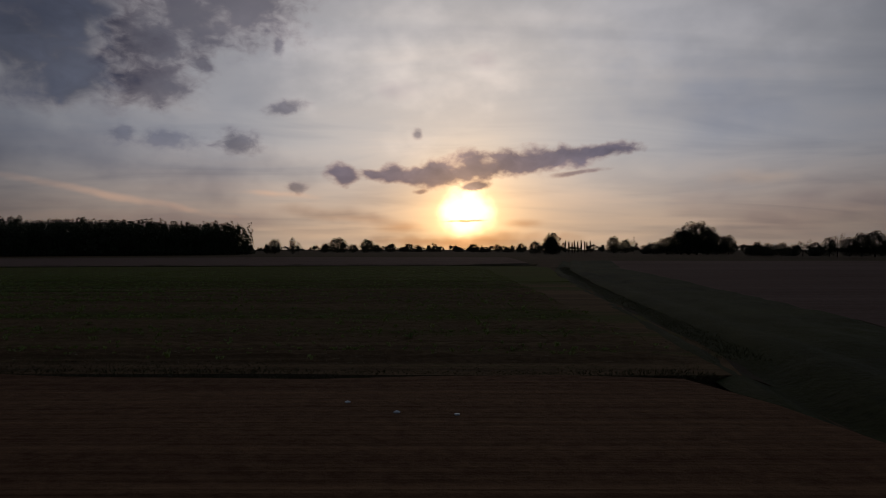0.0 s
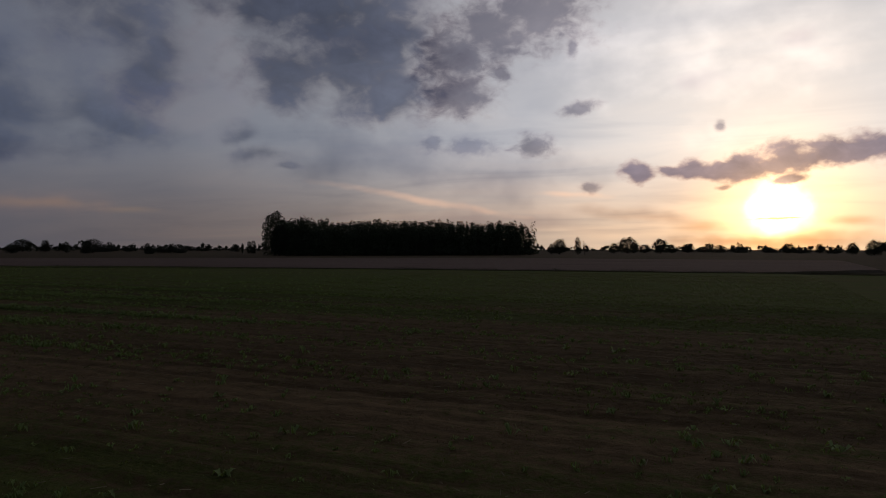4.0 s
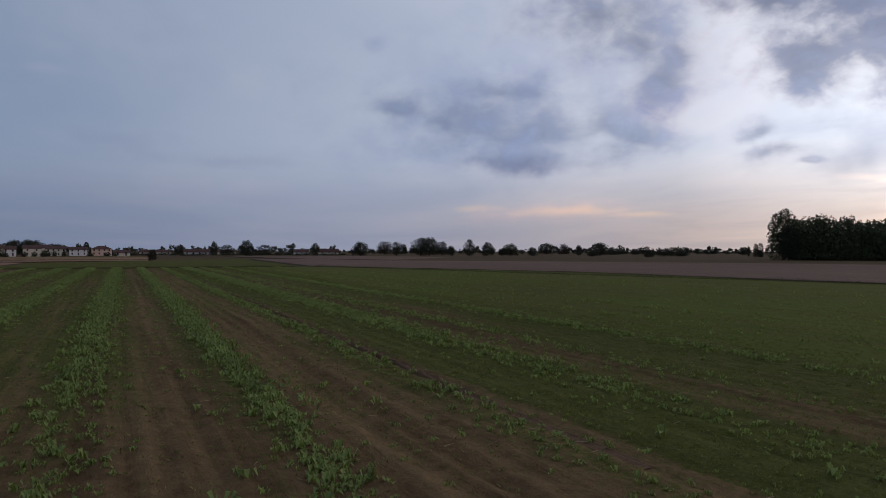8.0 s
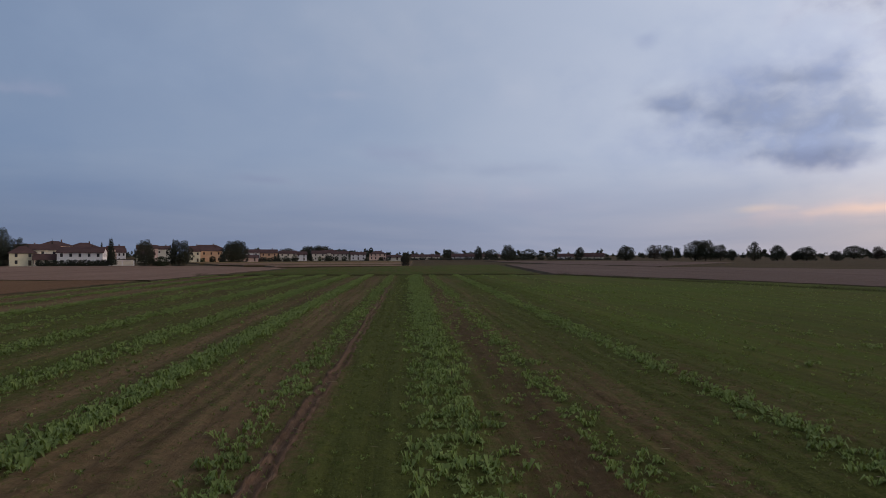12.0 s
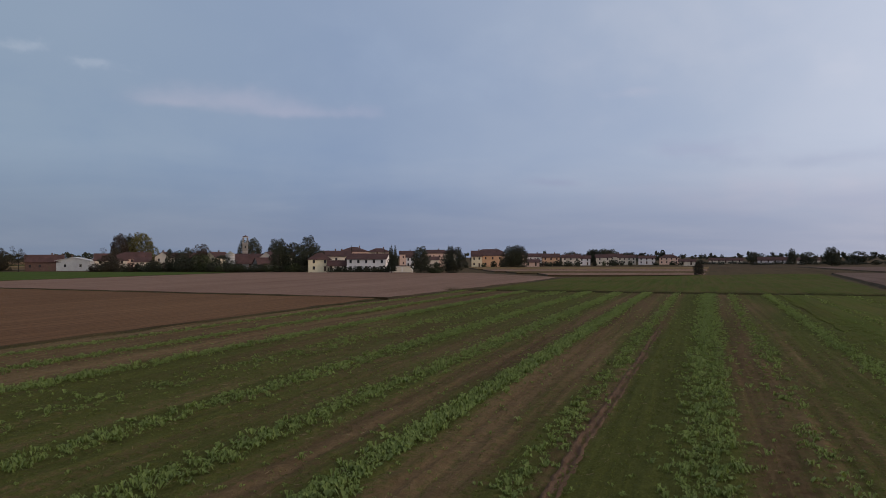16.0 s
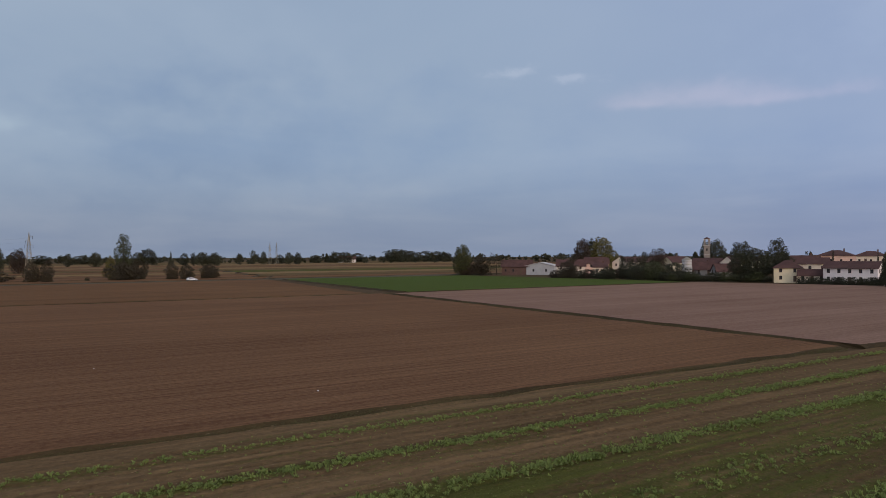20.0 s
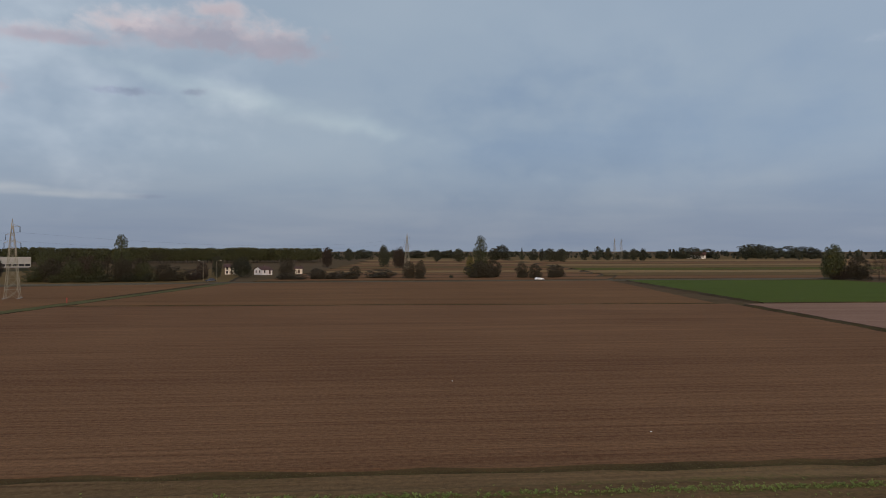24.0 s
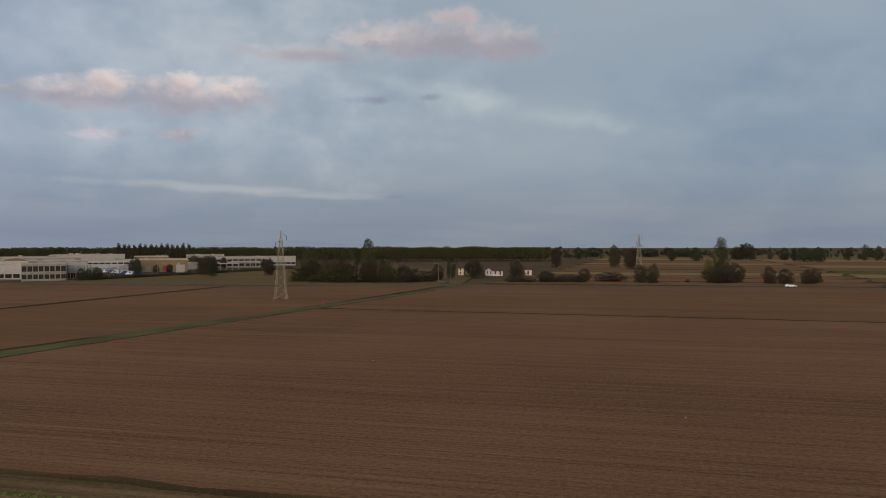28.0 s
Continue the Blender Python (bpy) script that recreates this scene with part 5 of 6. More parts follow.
tree(-39, -494, 16.4, 11.0, "round", M_LEAF_R)
tree(-84, -495, 18.3, 11.5, "round", M_LEAF)
tree(-95, -455, 16.3, 13.5, "round", M_LEAF_R)
tree(-147, -732, 14.4, 9.9, "round", M_LEAF)
tree(-172, -730, 15.6, 17.2, "round", M_LEAF)
tree(-239, -821, 20.4, 28.1, "round", M_LEAF)
tree(-229, -822, 16.2, 19.7, "bush", M_LEAF)
tree(-264, -816, 17.0, 6.7, "conifer", M_LEAF)
tree(-279, -813, 14.9, 13.4, "bush", M_LEAF)
tree(-274, -711, 15.8, 19.4, "round", M_LEAF)
tree(-286, -708, 15.2, 19.5, "round", M_LEAF)
tree(-270, -732, 15.2, 9.2, "loose", M_LEAF)
tree(-340, -796, 14.9, 10.2, "loose", M_LEAF)
tree(-356, -791, 18.6, 10.2, "loose", M_LEAF)
tree(-368, -787, 17.1, 10.2, "round", M_LEAF)
tree(-397, -777, 15.7, 12.0, "round", M_LEAF)
tree(-408, -773, 15.7, 12.0, "round", M_LEAF)
tree(-421, -874, 13.0, 15.2, "bush", M_LEAF)
tree(-505, -949, 12.3, 31.5, "bush", M_LEAF)
tree(-534, -936, 17.6, 29.4, "bush", M_LEAF)
tree(-550, -929, 14.9, 25.2, "bush", M_LEAF)
tree(-666, -981, 19.1, 45.8, "bush", M_LEAF)
tree(-691, -967, 18.2, 45.8, "bush", M_LEAF)
tree(-720, -949, 15.2, 34.3, "bush", M_LEAF)
tree(-740, -936, 16.2, 34.2, "bush", M_LEAF)
tree(-43, -835, 15.8, 15.1, "round", M_LEAF)
tree(-55, -1035, 14.5, 37.2, "bush", M_LEAF)
tree(-142, -1034, 13.0, 38.6, "bush", M_LEAF)
tree(-188, -1030, 13.0, 39.3, "bush", M_LEAF)

# clump and works trees in the south
tree(36, -260, 21.2, 11.6, "tall", M_LEAF_L)
tree(66, -257, 15.2, 14.2, "loose", M_LEAF_O)
tree(58, -258, 12.8, 12.3, "bare", M_TWIG)
tree(48, -254, 12.0, 12.1, "loose", M_LEAF_R)
tree(40, -254, 11.5, 11.4, "bare", M_TWIG)
tree(27, -256, 10.7, 11.4, "loose", M_TWIG)
tree(19, -256, 13.1, 13.9, "bare", M_TWIG)
tree(12, -257, 6.7, 12.7, "bush", M_TWIG)
tree(29, -250, 4.2, 11.2, "bush", M_LEAF)
tree(47, -248, 3.4, 13.7, "bush", M_LEAF_O)
tree(39, -249, 3.6, 10.6, "bush", M_LEAF)
tree(21, -251, 3.9, 10.6, "bush", M_LEAF)
tree(6, -263, 5.4, 9.7, "bush", M_LEAF_R)
tree(58, -247, 3.6, 11.9, "bush", M_LEAF_O)
tree(6, -281, 8.3, 8.1, "bush", M_LEAF_R)
tree(-7, -310, 10.2, 14.6, "round", M_LEAF)
tree(-32, -298, 9.8, 11.9, "loose", M_TWIG)
tree(2, -295, 11.3, 7.7, "loose", M_LEAF)
tree(62, -252, 10.5, 13.5, "loose", M_TWIG)
tree(53, -251, 9.5, 12.5, "round", M_LEAF_O)
tree(44, -252, 9.0, 12.0, "loose", M_LEAF_O)
tree(33, -252, 10.5, 12.0, "round", M_TWIG)
tree(24, -253, 8.5, 11.0, "loose", M_LEAF_O)
tree(15, -253, 7.5, 10.5, "bush", M_TWIG)
tree(69, -251, 7.0, 11.0, "bush", M_LEAF_O)
tree(142, -292, 12.0, 10.2, "round", M_LEAF)
tree(114, -308, 10.6, 7.5, "round", M_LEAF_R)
tree(174, -270, 11.3, 6.2, "round", M_LEAF)
tree(157, -306, 10.9, 7.6, "loose", M_LEAF_R)
tree(323, -445, 20.2, 11.8, "poplar", M_LEAF)
tree(320, -448, 19.7, 11.9, "poplar", M_LEAF)
tree(317, -450, 19.2, 11.9, "poplar", M_LEAF)
tree(314, -453, 18.7, 11.9, "poplar", M_LEAF)
tree(310, -455, 20.2, 12.0, "poplar", M_LEAF)
tree(307, -458, 19.7, 12.0, "poplar", M_LEAF)
tree(303, -460, 19.2, 12.0, "poplar", M_LEAF)
tree(300, -463, 18.8, 12.1, "poplar", M_LEAF)
tree(296, -465, 20.2, 12.1, "poplar", M_LEAF)
tree(293, -468, 19.8, 12.1, "poplar", M_LEAF)
tree(289, -470, 19.3, 12.2, "poplar", M_LEAF)
tree(286, -473, 18.8, 12.2, "poplar", M_LEAF)
tree(282, -475, 20.3, 12.2, "poplar", M_LEAF)
tree(278, -478, 19.8, 12.3, "poplar", M_LEAF)

# village houses
house(-340, -65, -258, 17.3, 10, 5.6, 2.2, M_WHITE, "white two-storey house with brown tiled roof", bays=5)
house(-337, -88, -240, 9.7, 9, 5.5, 2.6, M_YELLOW, "yellow two-storey house wing with a hipped tile roof", bays=2, hip=True, chimney=False)
house(-349, -86, -241, 13.0, 10, 6.9, 2.2, M_CREAM, "cream house with broad tiled roof", bays=3)
house(-336, -78, -241, 9.1, 4, 2.9, 1.9, M_CREAM, "low porch wing with a tiled roof", bays=3, storeys=1, chimney=False)
house(-454, -130, -243, 17.9, 14, 9.8, 2.6, M_PINK, "large pink house with hipped tile roof", hip=True, bays=4)
house(-478, -124, -245, 15.9, 12, 9.5, 2.4, M_CREAM, "house with hipped tile roof behind trees", hip=True, bays=3)
house(-481, -58, -253, 6.5, 9, 6.8, 3.2, M_YELLOW, "small yellow house with tile roof", bays=2)
house(-493, -51, -254, 13.3, 9, 7.1, 1.9, M_ORANGE, "orange two-storey house with tile roof", bays=3)
house(-541, -66, -254, 20.4, 9, 9.3, 2.2, M_PINK, "broad house with tiled roof and chimney", bays=4, hip=True)
house(-568, -40, -258, 10.6, 9, 6.3, 2.2, M_WHITE, "white house with a tiled roof", bays=2)
house(-570, -28, -259, 12.4, 9, 5.9, 2.5, M_ORANGE, "orange house with a tiled roof", bays=3)
house(-592, -17, -261, 13.5, 9, 5.5, 2.2, M_CREAM, "cream house with wide gable roof", bays=3)
house(-594, -7, -262, 8.4, 9, 4.8, 2.2, M_WHITE, "white house with a tiled roof", bays=2)
house(-595, 7, -264, 11.3, 9, 5.5, 2.2, M_CREAM, "cream gabled house with tiled roof", bays=2)
house(-653, 19, -266, 14.5, 10, 5.2, 2.2, M_CREAM, "cream terraced house with a tiled roof", bays=4)
house(-649, 35, -267, 13.0, 10, 4.8, 2.0, M_WHITE, "white terraced house with a tiled roof", bays=3)
house(-655, 52, -268, 15.0, 10, 5.4, 2.3, M_PINK, "pink terraced house with a tiled roof", bays=4, hip=True)
house(-593, 66, 90, 11.2, 9, 2.6, 1.7, M_CREAM, "cream house at the village edge", bays=2)
house(-452, -78, -249, 9.5, 9, 4.6, 1.8, M_CREAM, "low house behind trees", bays=3, storeys=1)
house(-466, -97, -247, 4.7, 9, 6.1, 2.3, M_WHITE, "white house behind a conifer", bays=2)
house(-732, 98, 87, 28.2, 9, 2.6, 2.1, M_CREAM, "distant row of houses", bays=5)
house(-749, 140, 84, 29.2, 9, 2.6, 2.8, M_WHITE, "distant row of white houses", bays=5)
house(-746, 166, 82, 18.1, 9, 2.6, 2.2, M_CREAM, "distant cream house with tiled roof", bays=3)
house(-790, 254, 76, 17.0, 9, 2.6, 3.0, M_WHITE, "white shed building among trees", bays=3, storeys=1)
house(-802, 286, 74, 28.9, 9, 2.6, 3.7, M_CREAM, "distant cream farm building", bays=4)
house(-524, -32, -259, 9.6, 9, 2.6, 1.8, M_PINK, "house at the village edge", bays=2)
house(-374, -226, -227, 11.9, 9, 7.1, 2.0, M_BRICK, "brick barn with tile roof", bays=2, storeys=1)
house(-519, -100, -250, 13.0, 9, 8.9, 2.2, M_PINK, "house roofs behind trees", bays=2)
house(-385, -161, -234, 9.2, 9, 3.1, 3.6, M_GREYW, "grey old house with tile roof", bays=2)
house(-375, -141, -215, 11.7, 9, 2.7, 3.4, M_GREYW, "old grey house with steep roof", bays=2)
house(-409, -161, -176, 9.7, 9, 6.1, 3.2, M_CREAM, "gabled house with pale wall", bays=2)
house(-427, -189, -234, 15.7, 9, 5.7, 2.7, M_BRICK, "house with broad tiled roof", bays=3)
house(-408, -197, -182, 13.6, 9, 6.1, 3.3, M_YELLOW, "yellow gabled house behind bushes", bays=2)
house(-374, -206, -168, 4.8, 9, 6.5, 2.8, M_CREAM, "cream gabled house with tiled roof", bays=1)
house(-365, -216, -226, 12.7, 9, 5.8, 3.1, M_PINK, "pink house with tile roof", bays=2)
house(-352, -201, -226, 7.6, 9, 4.1, 2.1, M_CREAM, "low cream farm wing with tiles", bays=2, storeys=1)
house(-327, -240, -220, 17.0, 9, 4.4, 3.3, M_BRICK, "long low brick barn with tile roof", bays=4, storeys=1)
house(-337, -230, -147, 11.5, 16, 4.7, 1.8, M_CONCRETE, "pale farm shed with low gable roof", bays=1, storeys=1, roof=M_CONCRETE)
house(-327, -197, -224, 14.2, 9, 5.1, 3.1, M_CREAM, "farm building behind bare trees", bays=3)
house(-398, -177, -233, 7.1, 9, 4.2, 1.9, M_GREYW, "grey plastered shed beside a silo", bays=1, storeys=1)
house(4, -340, -168, 7.3, 9, 4.3, 1.6, M_CREAM, "cream house beside the road", bays=3)
house(-13, -344, -141, 6.6, 9, 2.6, 1.6, M_WHITE, "small white roadside building", bays=2, storeys=1)
house(-32, -356, -174, 4.1, 9, 2.9, 1.0, M_CREAM, "pale cabin beside the road", bays=1, storeys=1)
house(-552, -933, -205, 26.7, 9, 5.6, 4.3, M_WHITE, "distant white building on the plain", bays=4)

# garden hedges of the village
tree(-440, -70, 3.6, 3.6, "bush", M_LEAF)
tree(-452, -56, 3.6, 3.9, "bush", M_LEAF)
tree(-469, -50, 2.5, 4.0, "bush", M_LEAF_L)
tree(-484, -48, 3.8, 5.6, "bush", M_LEAF)
tree(-497, -39, 4.0, 4.6, "bush", M_LEAF_L)
tree(-523, -26, 3.8, 5.4, "bush", M_LEAF_R)
tree(-520, -19, 2.6, 4.1, "bush", M_LEAF)
tree(-530, -9, 3.7, 5.2, "bush", M_LEAF)
tree(-521, -1, 2.4, 3.9, "bush", M_LEAF)
tree(-543, 7, 3.4, 4.3, "bush", M_LEAF)
tree(-562, 11, 3.3, 4.1, "bush", M_LEAF_L)
tree(-564, 23, 3.4, 4.3, "bush", M_LEAF)
tree(-564, 29, 3.6, 4.4, "bush", M_LEAF)
tree(-578, 45, 2.1, 5.9, "bush", M_LEAF)
tree(-605, 56, 2.6, 6.2, "bush", M_LEAF)
tree(-589, 62, 3.2, 5.9, "bush", M_LEAF)
tree(-318, -72, 2.7, 3.5, "bush", M_LEAF)
tree(-319, -70, 2.4, 3.5, "bush", M_LEAF)
tree(-320, -69, 2.2, 3.5, "bush", M_LEAF)
tree(-321, -68, 2.5, 3.5, "bush", M_LEAF)
tree(-321, -66, 2.1, 3.5, "bush", M_LEAF)
tree(-322, -65, 2.4, 3.5, "bush", M_LEAF)
tree(-323, -63, 2.6, 3.5, "bush", M_LEAF)
tree(-324, -62, 2.5, 3.5, "bush", M_LEAF)
tree(-324, -61, 2.7, 3.5, "bush", M_LEAF)
tree(-325, -59, 2.5, 3.5, "bush", M_LEAF)
tree(-326, -58, 2.6, 3.5, "bush", M_LEAF)
tree(-326, -56, 2.2, 3.5, "bush", M_LEAF)
tree(-327, -55, 2.2, 3.5, "bush", M_LEAF)
tree(-328, -54, 2.5, 3.4, "bush", M_LEAF)
tree(-328, -52, 2.8, 3.4, "bush", M_LEAF)
tree(-329, -51, 2.6, 3.4, "bush", M_LEAF)
tree(-686, -32, 10.9, 24.9, "round", M_LEAF)
tree(-709, -14, 13.3, 16.5, "round", M_LEAF)
tree(-711, -1, 13.2, 24.0, "round", M_LEAF)
tree(-752, 13, 10.6, 24.0, "round", M_LEAF)
tree(-463, -27, 13.4, 15.1, "round", M_LEAF)
tree(-546, -20, 3.3, 6.8, "bush", M_LEAF)
tree(-559, -7, 4.0, 6.0, "bush", M_LEAF)
tree(-572, 18, 4.0, 6.8, "bush", M_LEAF)
tree(-536, -25, 3.0, 5.8, "bush", M_LEAF)
tree(-480, -41, 4.3, 6.1, "bush", M_LEAF)
tree(-376, -68, 12.3, 5.6, "conifer", M_LEAF)
tree(-386, -42, 12.2, 3.7, "conifer", M_LEAF)
tree(-309, -124, 3.8, 6.3, "bush", M_LEAF)
tree(-311, -122, 2.7, 6.3, "bush", M_LEAF_L)
tree(-313, -120, 2.4, 6.3, "bush", M_LEAF)
tree(-315, -117, 3.6, 6.3, "bush", M_LEAF_L)
tree(-316, -115, 3.1, 6.3, "bush", M_LEAF_L)
tree(-318, -113, 2.2, 6.3, "bush", M_LEAF)
tree(-320, -110, 3.3, 6.3, "bush", M_LEAF)
tree(-322, -108, 3.4, 6.3, "bush", M_LEAF)
tree(-323, -106, 3.6, 6.3, "bush", M_LEAF_L)
tree(-325, -103, 2.6, 6.4, "bush", M_LEAF_L)
tree(-326, -101, 2.5, 6.4, "bush", M_LEAF)
tree(-328, -98, 2.9, 6.4, "bush", M_LEAF_L)
tree(-330, -96, 3.6, 6.4, "bush", M_LEAF_L)
tree(-331, -93, 2.2, 6.3, "bush", M_LEAF)
tree(-298, -177, 3.8, 7.3, "bush", M_LEAF_R)
tree(-301, -174, 3.5, 7.4, "bush", M_LEAF_L)
tree(-304, -172, 5.7, 7.4, "bush", M_LEAF_R)
tree(-306, -169, 3.6, 7.4, "bush", M_LEAF)
tree(-309, -167, 4.0, 7.4, "bush", M_LEAF_R)
tree(-311, -164, 4.3, 7.4, "bush", M_LEAF)
tree(-314, -162, 3.7, 7.4, "bush", M_LEAF_L)
tree(-316, -159, 4.4, 7.5, "bush", M_LEAF_L)
tree(-318, -156, 4.8, 7.5, "bush", M_LEAF_R)
tree(-321, -154, 3.5, 7.5, "bush", M_LEAF)
tree(-323, -151, 3.9, 7.5, "bush", M_LEAF)
tree(-326, -148, 3.5, 7.5, "bush", M_LEAF)
tree(-328, -145, 4.4, 7.5, "bush", M_LEAF_R)
tree(-687, 59, 3.5, 13.8, "bush", M_LEAF)
tree(-693, 68, 1.5, 12.3, "bush", M_LEAF)
tree(-658, 75, 3.2, 12.4, "bush", M_LEAF)
tree(-666, 84, 1.5, 13.2, "bush", M_LEAF)
tree(-638, 91, 2.3, 8.3, "bush", M_LEAF)
tree(-691, 102, 1.9, 11.9, "bush", M_LEAF)
tree(-658, 108, 2.0, 9.3, "bush", M_LEAF)
tree(-635, 114, 1.6, 11.2, "bush", M_LEAF)
tree(-639, 122, 1.5, 13.1, "bush", M_LEAF)
tree(-683, 135, 2.1, 11.2, "bush", M_LEAF)
tree(-663, 141, 2.9, 10.0, "bush", M_LEAF)
tree(-638, 146, 1.5, 8.8, "bush", M_LEAF)
tree(-662, 158, 1.9, 14.0, "bush", M_LEAF)
tree(-678, 169, 2.4, 14.2, "bush", M_LEAF)
tree(-640, 171, 3.7, 13.5, "bush", M_LEAF)
tree(-653, 182, 2.9, 13.6, "bush", M_LEAF)
tree(-680, 195, 1.5, 9.9, "bush", M_LEAF)
tree(-654, 198, 3.3, 9.4, "bush", M_LEAF)
tree(-678, 212, 2.7, 12.3, "bush", M_LEAF)
tree(-639, 212, 1.7, 8.4, "bush", M_LEAF)
tree(-662, 226, 2.1, 11.7, "bush", M_LEAF)
tree(-631, 226, 2.4, 8.7, "bush", M_LEAF)
tree(-661, 243, 1.5, 10.9, "bush", M_LEAF)
tree(-653, 249, 1.5, 12.5, "bush", M_LEAF)
tree(-665, 262, 1.9, 10.8, "bush", M_LEAF)

# shade trees and bushes in the works yard and by the road
tree(180, -240, 5.8, 5.5, "bush", M_LEAF)
tree(178, -244, 6.8, 6.9, "round", M_LEAF)
tree(181, -236, 6.5, 4.7, "bush", M_LEAF)
tree(217, -410, 10.4, 15.2, "round", M_LEAF)
tree(229, -414, 7.7, 10.3, "loose", M_LEAF_R)
tree(206, -308, 9.7, 5.7, "round", M_LEAF_R)
tree(206, -346, 5.3, 6.2, "bush", M_LEAF_R)
tree(213, -341, 5.3, 5.3, "bush", M_LEAF)
tree(181, -430, 8.1, 7.3, "round", M_LEAF)
tree(247, -438, 10.0, 13.0, "round", M_LEAF_O)
tree(218, -433, 8.8, 7.4, "round", M_LEAF)
tree(-35, -268, 3.0, 10.9, "bush", M_TWIG)
tree(-41, -268, 2.5, 10.9, "bush", M_TWIG)
tree(-50, -269, 5.4, 10.9, "bush", M_TWIG)
tree(-57, -270, 3.0, 10.9, "bush", M_TWIG)
tree(-65, -270, 3.6, 10.9, "bush", M_TWIG)
tree(404, -694, 13.8, 17.9, "round", M_LEAF_O)
tree(390, -703, 14.5, 21.3, "round", M_LEAF_O)
tree(316, -743, 16.5, 16.8, "round", M_LEAF_O)
tree(194, -792, 16.5, 13.7, "round", M_LEAF_O)
tree(123, -811, 17.2, 22.4, "round", M_LEAF_O)
tree(95, -817, 16.5, 18.9, "round", M_LEAF_O)
tree(182, -238, 1.5, 9.1, "bush", M_LEAF_O)
tree(181, -243, 1.5, 7.8, "bush", M_LEAF_O)
tree(180, -248, 1.5, 7.7, "bush", M_LEAF)
tree(179, -253, 1.6, 8.3, "bush", M_LEAF_O)
tree(178, -258, 1.7, 6.6, "bush", M_LEAF)
tree(178, -264, 1.5, 8.6, "bush", M_LEAF_O)
tree(177, -269, 1.5, 7.9, "bush", M_LEAF_O)
tree(176, -275, 1.5, 9.9, "bush", M_LEAF)
tree(175, -281, 1.6, 10.2, "bush", M_LEAF)
tree(174, -287, 1.7, 8.2, "bush", M_LEAF)
tree(173, -293, 1.7, 7.0, "bush", M_LEAF)
tree(172, -299, 1.6, 9.9, "bush", M_LEAF)
tree(171, -306, 1.5, 10.3, "bush", M_LEAF)
tree(170, -313, 2.0, 9.6, "bush", M_LEAF_O)
tree(168, -320, 1.5, 11.4, "bush", M_LEAF)
tree(167, -327, 1.5, 11.5, "bush", M_LEAF)
tree(166, -335, 2.0, 9.6, "bush", M_LEAF)
tree(165, -342, 1.7, 11.3, "bush", M_LEAF_O)
tree(164, -350, 1.5, 10.8, "bush", M_LEAF)
tree(162, -359, 1.5, 11.1, "bush", M_LEAF_O)
tree(161, -367, 2.0, 11.5, "bush", M_LEAF_O)
tree(159, -376, 1.5, 10.1, "bush", M_LEAF_O)
tree(158, -385, 1.5, 9.9, "bush", M_LEAF_O)
tree(156, -395, 2.1, 8.6, "bush", M_LEAF)
tree(155, -405, 1.6, 11.0, "bush", M_LEAF_O)
tree(153, -415, 2.1, 10.8, "bush", M_LEAF)

# hall roofs and houses filling the village
house(-512, -118, -247, 10.5, 9, 8.2, 2.2, M_PINK, "village house with weathered tile roof", bays=2)
house(-551, -100, -251, 9.8, 9, 8.6, 2.3, M_CREAM, "village house with weathered tile roof", bays=2)
house(-623, -66, -257, 12.8, 9, 7.9, 2.5, M_PINK, "village house with weathered tile roof", bays=2)
house(-676, 8, -265, 10.8, 9, 6.1, 2.5, M_CREAM, "village house with weathered tile roof", bays=2)
house(-419, -231, -229, 18.1, 9, 6.3, 2.8, M_CREAM, "village house with weathered tile roof", bays=2)
house(-449, -241, -231, 5.8, 9, 7.4, 3.0, M_PINK, "village house with weathered tile roof", bays=2)
house(-410, -122, -241, 12.3, 9, 8.0, 1.8, M_PINK, "village house with weathered tile roof", bays=2)
house(-431, -165, -237, 10.2, 9, 7.1, 2.3, M_CREAM, "village house with weathered tile roof", bays=2)

plantation("wood", (-258, 378), (-135, 488), 75, 9, 52, 18.6, 22.8, M_LEAF_W, "dense dark poplar wood behind the ploughed field", 5, 900, 0.024, 1, 1.1, 0.075)
tree(-264, 376, 27.0, 21, "round", M_LEAF_L, "tall light green tree at the end of the wood")
tree(-258, 372, 19.0, 14, "round", M_LEAF, "dark round tree at the end of the wood")
plantation("south_wood", (640, -560), (-16, -724), 70, 5, 170, 14.6, 15.8, M_LEAF_O, "long planted wood along the southern horizon", 6, 200, 0.055, 3, 1.1, 0.03)


def hedgerows():
    """Uneven lines of far trees all along the horizon."""
    rng = np.random.default_rng(77)
    vs, fs, n = [], [], 0
    for az in np.arange(-50, 232, 0.33):
        if rng.random() < 0.06:
            continue
        for far in (rng.uniform(950, 1300), rng.uniform(1500, 2100)):
            h = rng.uniform(5, 11) if rng.random() < 0.8 else rng.uniform(11, 16)
            w = h * rng.uniform(0.5, 1.1)
            q = radians(az + rng.uniform(-0.2, 0.2))
            lumps = [(rng.normal(0, 0.28), rng.normal(0, 0.28), rng.uniform(0.15, 0.8), rng.uniform(0.15, 0.3), rng.uniform(0.15, 0.25)) for _ in range(6)]
            v, f = leaves(rng, 130, lumps, 0.13)
            v = v * (w, w, h) + (-60 - math.sin(q) * far, 60 + math.cos(q) * far, -0.6)
            vs.append(v)
            fs.append(f + n)
            n += len(v)
    me = mesh_of("far_trees", np.concatenate(vs), np.concatenate(fs), M_LEAF)
    return tagged(new("far_trees", me), "uneven dark lines of trees along the horizon", "trees", kind="stuff")


hedgerows()


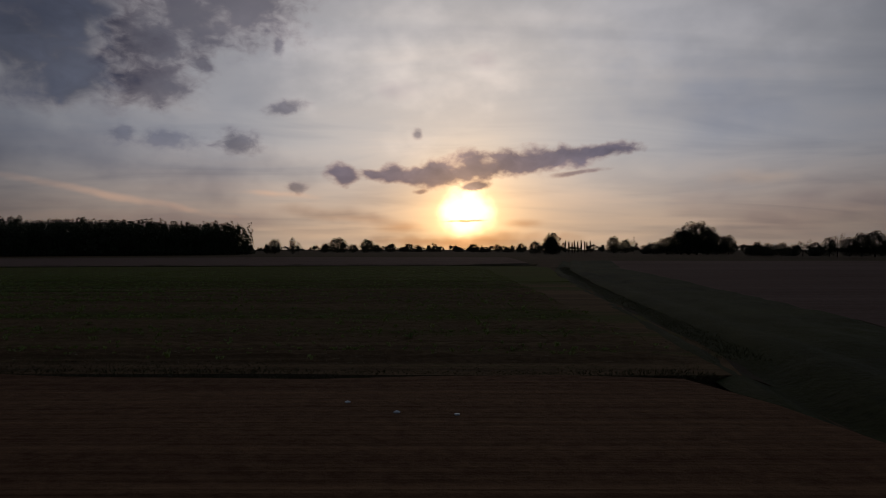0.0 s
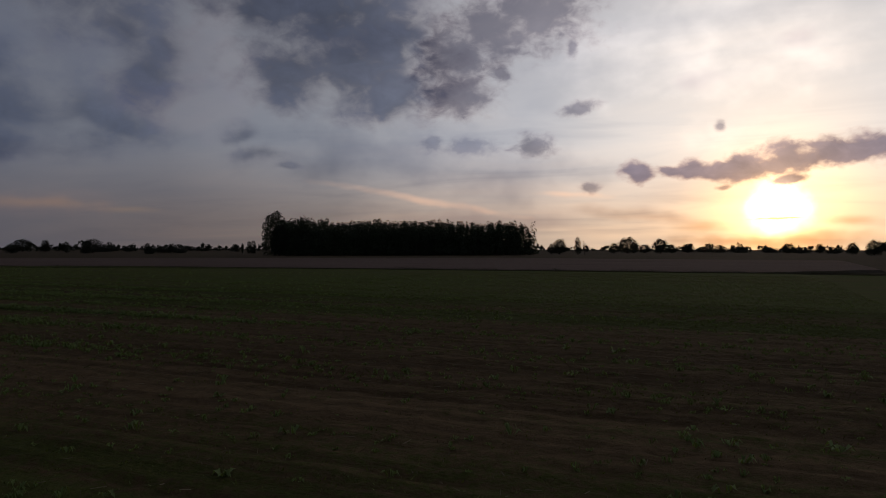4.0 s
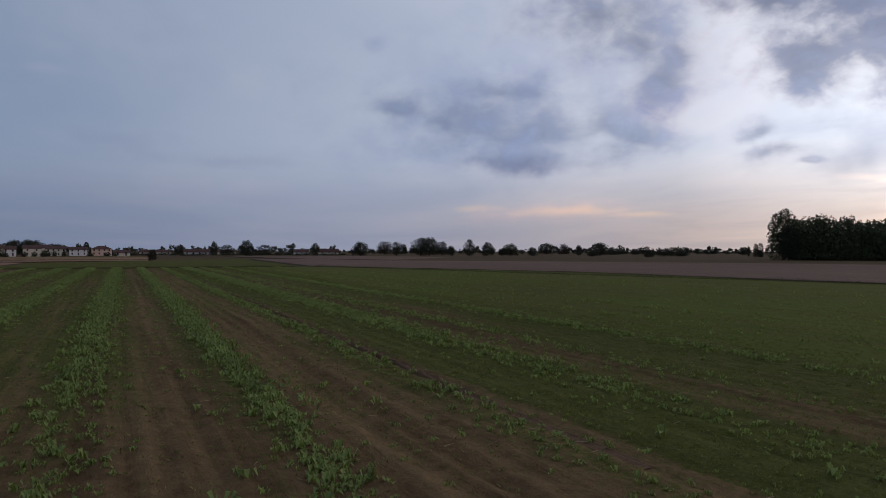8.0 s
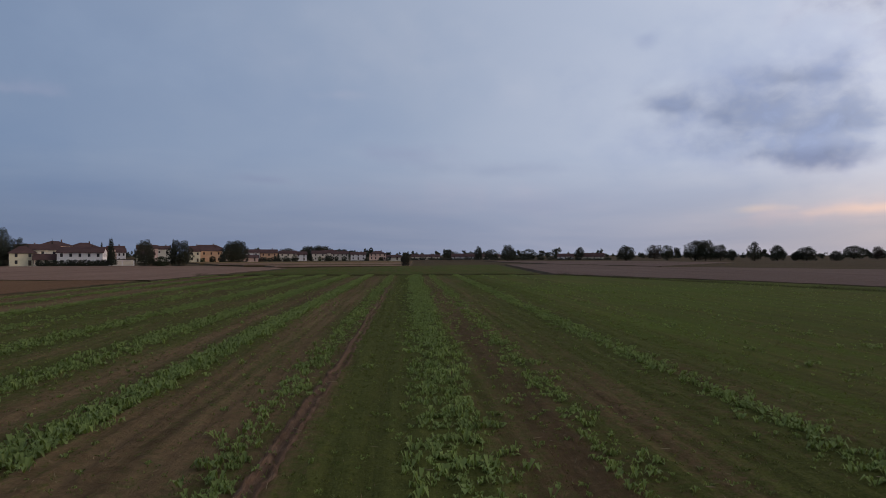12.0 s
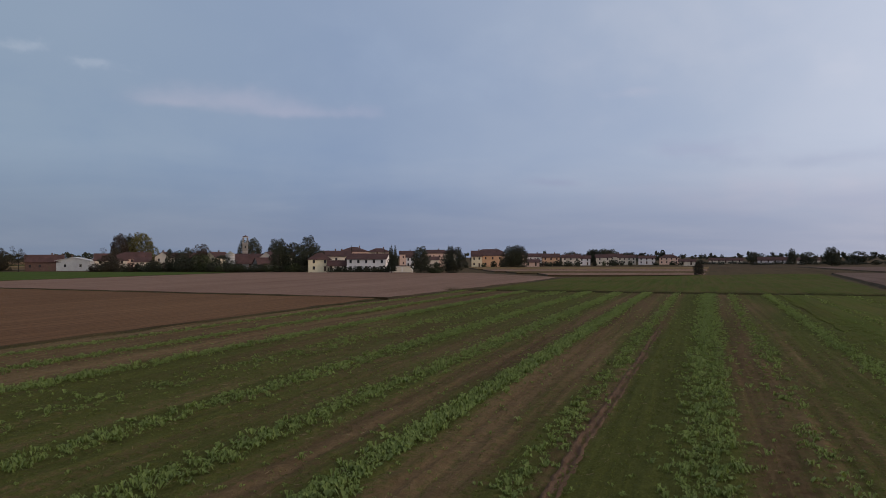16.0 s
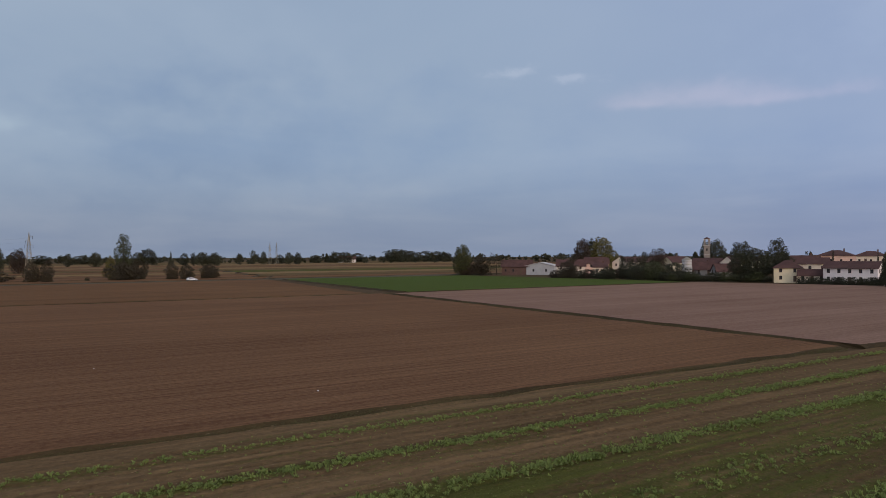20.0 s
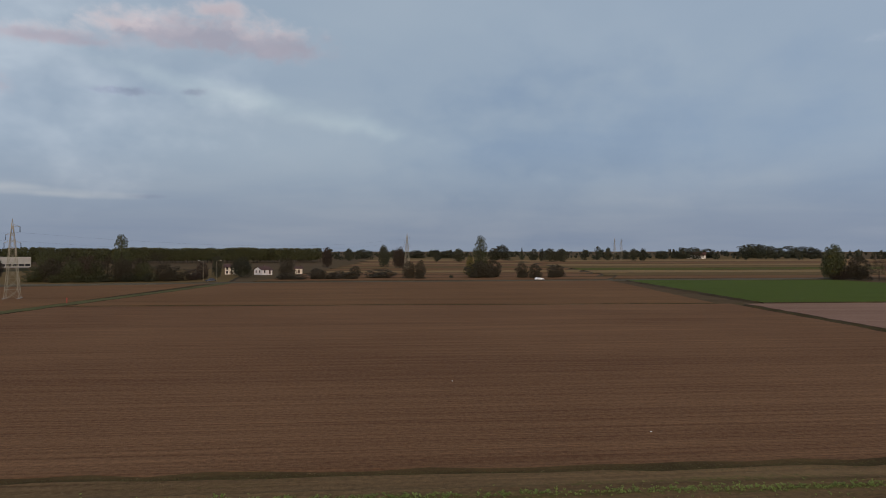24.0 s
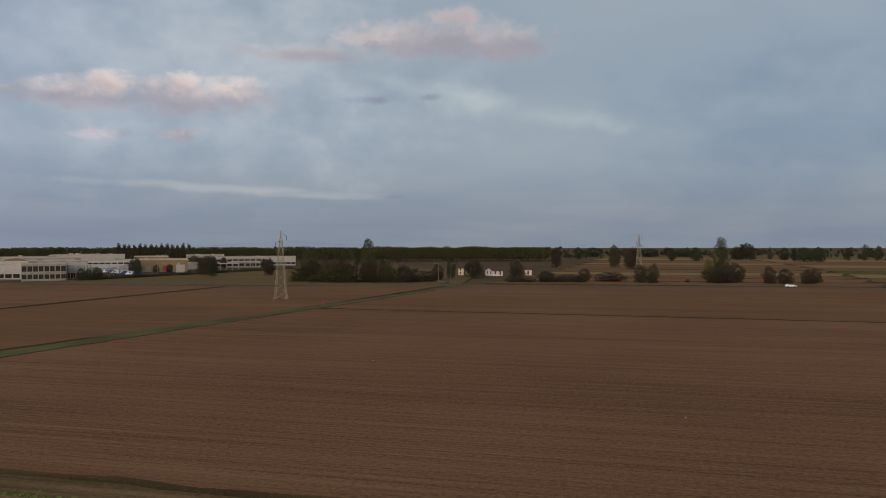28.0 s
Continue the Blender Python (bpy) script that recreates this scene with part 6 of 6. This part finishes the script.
# ---- pylons ----
def pylon(x, y, turn, high, label, detail=True):
    root = new("pylon")
    root.matrix_world = pose(x, y, -0.4, 0, 0, turn)
    tagged(root, label, "pylon", "power pylons")
    half = lambda z: 0.8 + 1.1 * (1 - z / (high * 0.66)) ** 1.1 if z < high * 0.66 else max(0.05, 0.8 * (1 - (z - high * 0.66) / (high * 0.34)))
    levels = [high * q for q in (0, 0.13, 0.26, 0.38, 0.49, 0.59, 0.68, 0.76, 0.84, 0.92, 1.0)]
    for sx, sy in ((1, 1), (1, -1), (-1, 1), (-1, -1)):
        bm = bmesh.new()
        for a, b in zip(levels, levels[1:]):
            rod(bm, (sx * half(a), sy * half(a), a), (sx * half(b), sy * half(b), b), 0.075, 0.065, 4)
        part("leg", bm, M_STEEL, root)
    for fx, fy in ((1, 0), (-1, 0), (0, 1), (0, -1)):
        bm = bmesh.new()
        for a, b in zip(levels[:-1], levels[1:-1]):
            p, q = half(a), half(b)
            u = lambda s, w, z: (fx * w + (s * w if fy else 0), fy * w + (s * w if fx else 0), z)
            rod(bm, u(-1, p, a), u(1, q, b), 0.045, 0.045, 4)
            rod(bm, u(1, p, a), u(-1, q, b), 0.045, 0.045, 4)
            rod(bm, u(-1, q, b), u(1, q, b), 0.035, 0.035, 4)
        part("bracing", bm, M_STEEL, root)
    for n, (q, reach) in enumerate(((0.70, 2.1), (0.80, 1.7), (0.90, 1.9))):
        z = high * q
        side = 1 if n % 2 else -1
        for s in ((1, -1) if n == 0 else (side,)):
            bm = bmesh.new()
            rod(bm, (s * 0.3, 0.25, z), (s * reach, 0, z + 0.1), 0.06, 0.04, 4)
            rod(bm, (s * 0.3, -0.25, z), (s * reach, 0, z + 0.1), 0.06, 0.04, 4)
            rod(bm, (s * 0.3, 0, z + 0.8), (s * reach, 0, z + 0.1), 0.05, 0.04, 4)
            arm = part("cross_arm", bm, M_STEEL, root)
            bm = bmesh.new()
            for k in range(6):
                rod(bm, (s * reach, 0, z + 0.05 - 0.26 * k), (s * reach, 0, z - 0.12 - 0.26 * k), 0.16, 0.10, 8)
            part("insulator", bm, M_PANE, arm, "dark glass insulator string")
    if detail:
        bm = bmesh.new()
        for sx, sy in ((1, 1), (1, -1), (-1, 1), (-1, -1)):
            box(bm, sx * 1.9 - 0.35, sx * 1.9 + 0.35, sy * 1.9 - 0.35, sy * 1.9 + 0.35, -0.3, 0.6)
        part("footing", bm, M_GREYW, root, "concrete footing blocks")
    return root


pylon(26.0, -145.0, 15, 23.3, "pale galvanised lattice pylon standing in a ploughed field")
pylon(-98.0, -392.0, 15, 25.0, "pale lattice pylon beyond the road", False)
pylon(-375.0, -784.0, 15, 28.0, "distant grey lattice pylon on the plain", False)
pylon(-384.5, -786.0, 15, 28.0, "distant grey lattice pylon on the plain", False)


def wire(a, b, sag):
    cu = bpy.data.curves.new("power_line", "CURVE")
    cu.dimensions, cu.bevel_depth = "3D", 0.012
    sp = cu.splines.new("POLY")
    sp.points.add(24)
    for i, p in enumerate(sp.points):
        t = i / 24
        v = Vector(a).lerp(Vector(b), t)
        p.co = (v.x, v.y, v.z - sag * 4 * t * (1 - t), 1)
    cu.materials.append(M_BARK)
    return tagged(new("power_line", cu), "thin dark power line sagging between pylons", "cable", "power lines")


for off, q in ((-2.0, 0.62), (2.0, 0.62), (1.7, 0.74), (-1.9, 0.84)):
    wire((26 + off, -145, 22 * q + 0.5), (-98 + off, -392, 25 * q + 0.5), 4.5)
    wire((26 + off, -145, 22 * q + 0.5), (170 + off, 120, 22 * q + 0.5), 5.0)


# ---- works by the road ----
M_ROOFW = plain("sheet_roof_white", (0.33, 0.31, 0.28), 0.6, vary=0.15)
M_PANEL = plain("concrete_panel", (0.26, 0.235, 0.205), 0.85, vary=0.2)
M_TAN = plain("tan_cladding", (0.22, 0.155, 0.09), 0.8, vary=0.2)
M_BLUE = plain("blue_paint", (0.05, 0.09, 0.22), 0.4, vary=0.1)


def hall(x, y, turn, long, deep, high, mat, label, strip=None, bays=8, roof="flat", door=None):
    """A works hall: panelled wall, parapet, window strips, loading doors. The front faces local -y."""
    root = new("works_hall")
    root.matrix_world = pose(x, y, -0.5, 0, 0, turn)
    tagged(root, label, "factory", "works buildings")
    L, W = long / 2, deep / 2
    for k in range(bays):
        bm = bmesh.new()
        a = -L + long * k / bays
        box(bm, a + 0.04, a + long / bays - 0.04, -W, -W + 0.3, 0, high)
        part("wall_panel", bm, mat, root)
    bm = bmesh.new()
    box(bm, -L, L, -W + 0.32, W, 0, high - 0.3)
    part("body", bm, mat, root)
    bm = bmesh.new()
    if roof == "barrel":
        n = 3
        for j in range(n):
            c, r = -L + long * (j + 0.5) / n, long / n / 2
            pts = [(c + r * math.cos(q), high - 0.3 + r * 0.30 * math.sin(q)) for q in np.linspace(math.pi, 0, 9)]
            for wy in (-W + 0.1, W - 0.3):
                end = bmesh.new()
                face = end.faces.new([end.verts.new((xa, wy, za)) for xa, za in pts])
                out_ = bmesh.ops.extrude_face_region(end, geom=[face])
                bmesh.ops.translate(end, vec=(0, 0.2, 0), verts=[v for v in out_["geom"] if isinstance(v, bmesh.types.BMVert)])
                part("gable", end, M_TAN, root, "brown panelled gable under the vault")
            for (xa, za), (xb, zb) in zip(pts, pts[1:]):
                slab(bm, [(xa, -W - 0.3, za + 0.2), (xb, -W - 0.3, zb + 0.2), (xb, W, zb + 0.2), (xa, W, za + 0.2)], 0.2)
    else:
        box(bm, -L - 0.15, L + 0.15, -W - 0.15, -W + 0.35, high, high + 0.7)
        box(bm, -L - 0.15, L + 0.15, W - 0.35, W + 0.15, high, high + 0.7)
        box(bm, -L - 0.15, -L + 0.35, -W + 0.35, W - 0.35, high, high + 0.7)
        box(bm, L - 0.35, L + 0.15, -W + 0.35, W - 0.35, high, high + 0.7)
    part("roof", bm, M_ROOFW, root, "pale sheet roof edge")
    rng = random.Random(int(abs(x) * 7 + abs(y)))
    for k in range(2 + int(long / 14)):                                # vents and skylights on the roof
        bm = bmesh.new()
        a, c, w = rng.uniform(-L * 0.85, L * 0.85), rng.uniform(-W * 0.5, W * 0.5), rng.uniform(0.6, 1.6)
        box(bm, a - w, a + w, c - 0.7, c + 0.7, high - 0.3, high + rng.uniform(0.9, 1.7))
        part("roof_vent", bm, M_ROOFW if k % 2 else M_GREYW, root)
    # added dark strip along the front's foot, standing in for the shade there
    bm = bmesh.new()
    box(bm, -L - 0.05, L + 0.05, -W - 0.06, -W - 0.002, 0.0, 0.7)
    part("foot_shade", bm, M_GREYW, root, "dark strip at the foot of the wall in place of shade")
    if strip:
        for z, h in strip:
            for k in range(bays):
                a = -L + long * (k + 0.5) / bays
                window(root, a, -W, z, 0, long / bays * 0.82, h)
    if door:
        for q, mat_d in door:
            bm = bmesh.new()
            box(bm, -1.8, 1.8, -0.08, 0.02, 0.3, 4.2)
            d = part("loading_door", bm, mat_d, root)
            d.matrix_basis = pose(q * L, -W, 0)
    return root


hall(206, -239, -137, 19.9, 14, 8.6, M_PANEL, "pale concrete works office with dark ribbon windows", strip=((1.2, 2.2), (5.0, 2.6)), bays=8)
hall(240, -238, -134, 35.6, 20, 10.0, M_CONCRETE, "beige works hall with barrel vaulted roof", roof="barrel", bays=10, strip=((1.2, 2.0),))
hall(233, -276, -138, 33.5, 24, 9.2, M_PANEL, "long low works hall with pale parapet", bays=10, strip=((1.5, 2.4),))
hall(244, -334, -141, 32.5, 26, 8.3, M_CONCRETE, "grey panelled works hall", bays=9, strip=((6.2, 0.9),), door=((-0.6, M_STEEL), (0.2, M_STEEL)))
hall(217, -318, -142, 9.2, 8, 4.7, M_ROOFW, "small white office with windows", bays=4, strip=((0.9, 1.3),))
hall(225, -364, -145, 34.0, 22, 8.2, M_TAN, "tan clad works hall with a red loading door", bays=8, door=((0.15, M_RUST), (-0.5, M_STEEL)))
hall(196, -343, -146, 5.2, 5, 4.8, M_ROOFW, "white hut at the yard edge", bays=2)
hall(350, -437, -140, 50.7, 40, 10.0, M_PANEL, "large pale hall at the back of the works", bays=10, strip=((6.0, 1.6),))
hall(324, -476, -143, 47.6, 30, 8.5, M_PANEL, "pale hall behind the yard", bays=8, strip=((6.0, 1.4),))
hall(204, -259, -139, 10.4, 10, 8.4, M_CONCRETE, "low pale annexe with loading bays", bays=4, strip=((0.8, 2.6),))
hall(229, -408, -147, 9.4, 10, 4.6, M_PANEL, "small grey workshop with panelled walls", bays=3)
hall(219, -458, -150, 36.2, 24, 8.2, M_PANEL, "grey works building with light framework", bays=8, strip=((1.5, 2.0), (5.2, 1.6)))
hall(215, -518, -153, 33.8, 26, 7.7, M_ROOFW, "long white hall beyond the pylon", bays=8, strip=((1.4, 1.8),))
hall(210, -467, -152, 18.8, 12, 5.1, M_CONCRETE, "low concrete works building", bays=5, strip=((1.2, 1.6),))
hall(268, -302, -138, 44.0, 20, 10.6, M_PANEL, "long pale works hall behind the office", bays=11, strip=((7.4, 1.2),))
hall(286, -372, -142, 40.0, 20, 11.2, M_ROOFW, "white hall with a long flat roof", bays=9)
hall(262, -404, -145, 24.0, 16, 9.6, M_TAN, "brown hall between the works buildings", bays=6, door=((0.0, M_STEEL),))
hall(252, -462, -149, 30.0, 18, 9.8, M_PANEL, "pale works hall behind the tree", bays=7, strip=((6.6, 1.4),))


def canopy(x, y, turn, long, deep, high):
    """A flat loading roof on posts."""
    root = new("loading_canopy")
    root.matrix_world = pose(x, y, -0.5, 0, 0, turn)
    tagged(root, "flat pale loading canopy on steel posts in the yard", "canopy")
    bm = bmesh.new()
    box(bm, -long / 2, long / 2, -deep / 2, deep / 2, high, high + 0.5)
    part("roof", bm, M_ROOFW, root)
    for px in np.linspace(-long / 2 + 0.5, long / 2 - 0.5, 5):
        for py in (-deep / 2 + 0.4, deep / 2 - 0.4):
            bm = bmesh.new()
            rod(bm, (px, py, 0), (px, py, high), 0.14, 0.14, 8)
            part("post", bm, M_STEEL, root)
    return root


canopy(196, -400, -146, 18, 7, 4.6)
canopy(200, -436, -148, 22, 8, 5.4)
canopy(214, -296, -139, 14, 6, 4.2)
canopy(196, -252, -138, 12, 5, 7.6)


def yard_pole(x, y, high):
    root = new("yard_pole")
    root.matrix_world = pose(x, y, -0.5)
    tagged(root, "thin grey steel pole standing in the works yard", "pole", "yard poles")
    bm = bmesh.new()
    rod(bm, (0, 0, 0), (0, 0, high), 0.12, 0.07, 8)
    part("shaft", bm, M_STEEL, root)
    bm = bmesh.new()
    box(bm, -0.5, 0.5, -0.15, 0.15, high, high + 0.25)
    part("lamp_head", bm, M_GREYW, root)
    return root


for px, py, ph in ((246, -300, 15.5), (262, -330, 14.0), (190, -268, 9.0), (204, -330, 9.0), (214, -386, 9.5), (200, -424, 9.0), (196, -470, 9.0)):
    yard_pole(px, py, ph)


def vehicle(x, y, turn, mat, label, van=False, name="car"):
    root = new(name)
    root.matrix_world = pose(x, y, 0.0, 0, 0, turn)
    tagged(root, label, "van" if van else "car", "parked vehicles")
    prof = ([(-2.5, 0.35), (-2.55, 1.2), (-2.45, 2.1), (0.9, 2.15), (1.7, 1.35), (2.4, 1.1), (2.5, 0.4)] if van else
            [(-2.1, 0.35), (-2.15, 0.85), (-1.95, 1.0), (-1.35, 1.42), (0.25, 1.45), (1.0, 0.98), (1.95, 0.82), (2.12, 0.62), (2.1, 0.35)])
    bm = bmesh.new()
    a = [bm.verts.new((px, -0.84, pz)) for px, pz in prof]
    b = [bm.verts.new((px, 0.84, pz)) for px, pz in prof]
    bm.faces.new(a)
    bm.faces.new(b[::-1])
    for i in range(len(prof)):
        j = (i + 1) % len(prof)
        bm.faces.new((a[j], a[i], b[i], b[j]))
    bmesh.ops.recalc_face_normals(bm, faces=bm.faces)
    bmesh.ops.bevel(bm, geom=[e for e in bm.edges], offset=0.06, segments=2, affect="EDGES")
    part("body", bm, mat, root, smooth_faces=True)
    for s in (-1, 1):
        bm = bmesh.new()
        zs = (1.35, 1.95) if van else (1.0, 1.36)
        for xa, xb in (((0.1, 1.1),) if van else ((-1.45, -0.6), (-0.5, 0.45))):
            box(bm, xa, xb, s * 0.85 - 0.02, s * 0.85 + 0.02, *zs)
        part("side_window", bm, M_PANE, root, "dark glass")
        for xw in (-1.35, 1.35):
            bm = bmesh.new()
            rod(bm, (xw, s * 0.72, 0.32), (xw, s * 0.9, 0.32), 0.33, 0.33, 14)
            t = part("tyre", bm, M_PANE, root)
            bm = bmesh.new()
            rod(bm, (xw, s * 0.9, 0.32), (xw, s * 0.92, 0.32), 0.2, 0.18, 10)
            part("rim", bm, M_STEEL, t)
    bm = bmesh.new()
    box(bm, 2.02 if not van else 2.4, 2.14 if not van else 2.52, -0.7, -0.45, 0.62, 0.75)
    part("headlight", bm, M_ROOFW, root)
    bm = bmesh.new()
    box(bm, 2.02 if not van else 2.4, 2.14 if not van else 2.52, 0.45, 0.7, 0.62, 0.75)
    part("headlight", bm, M_ROOFW, root)
    return root


M_CARW = plain("white_car_paint", (0.72, 0.72, 0.72), 0.25, vary=0.05, grain=0)
M_CARD = plain("dark_car_paint", (0.03, 0.035, 0.05), 0.25, vary=0.05, grain=0)
vehicle(-151.5, -244.5, 183, M_CARW, "white compact car driving along the country road")
vehicle(-6, -246, 20, M_CARD, "dark blue car at the road junction")
for k in range(12):
    vehicle(196 + 3.6 * k, -300 - 2.4 * k + (k % 2) * 5, 60 + (k % 3) * 8, (M_BLUE, M_CARW, M_CARW)[k % 3], ("blue van parked in the works yard", "white van parked in the works yard", "white van parked in the works yard")[k % 3], True, "van")


# ---- church tower, shed, lamps, small things ----
M_STONE = plain("tower_stone", (0.22, 0.19, 0.165), 0.9, vary=0.25, scale=3)


def church_tower(x, y, turn, high):
    root = new("church_tower")
    root.matrix_world = pose(x, y, -0.5, 0, 0, turn)
    tagged(root, "tall grey-pink brick church bell tower with an open belfry", "tower")
    r = 2.1
    bm = bmesh.new()
    box(bm, -r, r, -r, r, 0, high * 0.74)
    part("shaft", bm, M_STONE, root)
    for sx in (-1, 1):
        for sy in (-1, 1):
            bm = bmesh.new()
            box(bm, sx * r * 0.72 - r * 0.28, sx * r * 0.72 + r * 0.28, sy * r * 0.72 - r * 0.28, sy * r * 0.72 + r * 0.28, high * 0.74 + 0.35, high * 0.92)
            part("belfry_pier", bm, M_STONE, root)
    for z0, z1, o in ((high * 0.74, high * 0.74 + 0.35, 0.3), (high * 0.92, high * 0.92 + 0.5, 0.4), (high * 0.45, high * 0.45 + 0.3, 0.18)):
        bm = bmesh.new()
        if z0 == high * 0.45:
            for q in ((-r - o, r + o, -r - o, -r), (-r - o, r + o, r, r + o), (-r - o, -r, -r, r), (r, r + o, -r, r)):
                box(bm, *q, z0, z1)
        else:
            box(bm, -r - o, r + o, -r - o, r + o, z0, z1)
        part("cornice", bm, M_CONCRETE, root)
    bm = bmesh.new()
    rod(bm, (0, 0, high * 0.92 + 0.5), (0, 0, high), r * 1.2, 0.1, 4)
    part("roof", bm, M_TILE, root)
    for tn in (0, 90, 180, 270):
        m = pose(0, 0, 0, 0, 0, tn) @ Matrix.Translation((0, -r, high * 0.58))
        w = window(root, m.translation.x, m.translation.y, m.translation.z, tn, 0.9, 1.6)
    return root


church_tower(-513, -252, 35, 23.5)


def shed(x, y, turn, long, deep, high):
    root = new("garage")
    root.matrix_world = pose(x, y, -0.1, 0, 0, turn)
    tagged(root, "low white garage with two wide doors and flat roof", "shed")
    bm = bmesh.new()
    box(bm, -long / 2, long / 2, -deep / 2, deep / 2, -0.3, high)
    part("wall", bm, M_WHITE, root)
    bm = bmesh.new()
    box(bm, -long / 2 - 0.3, long / 2 + 0.3, -deep / 2 - 0.4, deep / 2 + 0.3, high, high + 0.22)
    part("roof", bm, M_TILE_D, root)
    for s in (-1, 1):
        bm = bmesh.new()
        box(bm, -long * 0.21, long * 0.21, -0.07, 0.02, 0.0, high * 0.86)
        d = part("garage_door", bm, M_CREAM, root)
        d.matrix_basis = pose(s * long * 0.24, -deep / 2, 0)
        for k in range(4):
            bm = bmesh.new()
            box(bm, -long * 0.2, long * 0.2, -0.10, -0.072, 0.15 + k * high * 0.2, 0.2 + k * high * 0.2)
            part("door_rib", bm, M_CONCRETE, d)
    return root


shed(-332, -46, 118, 9.2, 5.0, 2.5)


def street_lamp(x, y, turn):
    root = new("street_lamp")
    root.matrix_world = pose(x, y, -0.3, 0, 0, turn)
    tagged(root, "tall grey steel street lamp by the junction", "lamp", "street lamps")
    bm = bmesh.new()
    rod(bm, (0, 0, 0), (0, 0, 9.2), 0.11, 0.06, 8)
    part("pole", bm, M_STEEL, root)
    bm = bmesh.new()
    rod(bm, (0, 0, 9.1), (1.6, 0, 9.4), 0.05, 0.04, 6)
    arm = part("arm", bm, M_STEEL, root)
    bm = bmesh.new()
    box(bm, 1.4, 2.2, -0.16, 0.16, 9.34, 9.5)
    part("lamp_head", bm, M_CONCRETE, arm)
    return root


street_lamp(-1.5, -252, 10)
street_lamp(-6.5, -256, 190)


def silo(x, y, high, r):
    root = new("silo")
    root.matrix_world = pose(x, y, -0.2)
    tagged(root, "pale grey steel farm silo with a conical roof", "silo")
    bm = bmesh.new()
    rod(bm, (0, 0, 0), (0, 0, high), r, r, 20)
    part("barrel", bm, M_CONCRETE, root)
    for k in range(5):
        bm = bmesh.new()
        rod(bm, (0, 0, high * (k + 0.5) / 5), (0, 0, high * (k + 0.5) / 5 + 0.12), r + 0.06, r + 0.06, 20)
        part("hoop", bm, M_STEEL, root)
    bm = bmesh.new()
    rod(bm, (0, 0, high), (0, 0, high + r * 0.6), r + 0.15, 0.3, 20)
    part("roof", bm, M_STEEL, root)


silo(-373, -162, 8.0, 2.4)


def marker_post(x, y):
    root = new("marker_post")
    root.matrix_world = pose(x, y, -0.05)
    tagged(root, "short rusty red marker post on the grass strip", "post")
    bm = bmesh.new()
    rod(bm, (0, 0, 0), (0, 0, 1.3), 0.12, 0.12, 10)
    part("post", bm, M_RUST, root)
    bm = bmesh.new()
    rod(bm, (0, 0, 1.3), (0, 0, 1.5), 0.2, 0.16, 10)
    part("cap", bm, M_RUST, root)


marker_post(2.1, -123.7)
for x, y in ((-44, -34), (-86, -8), (-99, 14), (-85.4, -115.6), (-128, -108.5), (-2.2, 16.1), (-1.0, 15.1), (0.3, 14.9)):
    bm = bmesh.new()
    bmesh.ops.create_icosphere(bm, subdivisions=1, radius=0.075)
    for v in bm.verts:
        v.co = Vector((v.co.x * JITTER.uniform(0.7, 1.4), v.co.y * JITTER.uniform(0.6, 1.0), v.co.z * JITTER.uniform(0.3, 0.6)))
    ob = part("stone", bm, M_CARW)
    ob.location = (x, y, 0.05)
    tagged(ob, "small pale stone lying on the soil", "stone", "stones on the field")


def culvert(x, y, turn):
    root = new("culvert")
    root.matrix_world = pose(x, y, -0.6, 0, 0, turn)
    tagged(root, "weathered concrete culvert head in the ditch", "culvert")
    for s in (-1, 1):
        bm = bmesh.new()
        box(bm, s * 0.45 - 0.08, s * 0.45 + 0.08, -0.4, 0.4, -0.2, 0.18)
        part("wing_wall", bm, M_GREYW, root)
    bm = bmesh.new()
    box(bm, -0.56, 0.56, -0.3, 0.3, 0.18, 0.27)
    part("slab", bm, M_GREYW, root)


culvert(11.0, 20.6, 100)
